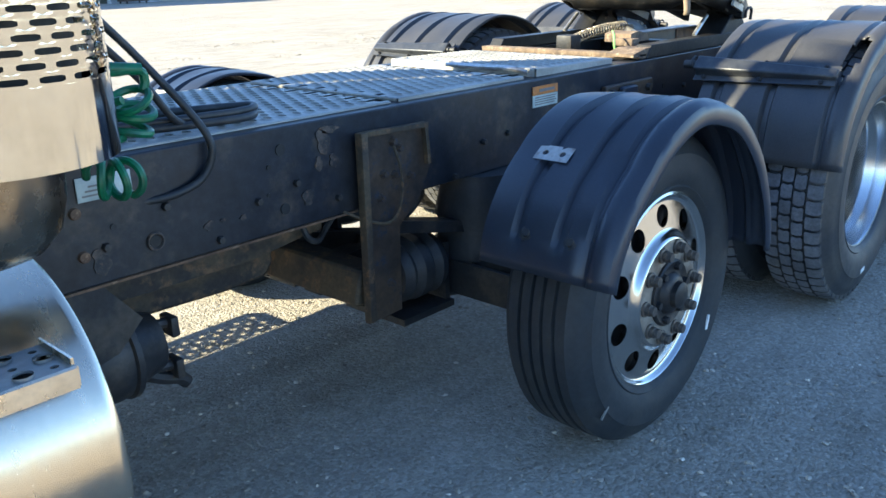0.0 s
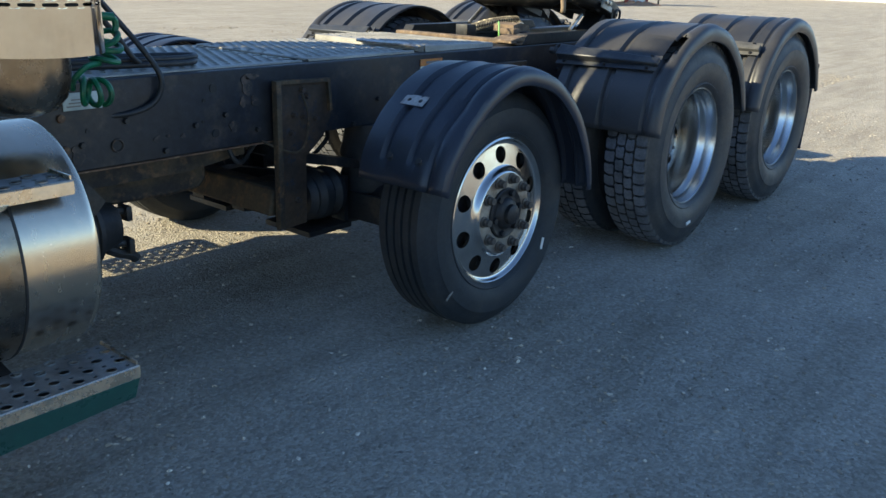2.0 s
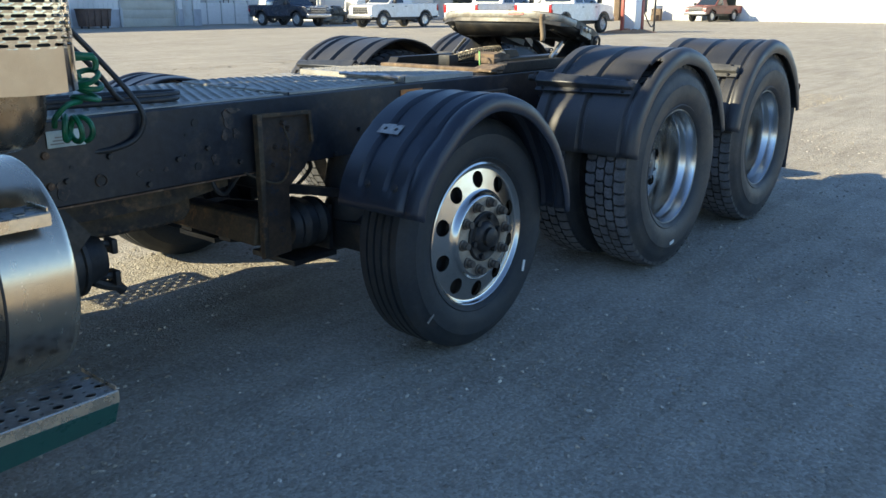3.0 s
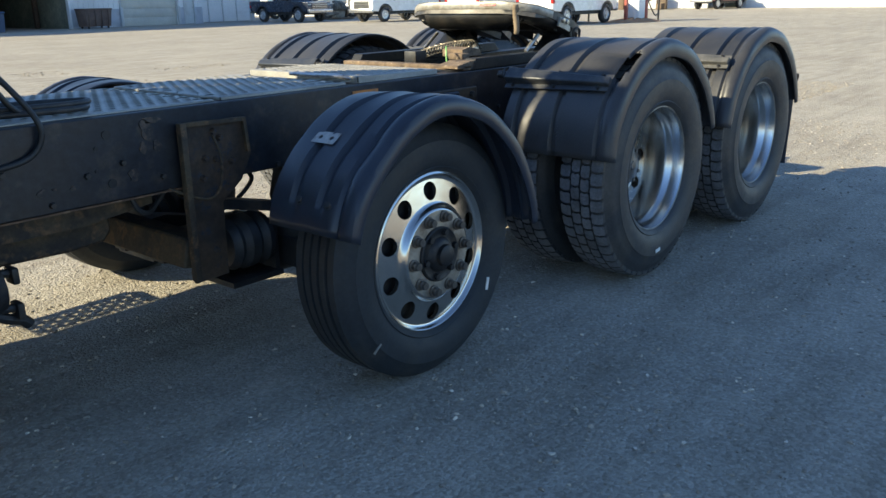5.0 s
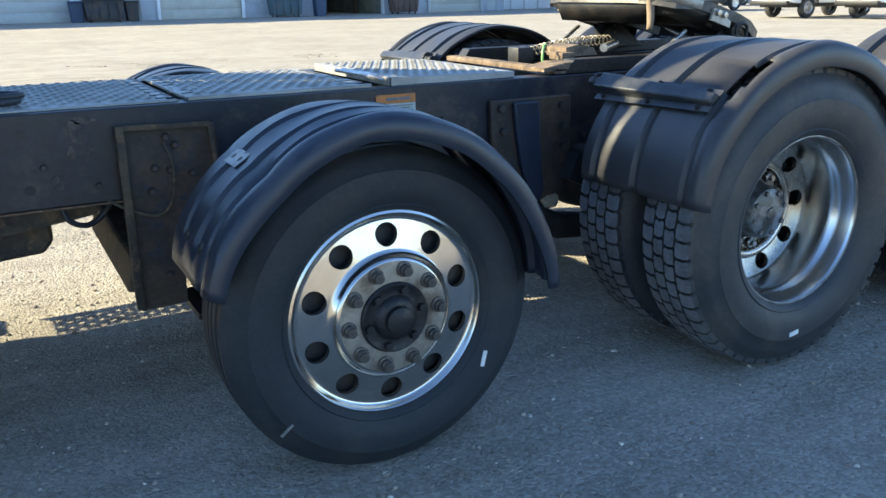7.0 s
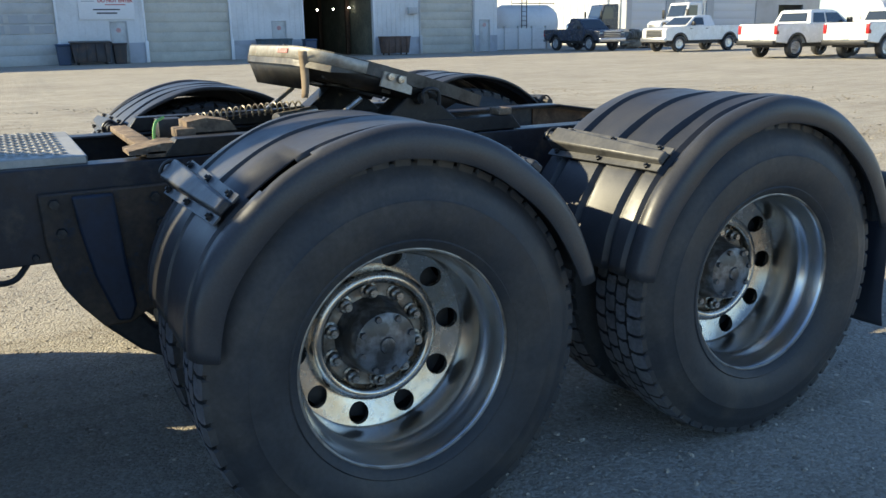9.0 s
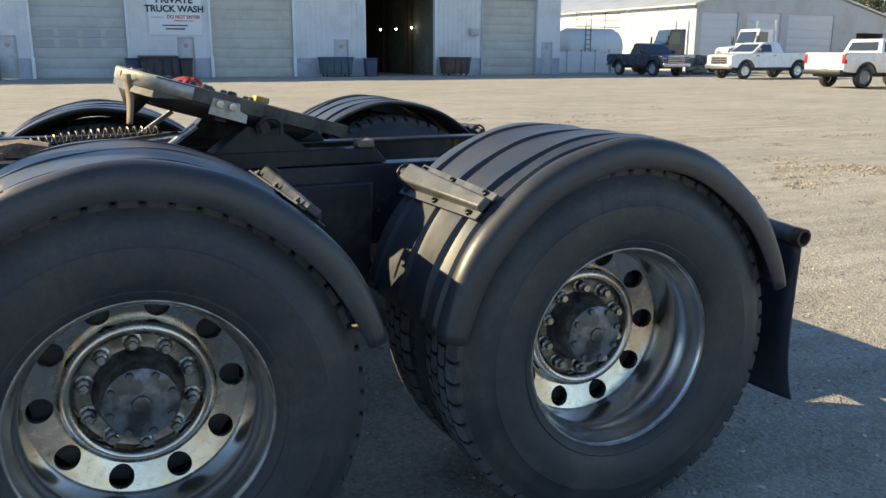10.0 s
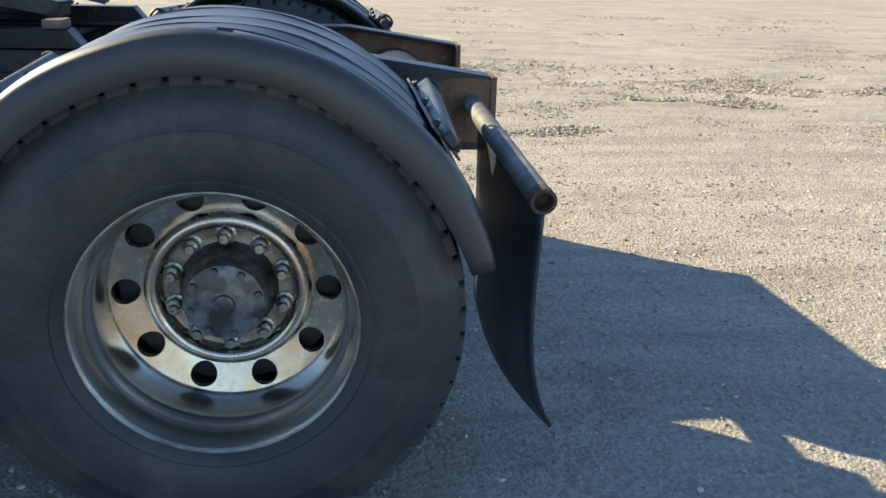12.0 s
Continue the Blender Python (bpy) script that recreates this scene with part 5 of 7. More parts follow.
for p in ([(-3.52, 0.83, 0.72), (-3.50, 0.82, 0.66), (-3.45, 0.84, 0.635), (-3.40, 0.86, 0.66), (-3.37, 0.84, 0.71)],
          [(-3.02, 0.86, 0.72), (-2.98, 0.88, 0.66), (-3.04, 0.92, 0.58), (-3.10, 0.95, 0.55)], [(-2.26, 0.82, 0.72), (-2.22, 0.80, 0.675), (-2.15, 0.80, 0.67), (-2.10, 0.81, 0.72)]):
    bm = B()
    pipe(bm, curve_points(p, 6), 0.009, 7)
    part("brake_hose", bm, BLACK_HOSE, truck, "drooping black brake hose")
# cream stub stands in for sunlit ground seen between hanger and arm
bm = B()
lathe(bm, [(0, 0), (0.025, 0), (0.034, 0.012), (0.034, 0.075), (0.022, 0.09), (0, 0.095)], pose(-1.765, 0.86, 0.478, 0, 0, -80), 14)
part("cream_fitting", bm, SUNLIT_CREAM, truck, "cream stub standing in for sunlit ground behind a gap")
# brake chambers under the front of the frame
bm = B()
lathe(bm, [(0, -0.11), (0.10, -0.10), (0.135, -0.05), (0.14, 0.0), (0.135, 0.03), (0.145, 0.035), (0.145, 0.05), (0.12, 0.06), (0.09, 0.14), (0, 0.15)], pose(-4.085, 0.90, 0.487, 0, 0, -90) @ Matrix.Diagonal((0.82, 0.95, 0.82, 1)), 32)
chamber = part("brake_chamber", bm, BLACK_STEEL, truck, "black round brake chamber")
for z in (0.545, 0.43):
    bm = B()
    rod(bm, (-4.015, 0.87, z), (-3.910, 0.87, z - 0.012), 0.014, 8)
    box(bm, -3.928, -3.906, 0.84, 0.90, z - 0.045, z + 0.008, 0.005)
    part("clevis", bm, BLACK_STEEL, chamber)
bm = B()
pipe(bm, curve_points([(-3.99, 0.88, 0.41), (-3.945, 0.88, 0.385), (-3.905, 0.88, 0.37), (-3.885, 0.88, 0.35)], 4), 0.018, 8)
part("push_rod", bm, BLACK_STEEL, chamber)
bm = B()
prism(bm, [(-4.42, 0.50), (-4.42, 1.02), (-4.13, 1.02), (-4.10, 0.70), (-4.02, 0.60), (-4.10, 0.52)], "y", 0.795, 0.86)
mount = part("cab_mount", bm, BLACK_STEEL, truck, "black cab mount bracket")
bm = B()
lathe(bm, [(0, -0.014), (0.012, -0.013), (0.014, -0.004), (0.020, -0.003), (0.021, 0.002)], seg=10)
repeat("mount_bolt", bm, TAIL_RUST, mount, [Matrix.Translation((x, 0.794, z)) for x, z in ((-4.140, 0.881), (-4.135, 0.782), (-4.30, 0.70), (-4.20, 0.62))])
bm = B()
box(bm, -4.30, -3.34, 0.7865, 0.794, 0.7035, 0.7090, 0.0)
part("worn_rail_edge", bm, TAIL_RUST, rail_near, "thin line of rust on the rail's lower edge")

# mud flaps on sloping tubes
for far in (False, True):
    def s(y):
        return 2 * MID - y if far else y
    a, b = Vector((0.637, s(0.79), 0.850)), Vector((0.673, s(0.012), 0.791))
    bm = B()
    q = (b - a).to_track_quat("Y", "Z").to_matrix().to_4x4()
    n = (b - a).length
    lathe(bm, [(0.0, 0), (0.027, 0), (0.027, n), (0.021, n), (0.021, n - 0.05), (0, n - 0.05)], Matrix.Translation(a) @ q, 24)
    tube = part("flap_hanger", bm, TUBE_GREY, truck, "dusty grey tube that carries the mud flap")
    bm = B()
    lathe(bm, [(0.0275, n - 0.035), (0.0285, n - 0.030), (0.0285, n + 0.001), (0.021, n + 0.002), (0.020, n - 0.03), (0, n - 0.03)], Matrix.Translation(a) @ q, 24)
    part("tube_end", bm, RUST_DARK, tube, "dark rusty open end of the tube")
    bm = B()
    rows = []
    for j in range(15):
        t = j / 14
        row = []
        for i in range(13):
            k = i / 12
            p = a.lerp(b, 0.13 + 0.855 * k)
            curl = 0.085 * t ** 4 * k ** 3 - 0.022 * t * k + 0.012 * t * (1 - k)
            wave = 0.010 * math.sin(math.pi * k) * t
            inward = (0.035 * t ** 3 * k + 0.02 * t * (1 - k)) * (-1 if far else 1)
            row.append(bm.verts.new((p.x + 0.008 + curl - wave, p.y + inward, p.z - 0.02 - t * (0.535 + 0.012 * k))))
        rows.append(row)
    for r0, r1 in zip(rows, rows[1:]):
        for i in range(12):
            bm.faces.new((r0[i], r0[i + 1], r1[i + 1], r1[i]))
    flap = part("mud_flap", bm, FENDER, truck, "black rubber mud flap, its lower corner curling back")
    thicken(flap, 0.008)

# fuel tanks with straps and perforated steps
def fuel_tank(far):
    def s(y):
        return 2 * MID - y if far else y
    cy, cz, x_end = s(0.395), 0.677, -4.40
    bm = B()
    lathe(bm, [(0, 0.028), (0.12, 0.024), (0.22, 0.012), (0.262, -0.002), (0.276, -0.012), (0.284, -0.006), (0.2885, -0.012), (0.2885, -0.022), (0.286, -0.028), (0.286, -1.45), (0.28, -1.47), (0, -1.48)],
          Matrix.Translation((x_end, cy, cz)) @ pose(0, 0, 0, 0, 0, -90), 96)
    tank = part("fuel_tank", bm, TANK, truck, "polished aluminium cylinder fuel tank")
    for x in (-4.62, -5.55):
        bm = B()
        lathe(bm, [(0.2865, -0.03), (0.2905, -0.03), (0.2905, 0.03), (0.2865, 0.03)], Matrix.Translation((x, cy, cz)) @ pose(0, 0, 0, 0, 0, -90), 72, True)
        part("tank_strap", bm, STAINLESS, tank, "dull steel tank strap")
        bm = B()
        lathe(bm, [(0.2862, 0.031), (0.2915, 0.031), (0.2915, 0.037), (0.2862, 0.037)], Matrix.Translation((x, cy, cz)) @ pose(0, 0, 0, 0, 0, -90), 72, True)
        part("strap_rubber", bm, BLACK_TRIM, tank)
    return tank


def perforated_step(tank, x0, x1, y0, y1, z, far, pan=True):
    """A pan step: holed tread in two sizes, folded front and end edges, a slanted lip at the back."""
    def s(y):
        return 2 * MID - y if far else y
    bm = B()
    nx, ny = round((x1 - x0) / 0.040), max(3, round((y1 - y0) / 0.035))

    def place(u, v, d):
        return Vector((u, s(v), z - d + (0.0 if d else 0.0)))
    for i in range(nx):
        for j in range(ny):
            u0, u1 = x0 + (x1 - x0) * i / nx, x0 + (x1 - x0) * (i + 1) / nx
            v0, v1 = y0 + (y1 - y0) * j / ny, y0 + (y1 - y0) * (j + 1) / ny
            big = (i + j) % 2 == 0
            q = 0.0135 if big else 0.006
            holed_cell(bm, u0, u1, v0, v1, (u0 + u1) / 2, (v0 + v1) / 2, q, q * 0.92, place, depth=-0.004 if big else 0.003, n=12)
    bmesh.ops.remove_doubles(bm, verts=bm.verts, dist=0.0005)
    step = part("step", bm, STEP_TOP, tank, "perforated aluminium step")
    bm = B()
    prism(bm, [(s(y0), z), (s(y0 - 0.003), z - 0.003), (s(y0 - 0.003), z - 0.032), (s(y0), z - 0.032)], "x", x0, x1)
    prism(bm, [(x1, z), (x1 + 0.003, z - 0.003), (x1 + 0.003, z - 0.030), (x1, z - 0.030)], "y", s(y0), s(y1))
    prism(bm, [(x1 - 0.004, z), (x1 - 0.004, z + 0.010), (x1, z + 0.010), (x1, z)], "y", s(y0 + 0.004), s(y1))
    part("step_edge", bm, STEP, tank, "bright folded step edge")
    # dark sheet added below the tread so that its holes look shaded
    bm = B()
    prism(bm, [(s(y0 + 0.004), z - 0.030), (s(y0 + 0.004), z - 0.026), (s(y1), z - 0.026), (s(y1), z - 0.030)], "x", x0, x1)
    if pan:
        part("step_pan", bm, BLACK_STEEL, tank, "dark sheet added behind the step holes")
    else:
        bm.free()
    return step


for far in (False, True):
    def s(y):
        return 2 * MID - y if far else y
    tank = fuel_tank(far)
    perforated_step(tank, -5.35, -4.468, 0.082, 0.186, 0.876, far)
    perforated_step(tank, -5.60, -4.390, 0.016, 0.187, 0.417, far)
    bm = B()
    v = [bm.verts.new(p) for p in ((-5.6, s(0.012), 0.385), (-4.392, s(0.012), 0.385), (-4.395, s(0.035), 0.325), (-5.6, s(0.06), 0.255))]
    w = [bm.verts.new(p.co + Vector((0, 0.012 if not far else -0.012, 0))) for p in v]
    bm.faces.new(v), bm.faces.new(w[::-1])
    for i in range(4):
        bm.faces.new((v[i], w[i], w[(i + 1) % 4], v[(i + 1) % 4]))
    part("step_skirt", bm, GREEN_PAINT, tank, "dark green painted skirt below the step")
    for x in (-4.62, -5.30):
        bm = B()
        prism(bm, [(s(0.05), 0.375), (s(0.20), 0.375), (s(0.30), 0.410), (s(0.26), 0.425), (s(0.18), 0.408), (s(0.05), 0.408)], "x", x - 0.012, x + 0.012)
        part("step_bracket", bm, BLACK_STEEL, tank)
        bm = B()
        prism(bm, [(s(0.075), 0.846), (s(0.17), 0.85), (s(0.165), 0.80)], "x", x - 0.01, x + 0.01)
        part("step_bracket", bm, STEP, tank)

# unseen box added for its ground shadow on the far flank, and light-shaping pieces
bm = B()
box(bm, -4.36, -3.45, 1.68, 2.20, 0.45, 0.93, 0.02)
tool_box = part("tool_box", bm, BLACK_STEEL, truck, "unseen dark box added on the far flank for its shadow")
perforated_step(tool_box, -4.34, -3.78, 0.016, 0.190, 0.50, True, False)
# unseen cylinder under the far rail, added to shorten a sun streak
bm = B()
lathe(bm, [(0, 0), (0.09, 0.01), (0.115, 0.04), (0.115, 0.66), (0.09, 0.69), (0, 0.70)], pose(-2.02, 2 * MID - 0.80, 0.70, 0, 0, 90), 32)
part("air_tank", bm, BLACK_STEEL, truck, "unseen black cylinder added to trim the sun patch under the truck")
# unseen tube, added to split the sun patch behind the wheels in two
bm = B()
rod(bm, (0.50, 0.90, 0.60), (0.50, 2 * MID - 0.90, 0.60), 0.032, 16)
part("rear_cross_tube", bm, BLACK_STEEL, truck)
# unseen cylinder across the tail, added to cut back the lit ground there
bm = B()
lathe(bm, [(0, 0), (0.09, 0.01), (0.135, 0.05), (0.135, 0.41), (0.09, 0.45), (0, 0.46)], Matrix.Translation((0.46, 1.145, 0.775)), 32)
part("air_tank", bm, BLACK_STEEL, truck, "unseen black cylinder added to trim the tail's sun patch")
# unseen bracket shape, added to shade the near side of the tail's sun patch
bm = B()
prism(bm, [(0.41, 0.72), (0.49, 0.72), (0.48, 0.50), (0.44, 0.46), (0.42, 0.50)], "y", 0.845, 0.965)
soften(part("shock_bracket", bm, BLACK_STEEL, truck, "unseen black bracket added to narrow the tail's sun patch"), 0.006)
# dark plate added to close a bright gap behind the lift axle
bm = B()
box(bm, -2.885, -2.865, 0.52, 1.66, 0.30, 0.42, 0.004)
part("lift_axle_plate", bm, BLACK_STEEL, truck)

# exhaust stack with slotted heat shield
ex, ey, er = -4.495, 0.125, 0.138
bm = B()


def on_shield(u, v, d):
    return Vector((ex + (er - d) * math.cos(u), ey + (er - d) * math.sin(u), v))


for row in range(26):
    z0 = 1.245 + row * 0.0150
    for k in range(20):
        u0 = 2 * math.pi * (k + 0.5 * (row % 2)) / 20
        u1 = u0 + 2 * math.pi / 20
        holed_cell(bm, u0, u1, z0, z0 + 0.0150, (u0 + u1) / 2, z0 + 0.0075, 0.113, 0.0037, on_shield, power=5.0, depth=0.002, n=16)
for a, b in ((1.150, 1.245), (1.635, 2.2)):
    for k in range(72):
        u0, u1 = 2 * math.pi * k / 72, 2 * math.pi * (k + 1) / 72
        bm.faces.new([bm.verts.new(on_shield(u, v, 0)) for u, v in ((u0, a), (u1, a), (u1, b), (u0, b))])
bmesh.ops.remove_doubles(bm, verts=bm.verts, dist=0.0003)
shield = part("heat_shield", bm, SHIELD, truck, "chrome heat shield with rows of slots round the exhaust stack")
bm = B()
t = radians(20)
box(bm, -0.010, 0.010, -0.004, 0.014, 1.25, 1.62, 0.003, Matrix.Translation((ex + er * math.cos(t), ey + er * math.sin(t), 0)) @ pose(0, 0, 0, 0, 0, 20 - 90))
for k in range(5):
    box(bm, -0.016, 0.016, -0.010, 0.020, 1.262 + k * 0.06, 1.276 + k * 0.06, 0.003, Matrix.Translation((ex + er * math.cos(t), ey + er * math.sin(t), 0)) @ pose(0, 0, 0, 0, 0, 20 - 90))
part("shield_clip", bm, CHROME, shield, "bright clip strip on the heat shield")
bm = B()
rod(bm, (ex, ey, 1.22), (ex, ey, 3.6), 0.105, 32)
part("exhaust_pipe", bm, BLACK_STEEL, shield)
bm = B()
lathe(bm, [(0.112, 1.20), (0.112, 1.12), (0.110, 1.092), (0.100, 1.055), (0.078, 1.030), (0.045, 1.017), (0, 1.014)], Matrix.Translation((ex - 0.035, ey + 0.03, 0)) @ pose(0, 0, 0, 90), 48)
part("exhaust_elbow", bm, STAINLESS, truck, "heat-tinted rounded exhaust elbow below the shield")

# unseen second stack, placed so that its shadow stripes the fender
bm = B()
rod(bm, (-4.25, 2.42, 1.16), (-4.25, 2.42, 2.55), er, 40)
far_shield = part("far_heat_shield", bm, SHIELD, truck, "chrome heat shield round the unseen second stack, placed for its shadow")
bm = B()
rod(bm, (-4.25, 2.42, 2.50), (-4.25, 2.42, 3.40), 0.064, 28)
part("exhaust_pipe", bm, CHROME, far_shield, "narrow exhaust pipe above the unseen shield, placed for its shadow")

# air hoses
def coil(name, pts, radius, turns, r, material, label_text):
    path = curve_points(pts, 40)
    out, side = [], None
    for i, p in enumerate(path):
        d = (path[min(i + 1, len(path) - 1)] - path[max(i - 1, 0)]).normalized()
        side = d.orthogonal().normalized() if side is None else (side - d * side.dot(d)).normalized()
        a = 2 * math.pi * turns * i / (len(path) - 1)
        out.append(p + radius * (math.cos(a) * side + math.sin(a) * d.cross(side)))
    bm = B()
    pipe(bm, out, r, 8)
    return part(name, bm, material, truck, label_text)


coil("green_air_line", [(-4.075, 0.61, 1.145), (-4.062, 0.615, 1.105), (-4.075, 0.62, 1.060)], 0.036, 3.2, 0.0085, GREEN_HOSE, "green coiled air line behind the cab")
coil("green_air_line", [(-4.150, 0.630, 0.985), (-4.120, 0.615, 0.978), (-4.085, 0.625, 0.975)], 0.036, 2.6, 0.0085, GREEN_HOSE, "green coiled air line hanging in loops")
bm = B()
pipe(bm, curve_points([(-4.30, 0.70, 1.30), (-4.14, 0.63, 1.195), (-4.05, 0.61, 1.185), (-4.035, 0.61, 1.165), (-4.040, 0.61, 1.145)], 8), 0.0095, 8)
part("green_air_line", bm, GREEN_HOSE, truck, "green air line lead")
bm = B()
pipe(bm, curve_points([(-4.10, 0.60, 1.06), (-4.15, 0.58, 1.055), (-4.180, 0.60, 1.02), (-4.172, 0.63, 0.99)], 8), 0.0085, 8)
part("green_air_line", bm, GREEN_HOSE, truck, "green air line lead")
bm = B()
pipe(bm, curve_points([(-4.14, 0.86, 1.52), (-4.05, 0.85, 1.34), (-3.92, 0.85, 1.19), (-3.835, 0.800, 1.06), (-3.805, 0.770, 0.985), (-3.812, 0.772, 0.93), (-3.85, 0.776, 0.892), (-3.92, 0.782, 0.874), (-3.98, 0.80, 0.87)], 10), 0.0095, 10)
part("black_air_hose", bm, BLACK_HOSE, truck, "thick black hose drooping over the frame rail")
bm = B()
pipe(bm, curve_points([(-4.16, 0.90, 1.50), (-4.02, 0.89, 1.27), (-3.90, 0.88, 1.13), (-3.84, 0.87, 1.04), (-3.80, 0.88, 1.012)], 10), 0.0095, 10)
part("black_air_hose", bm, BLACK_HOSE, truck, "thin black hose drooping to the deck")
bm = B()
for k in range(2):
    w, dz = 0.10 - 0.02 * k, 0.014 * k
    pipe(bm, curve_points([(-4.10, 1.05 - 0.03 * k, 1.012 + dz), (-3.85, 1.05 - 0.02 * k, 1.012 + dz), (-3.64, 0.99 - 0.02 * k, 1.012 + dz), (-3.58 + 0.01 * k, 0.92, 1.012 + dz), (-3.66, 0.85 + 0.02 * k, 1.012 + dz), (-3.92, 0.90 + 0.01 * k, 1.012 + dz), (-4.10, 0.95, 1.012 + dz)], 10), 0.0105, 10)
part("black_air_hose", bm, BLACK_HOSE, truck, "loops of black hose lying on the deck")
bm = B()
rod(bm, (-4.10, 0.62, 1.192), (-4.04, 0.61, 1.185), 0.012, 12)
part("gladhand", bm, GREEN_HOSE, truck)

# the cab ahead, which shades the ground beside the truck
bm = B()
box(bm, -6.05, -4.68, 0.04, 2 * MID - 0.04, 0.95, 2.92, 0.10)
cab = part("cab", bm, GREEN_PAINT, truck, "dark green cab")
# unseen panel, added to block the sun leaking past the cab onto the fender
bm = B()
box(bm, -4.79, -4.60, 2 * MID - 0.14, 2 * MID + 0.06, 0.95, 2.92, 0.01)
part("side_fairing", bm, GREEN_PAINT, cab, "unseen dark green panel added to keep sun off the fender")
bm = B()
box(bm, -8.2, -6.00, 0.30, 2 * MID - 0.30, 0.75, 1.56, 0.16)
part("hood", bm, GREEN_PAINT, cab)
for y in (0.08, 2 * MID - 0.36):
    bm = B()
    rod(bm, (-7.5, y, 0.52), (-7.5, y + 0.28, 0.52), 0.52, 40)
    part("front_tyre", bm, RUBBER, cab)


# ---- the yard behind ----
WALL_Y = 45.2


def bars(parent, x0, x1, z, h, count, gap, material, y):
    bm = B()
    for k in range(count):
        box(bm, x0, x1, y - 0.004, y, z - k * (h + gap) - h, z - k * (h + gap))
    part("print_bar", bm, material, parent)


def writing(text, x, y, z, size, material, parent):
    c = bpy.data.curves.new("lettering", "FONT")
    c.body, c.size, c.extrude, c.align_x = text, size, 0.006, "CENTER"
    c.offset = size * 0.034
    c.materials.append(material)
    o = new("lettering", c)
    o.parent = parent
    if parent.type == "EMPTY":
        o.matrix_parent_inverse = Matrix.Translation(-parent.location)
    o.matrix_basis = pose(x, y, z, 90, 0, 0)
    return o


# truck wash: front wall with openings, roof, interior of the open bay
OPEN = [(-9.6, -5.35, 4.55), (-3.25, 1.15, 4.55), (5.45, 9.85, 4.55), (14.1, 18.4, 4.52), (21.55, 25.25, 4.48)]
DOORS = [(-4.83, -3.95, 2.12), (3.65, 4.52, 2.12), (12.2, 13.05, 2.05), (25.72, 26.5, 2.0)]
gaps = sorted(OPEN + DOORS)
wash = thing("truck_wash_building", 9.0, WALL_Y, 0, "long white metal truck wash building with roll-up doors", "building")
bm = B()
edge = -16.0
for x0, x1, top_ in gaps:
    box(bm, edge, x0, WALL_Y, WALL_Y + 0.25, 0, 6.2)
    box(bm, x0, x1, WALL_Y, WALL_Y + 0.25, top_, 6.2)
    edge = x1
box(bm, edge, 27.05, WALL_Y, WALL_Y + 0.25, 0, 6.2)
box(bm, 26.8, 27.05, WALL_Y + 0.25, 75, 0, 6.2)
box(bm, -16.0, -15.75, WALL_Y + 0.25, 75, 0, 6.2)
box(bm, -16.0, 27.05, 74.8, 75.05, 0, 6.2)
part("wall", bm, WALL_WHITE, wash, "white painted ribbed metal wall")
bm = B()
x = -15.8
while x < 27.0:
    if not any(a - 0.12 < x < b + 0.12 for a, b, _ in gaps):
        box(bm, x - 0.025, x + 0.025, WALL_Y - 0.022, WALL_Y, 1.05, 6.2)
    x += 0.30
part("wall_ribs", bm, WALL_WHITE, wash)["kind"] = "stuff"
LOWER_GREY = mat("grey_lower_wall", (0.46, 0.48, 0.52), 0.6, second=(0.38, 0.39, 0.42), coarse=1, vary=0.08)
for a, b in ((-16.0, -9.6), (-5.35, -4.83), (-3.95, -3.25), (1.15, 3.65), (4.52, 5.45), (9.85, 12.2), (13.05, 14.1), (18.4, 21.55), (25.25, 25.72), (26.5, 27.05)):
    bm = B()
    box(bm, a + 0.01, b - 0.01, WALL_Y - 0.03, WALL_Y - 0.002, 0, 1.02)
    part("lower_wall", bm, LOWER_GREY, wash, "blue-grey painted lower wall")
bm = B()
prism(bm, [(WALL_Y - 0.5, 6.15), (60, 9.0), (75.6, 6.15), (75.6, 6.35), (60, 9.2), (WALL_Y - 0.5, 6.35)], "x", -16.3, 27.35)
part("roof", bm, ROOF, wash, "pale metal roof")


def rollup(x0, x1, top_, material, name_label, panes):
    bm = B()
    box(bm, x0, x1, WALL_Y + 0.10, WALL_Y + 0.16, 0, top_)
    d = part("rollup_door", bm, material, wash, name_label)
    n = 9
    for k in range(n):
        bm = B()
        z0, z1 = top_ * k / n, top_ * (k + 1) / n
        box(bm, x0 + 0.02, x1 - 0.02, WALL_Y + 0.075, WALL_Y + 0.10, z0 + 0.02, z1 - 0.02, 0.012)
        part("panel", bm, material, d)
    if panes:
        for k in range(4):
            for z in (1.75, 2.25):
                bm = B()
                w_ = (x1 - x0) / 4
                box(bm, x0 + w_ * k + 0.12, x0 + w_ * (k + 1) - 0.12, WALL_Y + 0.068, WALL_Y + 0.074, z - 0.19, z + 0.19)
                part("pane", bm, mat("hazy_pane", (0.34, 0.36, 0.39), 0.2, vary=0.05, bump=0) if k == 0 and z < 2 else bpy.data.materials["hazy_pane"], d)
    bm = B()
    for a, b in ((x0 - 0.11, x0), (x1, x1 + 0.11)):
        box(bm, a, b, WALL_Y - 0.05, WALL_Y + 0.02, 1.03, top_ + 0.1, 0.01)
        box(bm, a - 0.03, b + 0.03, WALL_Y - 0.16, WALL_Y - 0.05, 0, 1.1, 0.03)
    box(bm, x0 - 0.11, x1 + 0.11, WALL_Y - 0.05, WALL_Y + 0.02, top_, top_ + 0.1, 0.01)
    part("door_trim", bm, SIGN_WHITE if x0 < 12 else WALL_GREY, d, "pale door trim with guard posts")
    return d


rollup(*OPEN[0], ROLLUP, "grey roll-up door", False)
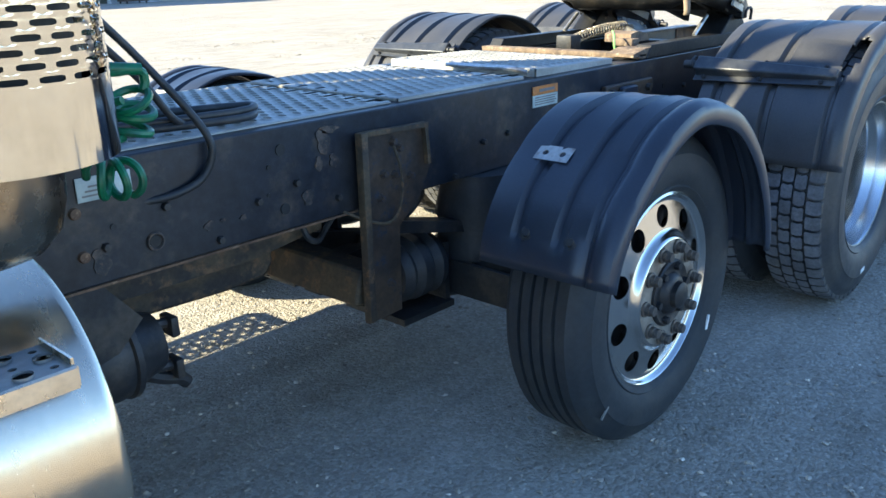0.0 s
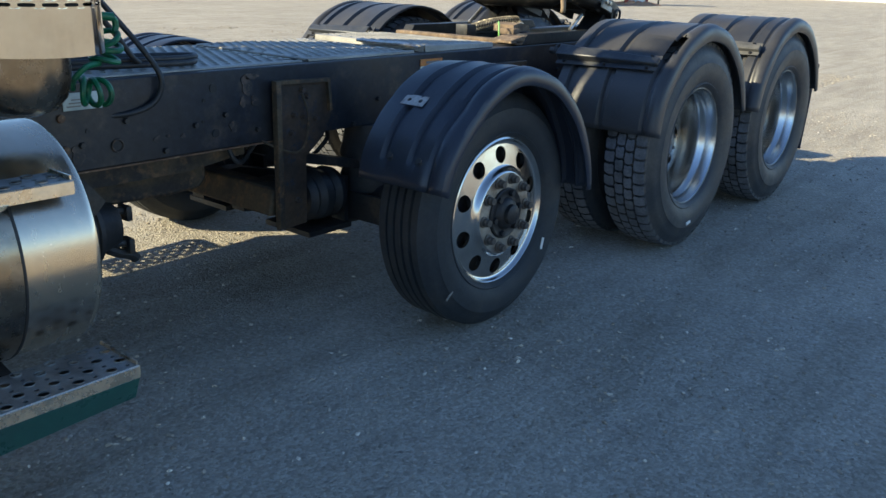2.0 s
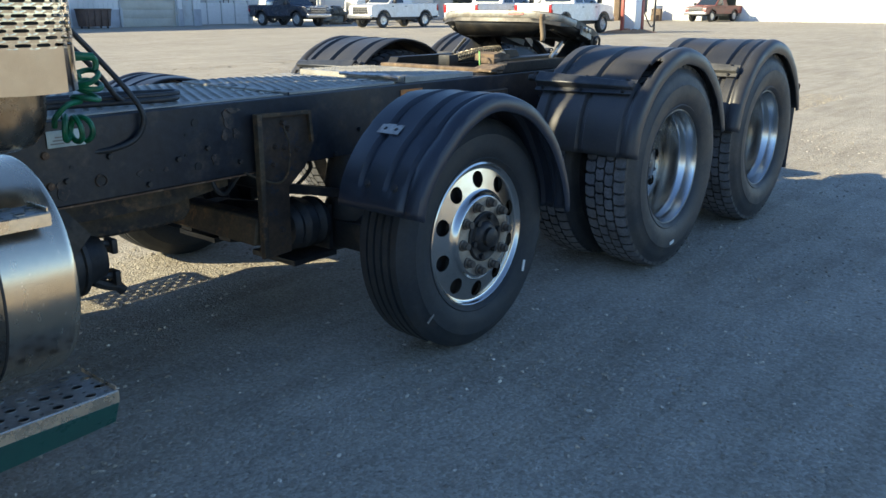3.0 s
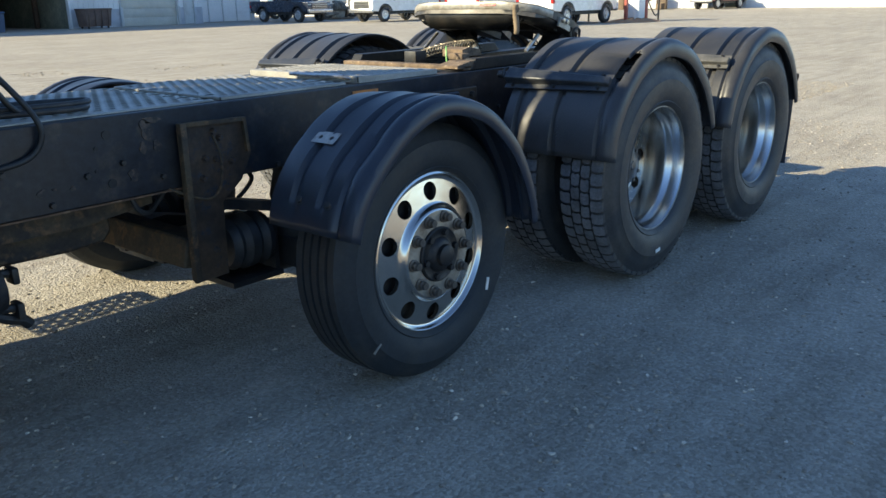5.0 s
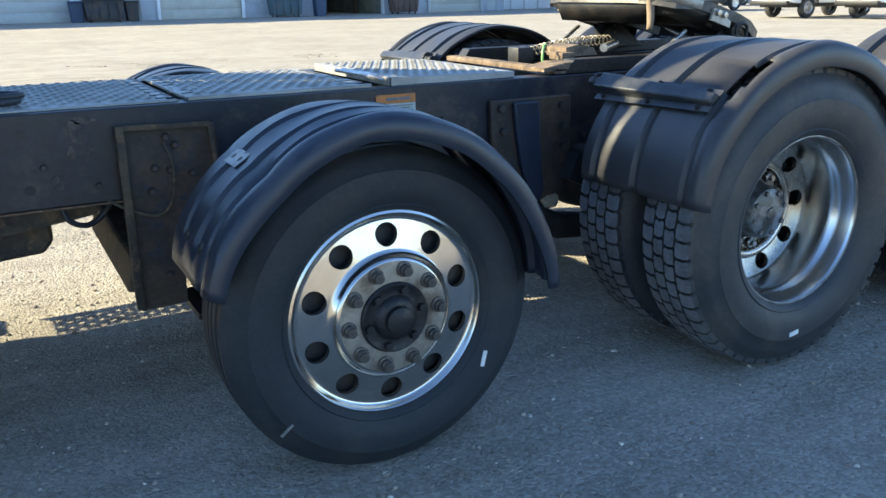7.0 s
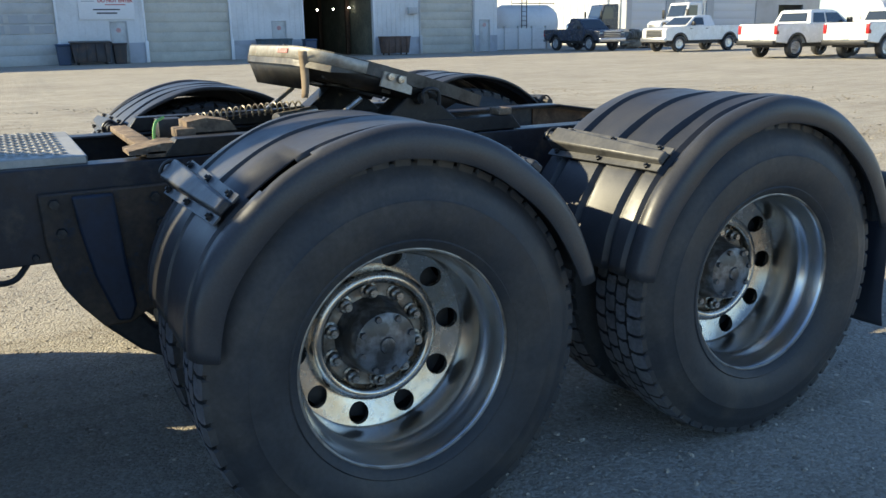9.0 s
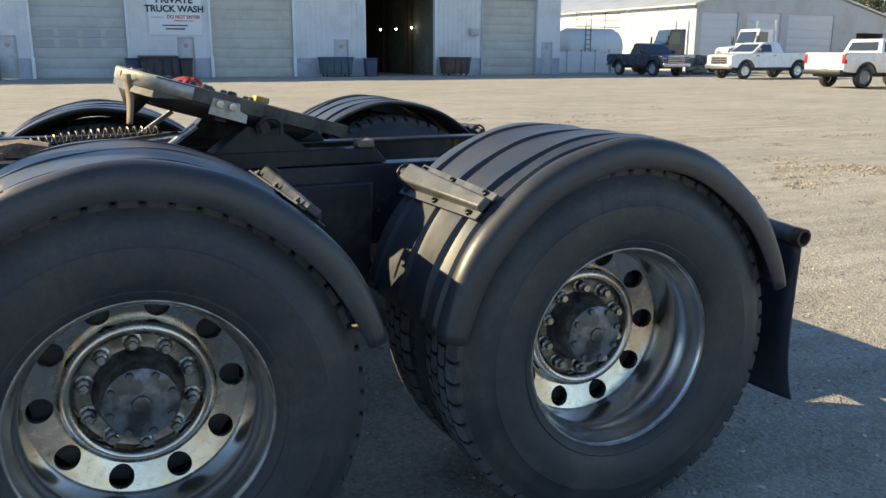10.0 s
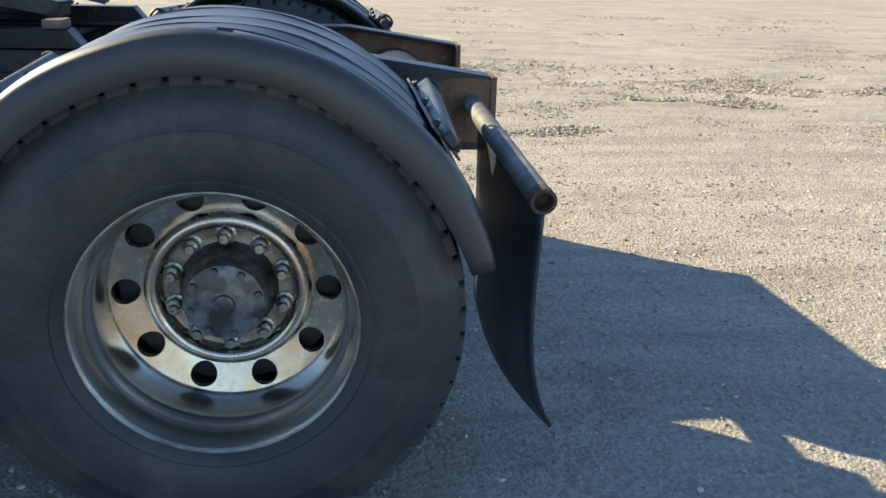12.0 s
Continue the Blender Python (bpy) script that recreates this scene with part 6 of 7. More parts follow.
rollup(*OPEN[1], ROLLUP, "grey ribbed roll-up door with hazy panes", True)
rollup(*OPEN[2], ROLLUP_TAN, "tan roll-up door", False)
rollup(*OPEN[4], ROLLUP_TAN, "tan grey roll-up door", False)
# open bay
a, b, top_ = OPEN[3]
bm = B()
box(bm, a - 0.3, a - 0.1, WALL_Y + 0.26, 62, 0, 5.4)
box(bm, b + 0.1, b + 0.3, WALL_Y + 0.26, 62, 0, 5.4)
box(bm, a - 0.1, b + 0.1, 61.8, 62, 0, 5.4)
box(bm, a - 0.3, b + 0.3, WALL_Y + 0.26, 62, 5.4, 5.6)
bay = part("bay_lining", bm, DIM_WALL, wash, "stained inside of the open wash bay, dimness in its colour")
bm = B()
box(bm, -0.125, 0.125, -0.12, 0.12, 0, 4.6, 0.02)
repeat("gantry_post", bm, RUST, bay, [Matrix.Translation((x, y, 0)) for y in (49, 54, 59) for x in (a + 0.125, b - 0.125)], "rusty wash gantry post")
bm = B()
box(bm, -0.2, 0.2, -0.25, 0.25, 0, 1.9, 0.05)
repeat("wash_machine", bm, RUST, bay, [Matrix.Translation((a + 1.55, 60.7, 0)), Matrix.Translation((a + 2.6, 60.7, 0))], "rusty wash machine at the back of the bay")
for k, (x, z) in enumerate(((16.15, 2.71), (17.18, 2.76), (18.24, 2.85))):
    bm = B()
    lathe(bm, [(0, -0.04), (0.04, -0.03), (0.05, 0.03), (0, 0.04)], Matrix.Translation((x, 48.5, z)), 16)
    part("bay_lamp", bm, LAMP_GLOW, bay, "small lit lamp")
bm = B()
for q in (a - 0.10, b):
    box(bm, q, q + 0.10, WALL_Y - 0.05, WALL_Y + 0.02, 0, top_ + 0.1, 0.01)
box(bm, a - 0.10, b + 0.10, WALL_Y - 0.05, WALL_Y + 0.02, top_, top_ + 0.1, 0.01)
part("bay_trim", bm, SIGN_WHITE, wash)
for x0, x1, top_ in DOORS:
    bm = B()
    box(bm, x0 + 0.05, x1 - 0.05, WALL_Y + 0.04, WALL_Y + 0.10, 0.02, top_ - 0.05, 0.01)
    d = part("steel_door", bm, DOOR_GREY, wash, "grey steel door with a red notice")
    bm = B()
    box(bm, x0, x0 + 0.05, WALL_Y - 0.03, WALL_Y + 0.12, 0, top_)
    box(bm, x1 - 0.05, x1, WALL_Y - 0.03, WALL_Y + 0.12, 0, top_)
    box(bm, x0 + 0.05, x1 - 0.05, WALL_Y - 0.03, WALL_Y + 0.12, top_ - 0.05, top_)
    part("door_frame", bm, WALL_GREY, d)
    bm = B()
    lathe(bm, [(0, -0.008), (0.13, -0.006), (0.13, 0.004)], Matrix.Translation(((x0 + x1) / 2, WALL_Y + 0.035, 1.66)), 8)
    part("notice", bm, NOTICE, d, "faded red octagon notice")
    bm = B()
    rod(bm, (x1 - 0.14, WALL_Y + 0.04, 1.0), (x1 - 0.14, WALL_Y - 0.04, 1.0), 0.03, 10)
    part("door_handle", bm, GRILLE, d)
# sign
sign = thing("wall_sign", 3.6, WALL_Y - 0.03, 3.2, "white wall sign for the private truck wash, black and red lettering", "sign")
bm = B()
box(bm, 2.28, 4.95, WALL_Y - 0.07, WALL_Y - 0.024, 2.20, 4.42, 0.004)
part("sign_panel", bm, SIGN_WHITE, sign)
writing("PRIVATE", 3.62, WALL_Y - 0.075, 3.83, 0.50, INK, sign)
writing("TRUCK WASH", 3.62, WALL_Y - 0.075, 3.38, 0.46, INK, sign)
writing("DO NOT ENTER", 4.05, WALL_Y - 0.075, 3.05, 0.23, RED_INK, sign)
bars(sign, 3.55, 4.55, 2.95, 0.04, 1, 0.05, RED_INK, WALL_Y - 0.072)
bars(sign, 2.95, 4.25, 2.72, 0.06, 1, 0.1, INK, WALL_Y - 0.072)
bars(sign, 3.12, 4.1, 2.55, 0.07, 1, 0.1, INK, WALL_Y - 0.072)
bars(sign, 2.42, 3.05, 3.12, 0.05, 1, 0.1, WALL_GREY, WALL_Y - 0.072)
# wall fittings
for x, z in ((20.1, 4.55), (11.5, 4.7), (3.1, 4.75)):
    bm = B()
    prism(bm, [(WALL_Y - 0.24, z - 0.04), (WALL_Y - 0.002, z - 0.10), (WALL_Y - 0.002, z + 0.10), (WALL_Y - 0.20, z + 0.08)], "x", x - 0.22, x + 0.22)
    solid("wall_lamp", bm, mat("lamp_housing", (0.12, 0.11, 0.10), 0.5, vary=0.1) if x > 20 else bpy.data.materials["lamp_housing"], "unlit dark wall pack lamp", "lamp", "wall lamps")
bm = B()
box(bm, 20.65, 21.2, WALL_Y - 0.30, WALL_Y - 0.002, 2.35, 2.75, 0.03)
solid("wall_box", bm, WALL_GREY, "grey electrical box on the wall", "box")


def dumpster(x, y, w, d, h, material, label_text, lid=True):
    t = thing("dumpster", x, y, 0, label_text, "dumpster", "bins along the wash wall")
    bm = B()
    lo = [(x - w * 0.44, y - d * 0.42), (x + w * 0.44, y - d * 0.42), (x + w * 0.44, y + d * 0.42), (x - w * 0.44, y + d * 0.42)]
    hi = [(x - w * 0.5, y - d * 0.5), (x + w * 0.5, y - d * 0.5), (x + w * 0.5, y + d * 0.5), (x - w * 0.5, y + d * 0.5)]
    v, q = [bm.verts.new((*p, 0.12)) for p in lo], [bm.verts.new((*p, h)) for p in hi]
    bm.faces.new(v[::-1])
    for i in range(4):
        bm.faces.new((v[i], v[(i + 1) % 4], q[(i + 1) % 4], q[i]))
    thicken(part("body", bm, material, t), 0.03)
    bm = B()
    for k in range(4):
        u = x - w * 0.36 + w * 0.24 * k
        box(bm, u - 0.03, u + 0.03, y - d * 0.52, y - d * 0.40, 0.15, h - 0.06, 0.005)
    box(bm, x - w * 0.51, x + w * 0.51, y - d * 0.52, y + d * 0.52, h - 0.07, h, 0.01) if not lid else None
    part("rib", bm, material, t)
    bm = B()
    rod(bm, (-0.03, 0, 0.06), (0.03, 0, 0.06), 0.06, 12)
    box(bm, -0.04, 0.04, -0.04, 0.04, 0.08, 0.16)
    repeat("caster", bm, BLACK_TRIM, t, [Matrix.Translation((x + sx * w * 0.36, y + sy * d * 0.34, 0)) for sx in (-1, 1) for sy in (-1, 1)])
    if lid:
        bm = B()
        prism(bm, [(y - d * 0.52, h), (y + d * 0.52, h + 0.05), (y + d * 0.52, h + 0.11), (y - d * 0.52, h + 0.05)], "x", x - w * 0.52, x + w * 0.52)
        part("lid", bm, BLACK_TRIM, t)
    return t


dumpster(2.55, 44.3, 1.85, 1.1, 1.05, BIN_DARK, "dark steel dumpster with a black lid")
dumpster(12.05, 44.4, 1.75, 1.1, 1.08, BIN_TEAL, "faded teal steel dumpster", False)
dumpster(19.3, 44.2, 1.6, 1.1, 1.08, BIN_BROWN, "rusty brown open bin", False)


def trash_can(x, y, material, label_text):
    t = thing("trash_can", x, y, 0, label_text, "trash can", "cans along the wash wall")
    bm = B()
    prism(bm, [(x - 0.27, 0.0), (x + 0.27, 0.0), (x + 0.33, 0.95), (x - 0.33, 0.95)], "y", y - 0.3, y + 0.3)
    soften(part("body", bm, material, t), 0.03)
    bm = B()
    prism(bm, [(y - 0.36, 0.95), (y + 0.34, 0.95), (y + 0.30, 1.03), (y - 0.30, 1.03)], "x", x - 0.35, x + 0.35)
    part("lid", bm, material, t)


trash_can(1.3, 44.6, BIN_BLUE, "dark blue plastic trash can")
trash_can(3.95, 44.6, BIN_DARK, "black plastic trash can")
trash_can(14.05, 44.3, BIN_BLUE, "blue grey plastic trash can")
trash_can(-5.1, 44.6, BIN_DARK, "black plastic trash can")

# warehouse behind, gable end towards the yard
ware = thing("warehouse", 55, 52, 0, "metal warehouse, gable front greyed for shade, three pale doors", "building")
bm = B()
doors2 = [(43.95, 47.6, 4.5), (48.5, 52.1, 4.52), (52.9, 58.0, 4.45), (60.8, 64.0, 3.05)]
edge = 43.4


def roof_z(x):
    return 5.06 + (x - 43.4) * 0.2544 if x < 52.4 else 7.35 - (x - 52.4) * 0.2536


for x0, x1, tz in doors2 + [(66.2, 66.2, 0)]:
    cuts = [q for q in (52.4,) if edge < q < x0]
    pts = [edge, *cuts, x0]
    if x0 > edge:
        prism(bm, [(edge, 0), (x0, 0), *[(q, roof_z(q)) for q in pts[::-1]]], "y", 52, 52.25)
    if x1 > x0:
        cuts = [q for q in (52.4,) if x0 < q < x1]
        prism(bm, [(x0, tz), (x1, tz), *[(q, roof_z(q)) for q in [x0, *cuts, x1][::-1]]], "y", 52, 52.25)
    edge = x1
box(bm, 65.95, 66.2, 52.25, 95, 0, 3.85)
box(bm, 43.4, 66.2, 95, 95.25, 0, 3.85)
# front wall in grey: its shade is put into the colour
part("wall", bm, WALL_GREY, ware, "metal siding, greyed to hold its shade")
bm = B()
box(bm, 43.4, 43.65, 52.25, 95, 0, 5.06)
y = 52.4
while y < 94:
    box(bm, 43.37, 43.4, y, y + 0.05, 0, 5.06)
    y += 0.5
# side wall in white: the sun on it is put into the colour
part("side_wall", bm, WALL_WHITE, ware, "ribbed side wall, whitened to hold the sun")["kind"] = "stuff"
bm = B()
prism(bm, [(43.0, 4.98), (52.4, 7.38), (66.6, 3.78), (66.6, 3.92), (52.4, 7.54), (43.0, 5.12)], "y", 51.7, 95.4)
part("roof", bm, ROOF, ware, "pale metal roof")
for x0, x1, tz in doors2[:3]:
    bm = B()
    box(bm, x0, x1, 52.10, 52.18, 0, tz)
    d = part("rollup_door", bm, mat("white_door_panel", (0.66, 0.67, 0.67), 0.5, vary=0.04) if x0 < 44 else bpy.data.materials["white_door_panel"], ware, "pale sectional door")
    for k in range(7):
        bm = B()
        box(bm, x0 + 0.03, x1 - 0.03, 52.07, 52.10, tz * k / 7 + 0.02, tz * (k + 1) / 7 - 0.02, 0.012)
        part("panel", bm, bpy.data.materials["white_door_panel"], d)
# dark sheet behind the opening stands in for the shade inside
bm = B()
box(bm, 60.9, 63.9, 54, 54.2, 0, 3.0)
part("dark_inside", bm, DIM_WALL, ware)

# storage tank behind a panel fence
tk = thing("storage_tank", 31.0, 48.0, 0, "large white horizontal storage tank with a ladder and top rail", "tank")
bm = B()
lathe(bm, [(0, -2.45), (0.6, -2.40), (1.05, -2.15), (1.25, -1.75), (1.25, 1.75), (1.05, 2.15), (0.6, 2.40), (0, 2.45)], Matrix.Translation((31.1, 48.2, 1.72)) @ pose(0, 0, 0, 0, 0, -90), 40)
part("vessel", bm, WALL_WHITE, tk)
bm = B()
box(bm, -0.15, 0.15, 47.3, 49.1, 0, 0.75)
repeat("saddle", bm, WALL_GREY, tk, [Matrix.Translation((x, 0, 0)) for x in (29.6, 32.6)])
bm = B()
for x in (29.95, 30.35):
    rod(bm, (x, 46.75, 0.9), (x, 46.75, 3.4), 0.03, 8)
for k in range(8):
    rod(bm, (29.95, 46.75, 1.0 + k * 0.3), (30.35, 46.75, 1.0 + k * 0.3), 0.02, 6)
part("ladder", bm, BLACK_TRIM, tk)
bm = B()
for z in (3.05, 3.5, 3.95):
    rod(bm, (29.7, 47.6, z), (33.2, 47.6, z), 0.03 if z < 3.2 else 0.02, 6)
for x in (29.7, 30.9, 32.0, 33.2):
    rod(bm, (x, 47.6, 2.9), (x, 47.6, 3.95 if x < 33 else 3.1), 0.02, 6)
part("top_rail", bm, BLACK_TRIM, tk)
fence = thing("panel_fence", 29, 46.2, 0, "pale corrugated metal panel fence", "fence")
for k in range(4):
    bm = B()
    x0 = 27.2 + k * 1.1
    box(bm, x0, x0 + 1.08, 46.3, 46.34, 0.05, 1.42)
    sheet = part("panel", bm, WALL_WHITE, fence)
    bm = B()
    box(bm, x0, x0 + 1.08, 46.27, 46.30, 0.18, 0.24)
    repeat("rib", bm, WALL_WHITE, sheet, [Matrix.Translation((0, 0, j * 0.26)) for j in range(5)])
for k in range(5):
    bm = B()
    box(bm, 27.15 + k * 1.1, 27.21 + k * 1.1, 46.25, 46.4, 0, 1.55)
    part("post", bm, WALL_GREY, fence)


# vehicles: local x to the front, y to the left, on wheels at z = 0
def road_wheel(parent, x, y, r, w, m, tyre_m=RUBBER, rim_m=GRILLE):
    out = -1 if y < 0 else 1
    q = m @ Matrix.Translation((x, y, r)) @ pose(0, 0, 0, 0, 0, 180 if out > 0 else 0)
    bm = B()
    lathe(bm, [(r * 0.60, 0.0), (r * 0.72, -w * 0.52), (r * 0.92, -w * 0.48), (r, -w * 0.3), (r, w * 0.3), (r * 0.92, w * 0.48), (r * 0.6, w * 0.48)], q, 28, True)
    t = part("wheel", bm, tyre_m, parent)
    bm = B()
    lathe(bm, [(r * 0.64, -w * 0.40), (r * 0.60, -w * 0.44), (r * 0.55, -w * 0.30), (r * 0.30, -w * 0.26), (r * 0.22, -w * 0.40), (0, -w * 0.42)], q, 24)
    part("rim", bm, rim_m, t)
    bm = B()
    for k in range(6):
        a = 2 * math.pi * k / 6
        box(bm, -r * 0.05, r * 0.05, -w * 0.36, -w * 0.28, r * 0.22, r * 0.58, 0.0, q @ pose(0, 0, 0, 0, math.degrees(a), 0))
    part("spoke", bm, rim_m, t)


def pickup(name, x, y, heading, paint, label_text, length=5.9, crew=True, belt=1.38):
    m = pose(x, y, 0, 0, 0, heading)
    t = thing(name, x, y, 0, label_text, "pickup truck")
    hl, hw = length / 2, 0.99
    front_axle, rear_axle, r = hl - 0.98, -hl + 1.22, 0.43

    def body_side(pts):
        bm = B()
        v0 = [bm.verts.new(m @ Vector((px_, hw * wd, pz))) for px_, pz, wd in pts]
        v1 = [bm.verts.new(m @ Vector((px_, -hw * wd, pz))) for px_, pz, wd in pts]
        bm.faces.new(v0[::-1]), bm.faces.new(v1)
        for i in range(len(pts)):
            j = (i + 1) % len(pts)
            bm.faces.new((v0[i], v0[j], v1[j], v1[i]))
        return bm
    arch = []
    for ax in (front_axle, rear_axle):
        arch.append([(ax + 0.54 * math.cos(a), max(0.60, r + 0.54 * math.sin(a)), 1.0) for a in (math.pi * k / 8 for k in range(9))])
    cab_back = rear_axle + 0.78 if crew else rear_axle + 1.1
    lower = [(hl - 0.10, 0.62, 0.96), (hl, 0.70, 0.95), (hl + 0.02, belt - 0.28, 0.95), (hl - 0.05, belt - 0.13, 0.95), (hl - 0.5, belt - 0.07, 0.97), (front_axle - 0.55, belt, 0.99), (-hl + 0.04, belt, 0.985), (-hl, belt - 0.03, 0.98), (-hl + 0.015, belt - 0.10, 1.0), (-hl, 0.74, 0.98), (-hl + 0.06, 0.66, 0.98)]
    lower += arch[1][::-1] + arch[0][::-1]
    soften(part("body", body_side(lower), paint, t), 0.045, 3)
    bm = B()
    lo = [(front_axle - 0.42, belt - 0.02, 0.95), (front_axle - 1.12, 1.84, 0.80), (front_axle - 1.38, 1.91, 0.77), (front_axle - 1.9, 1.935, 0.76), (cab_back + 0.34, 1.93, 0.76), (cab_back + 0.20, 1.89, 0.77), (cab_back, belt - 0.02, 0.95)]
    soften(part("cab", body_side([(p, z, w_) for p, z, w_ in lo]), paint, t), 0.04, 3)
    # glass
    def pane(pts):
        bm = B()
        v = [bm.verts.new(m @ Vector(p)) for p in pts]
        bm.faces.new(v)
        return bm
    fa = front_axle
    out = 0.012
    part("windshield", pane([(fa - 0.49 + out, -0.82, belt + 0.04), (fa - 0.49 + out, 0.82, belt + 0.04), (fa - 1.10 + out, 0.70, 1.82), (fa - 1.10 + out, -0.70, 1.82)]), CAR_GLASS, t)
    part("rear_window", pane([(cab_back + 0.035 - out, -0.72, belt + 0.07), (cab_back + 0.035 - out, 0.72, belt + 0.07), (cab_back + 0.17 - out, 0.64, 1.80), (cab_back + 0.17 - out, -0.64, 1.80)]), CAR_GLASS, t)
    split = (fa - 1.1 + cab_back + 0.2) / 2 - 0.05
    for sy in (-1, 1):
        wl, wh_ = sy * (hw * 0.935 + 0.012), sy * (hw * 0.81 + 0.012)
        part("side_window", pane([(fa - 0.72, wl, belt + 0.03), (fa - 1.16, wh_, 1.80), (split + 0.05, wh_, 1.80), (split + 0.05, wl, belt + 0.03)]), CAR_GLASS, t)
        if crew:
            part("side_window", pane([(split - 0.05, wl, belt + 0.03), (split - 0.05, wh_, 1.80), (cab_back + 0.30, wh_, 1.80), (cab_back + 0.16, wl, belt + 0.03)]), CAR_GLASS, t)
        bm = B()
        box(bm, fa - 0.86, fa - 0.70, sy * (hw + 0.16) - 0.10, sy * (hw + 0.16) + 0.10, belt, belt + 0.22, 0.03, m)
        part("mirror", bm, BLACK_TRIM, t)
        bm = B()
        box(bm, -hl - 0.015, -hl + 0.14, sy * 0.925 - 0.075, sy * 0.925 + 0.075, belt - 0.42, belt - 0.05, 0.02, m)
        part("tail_light", bm, RED, t)
        bm = B()
        box(bm, hl - 0.08, hl + 0.012, sy * 0.80 - 0.13, sy * 0.80 + 0.13, belt - 0.42, belt - 0.20, 0.02, m)
        part("headlight", bm, LABEL_WHITE, t)
        for bx in (split - 0.1, fa - 0.75):
            bm = B()
            box(bm, bx - 0.09, bx + 0.05, sy * (hw + 0.004) - 0.012, sy * (hw + 0.004) + 0.012, belt - 0.18, belt - 0.14, 0.005, m)
            part("door_handle", bm, BLACK_TRIM, t)
    bm = B()
    box(bm, -hl + 0.06, cab_back - 0.05, -0.80, 0.80, belt - 0.004, belt + 0.010, 0.0, m)
    part("bed_opening", bm, BLACK_TRIM, t)
    bm = B()
    box(bm, -hl - 0.14, -hl + 0.05, -0.95, 0.95, 0.54, 0.72, 0.04, m)
    part("rear_bumper", bm, BLACK_TRIM if crew else GRILLE, t)
    bm = B()
    box(bm, hl - 0.06, hl + 0.14, -0.96, 0.96, 0.54, 0.76, 0.04, m)
    part("front_bumper", bm, GRILLE, t)
    bm = B()
    box(bm, hl - 0.05, hl + 0.02, -0.62, 0.62, 0.76, belt - 0.20, 0.02, m)
    gr = part("grille", bm, BLACK_TRIM, t)
    bm = B()
    for k in range(4):
        box(bm, hl + 0.015, hl + 0.035, -0.60, 0.60, 0.80 + 0.10 * k, 0.83 + 0.10 * k, 0, m)
    part("grille_bar", bm, GRILLE, gr)
    bm = B()
    box(bm, -hl - 0.012, -hl + 0.0, -0.17, 0.17, 0.74, 0.84, 0, m)
    part("number_plate", bm, LABEL_WHITE, t)
    bm = B()
    box(bm, -hl + 0.3, hl - 0.3, -0.78, 0.78, 0.44, 0.66, 0.0, m)
    part("underbody", bm, BLACK_TRIM, t)
    for ax in (front_axle, rear_axle):
        for sy in (-1, 1):
            road_wheel(t, ax, sy * 0.84, r, 0.27, m)
            bm = B()
            ring = [[bm.verts.new(m @ Vector((ax + q * math.cos(a), sy * (hw + e), max(0.60, r + q * math.sin(a))))) for q, e in ((0.52, 0.0), (0.52, 0.014), (0.60, 0.014), (0.60, -0.01))] for a in (math.pi * k / 12 for k in range(13))]
            for a, b in zip(ring, ring[1:]):
                for i in range(3):
                    bm.faces.new((a[i], a[i + 1], b[i + 1], b[i]))
            part("wheel_arch", bm, BLACK_TRIM, t)
    return t


pickup("pickup_truck", 28.85, 23.15, 0, CAR_WHITE, "white crew cab pickup, tailgate towards the truck, parked on gravel")
pickup("pickup_truck", 29.95, 19.95, 0, CAR_WHITE, "white crew cab pickup parked beside another white pickup", 5.7)
pickup("pickup_truck", 33.2, 34.1, 180, CAR_WHITE, "white single cab work pickup parked by the warehouse", 5.9, False)
pickup("pickup_truck", 30.7, 41.0, -90, CAR_DARK, "dark blue older pickup with a chrome grille", 5.6, False, 1.28)
pickup("pickup_truck", 63.5, 26.5, 172, CAR_RED, "faded red pickup parked far across the yard", 5.6, False, 1.26)


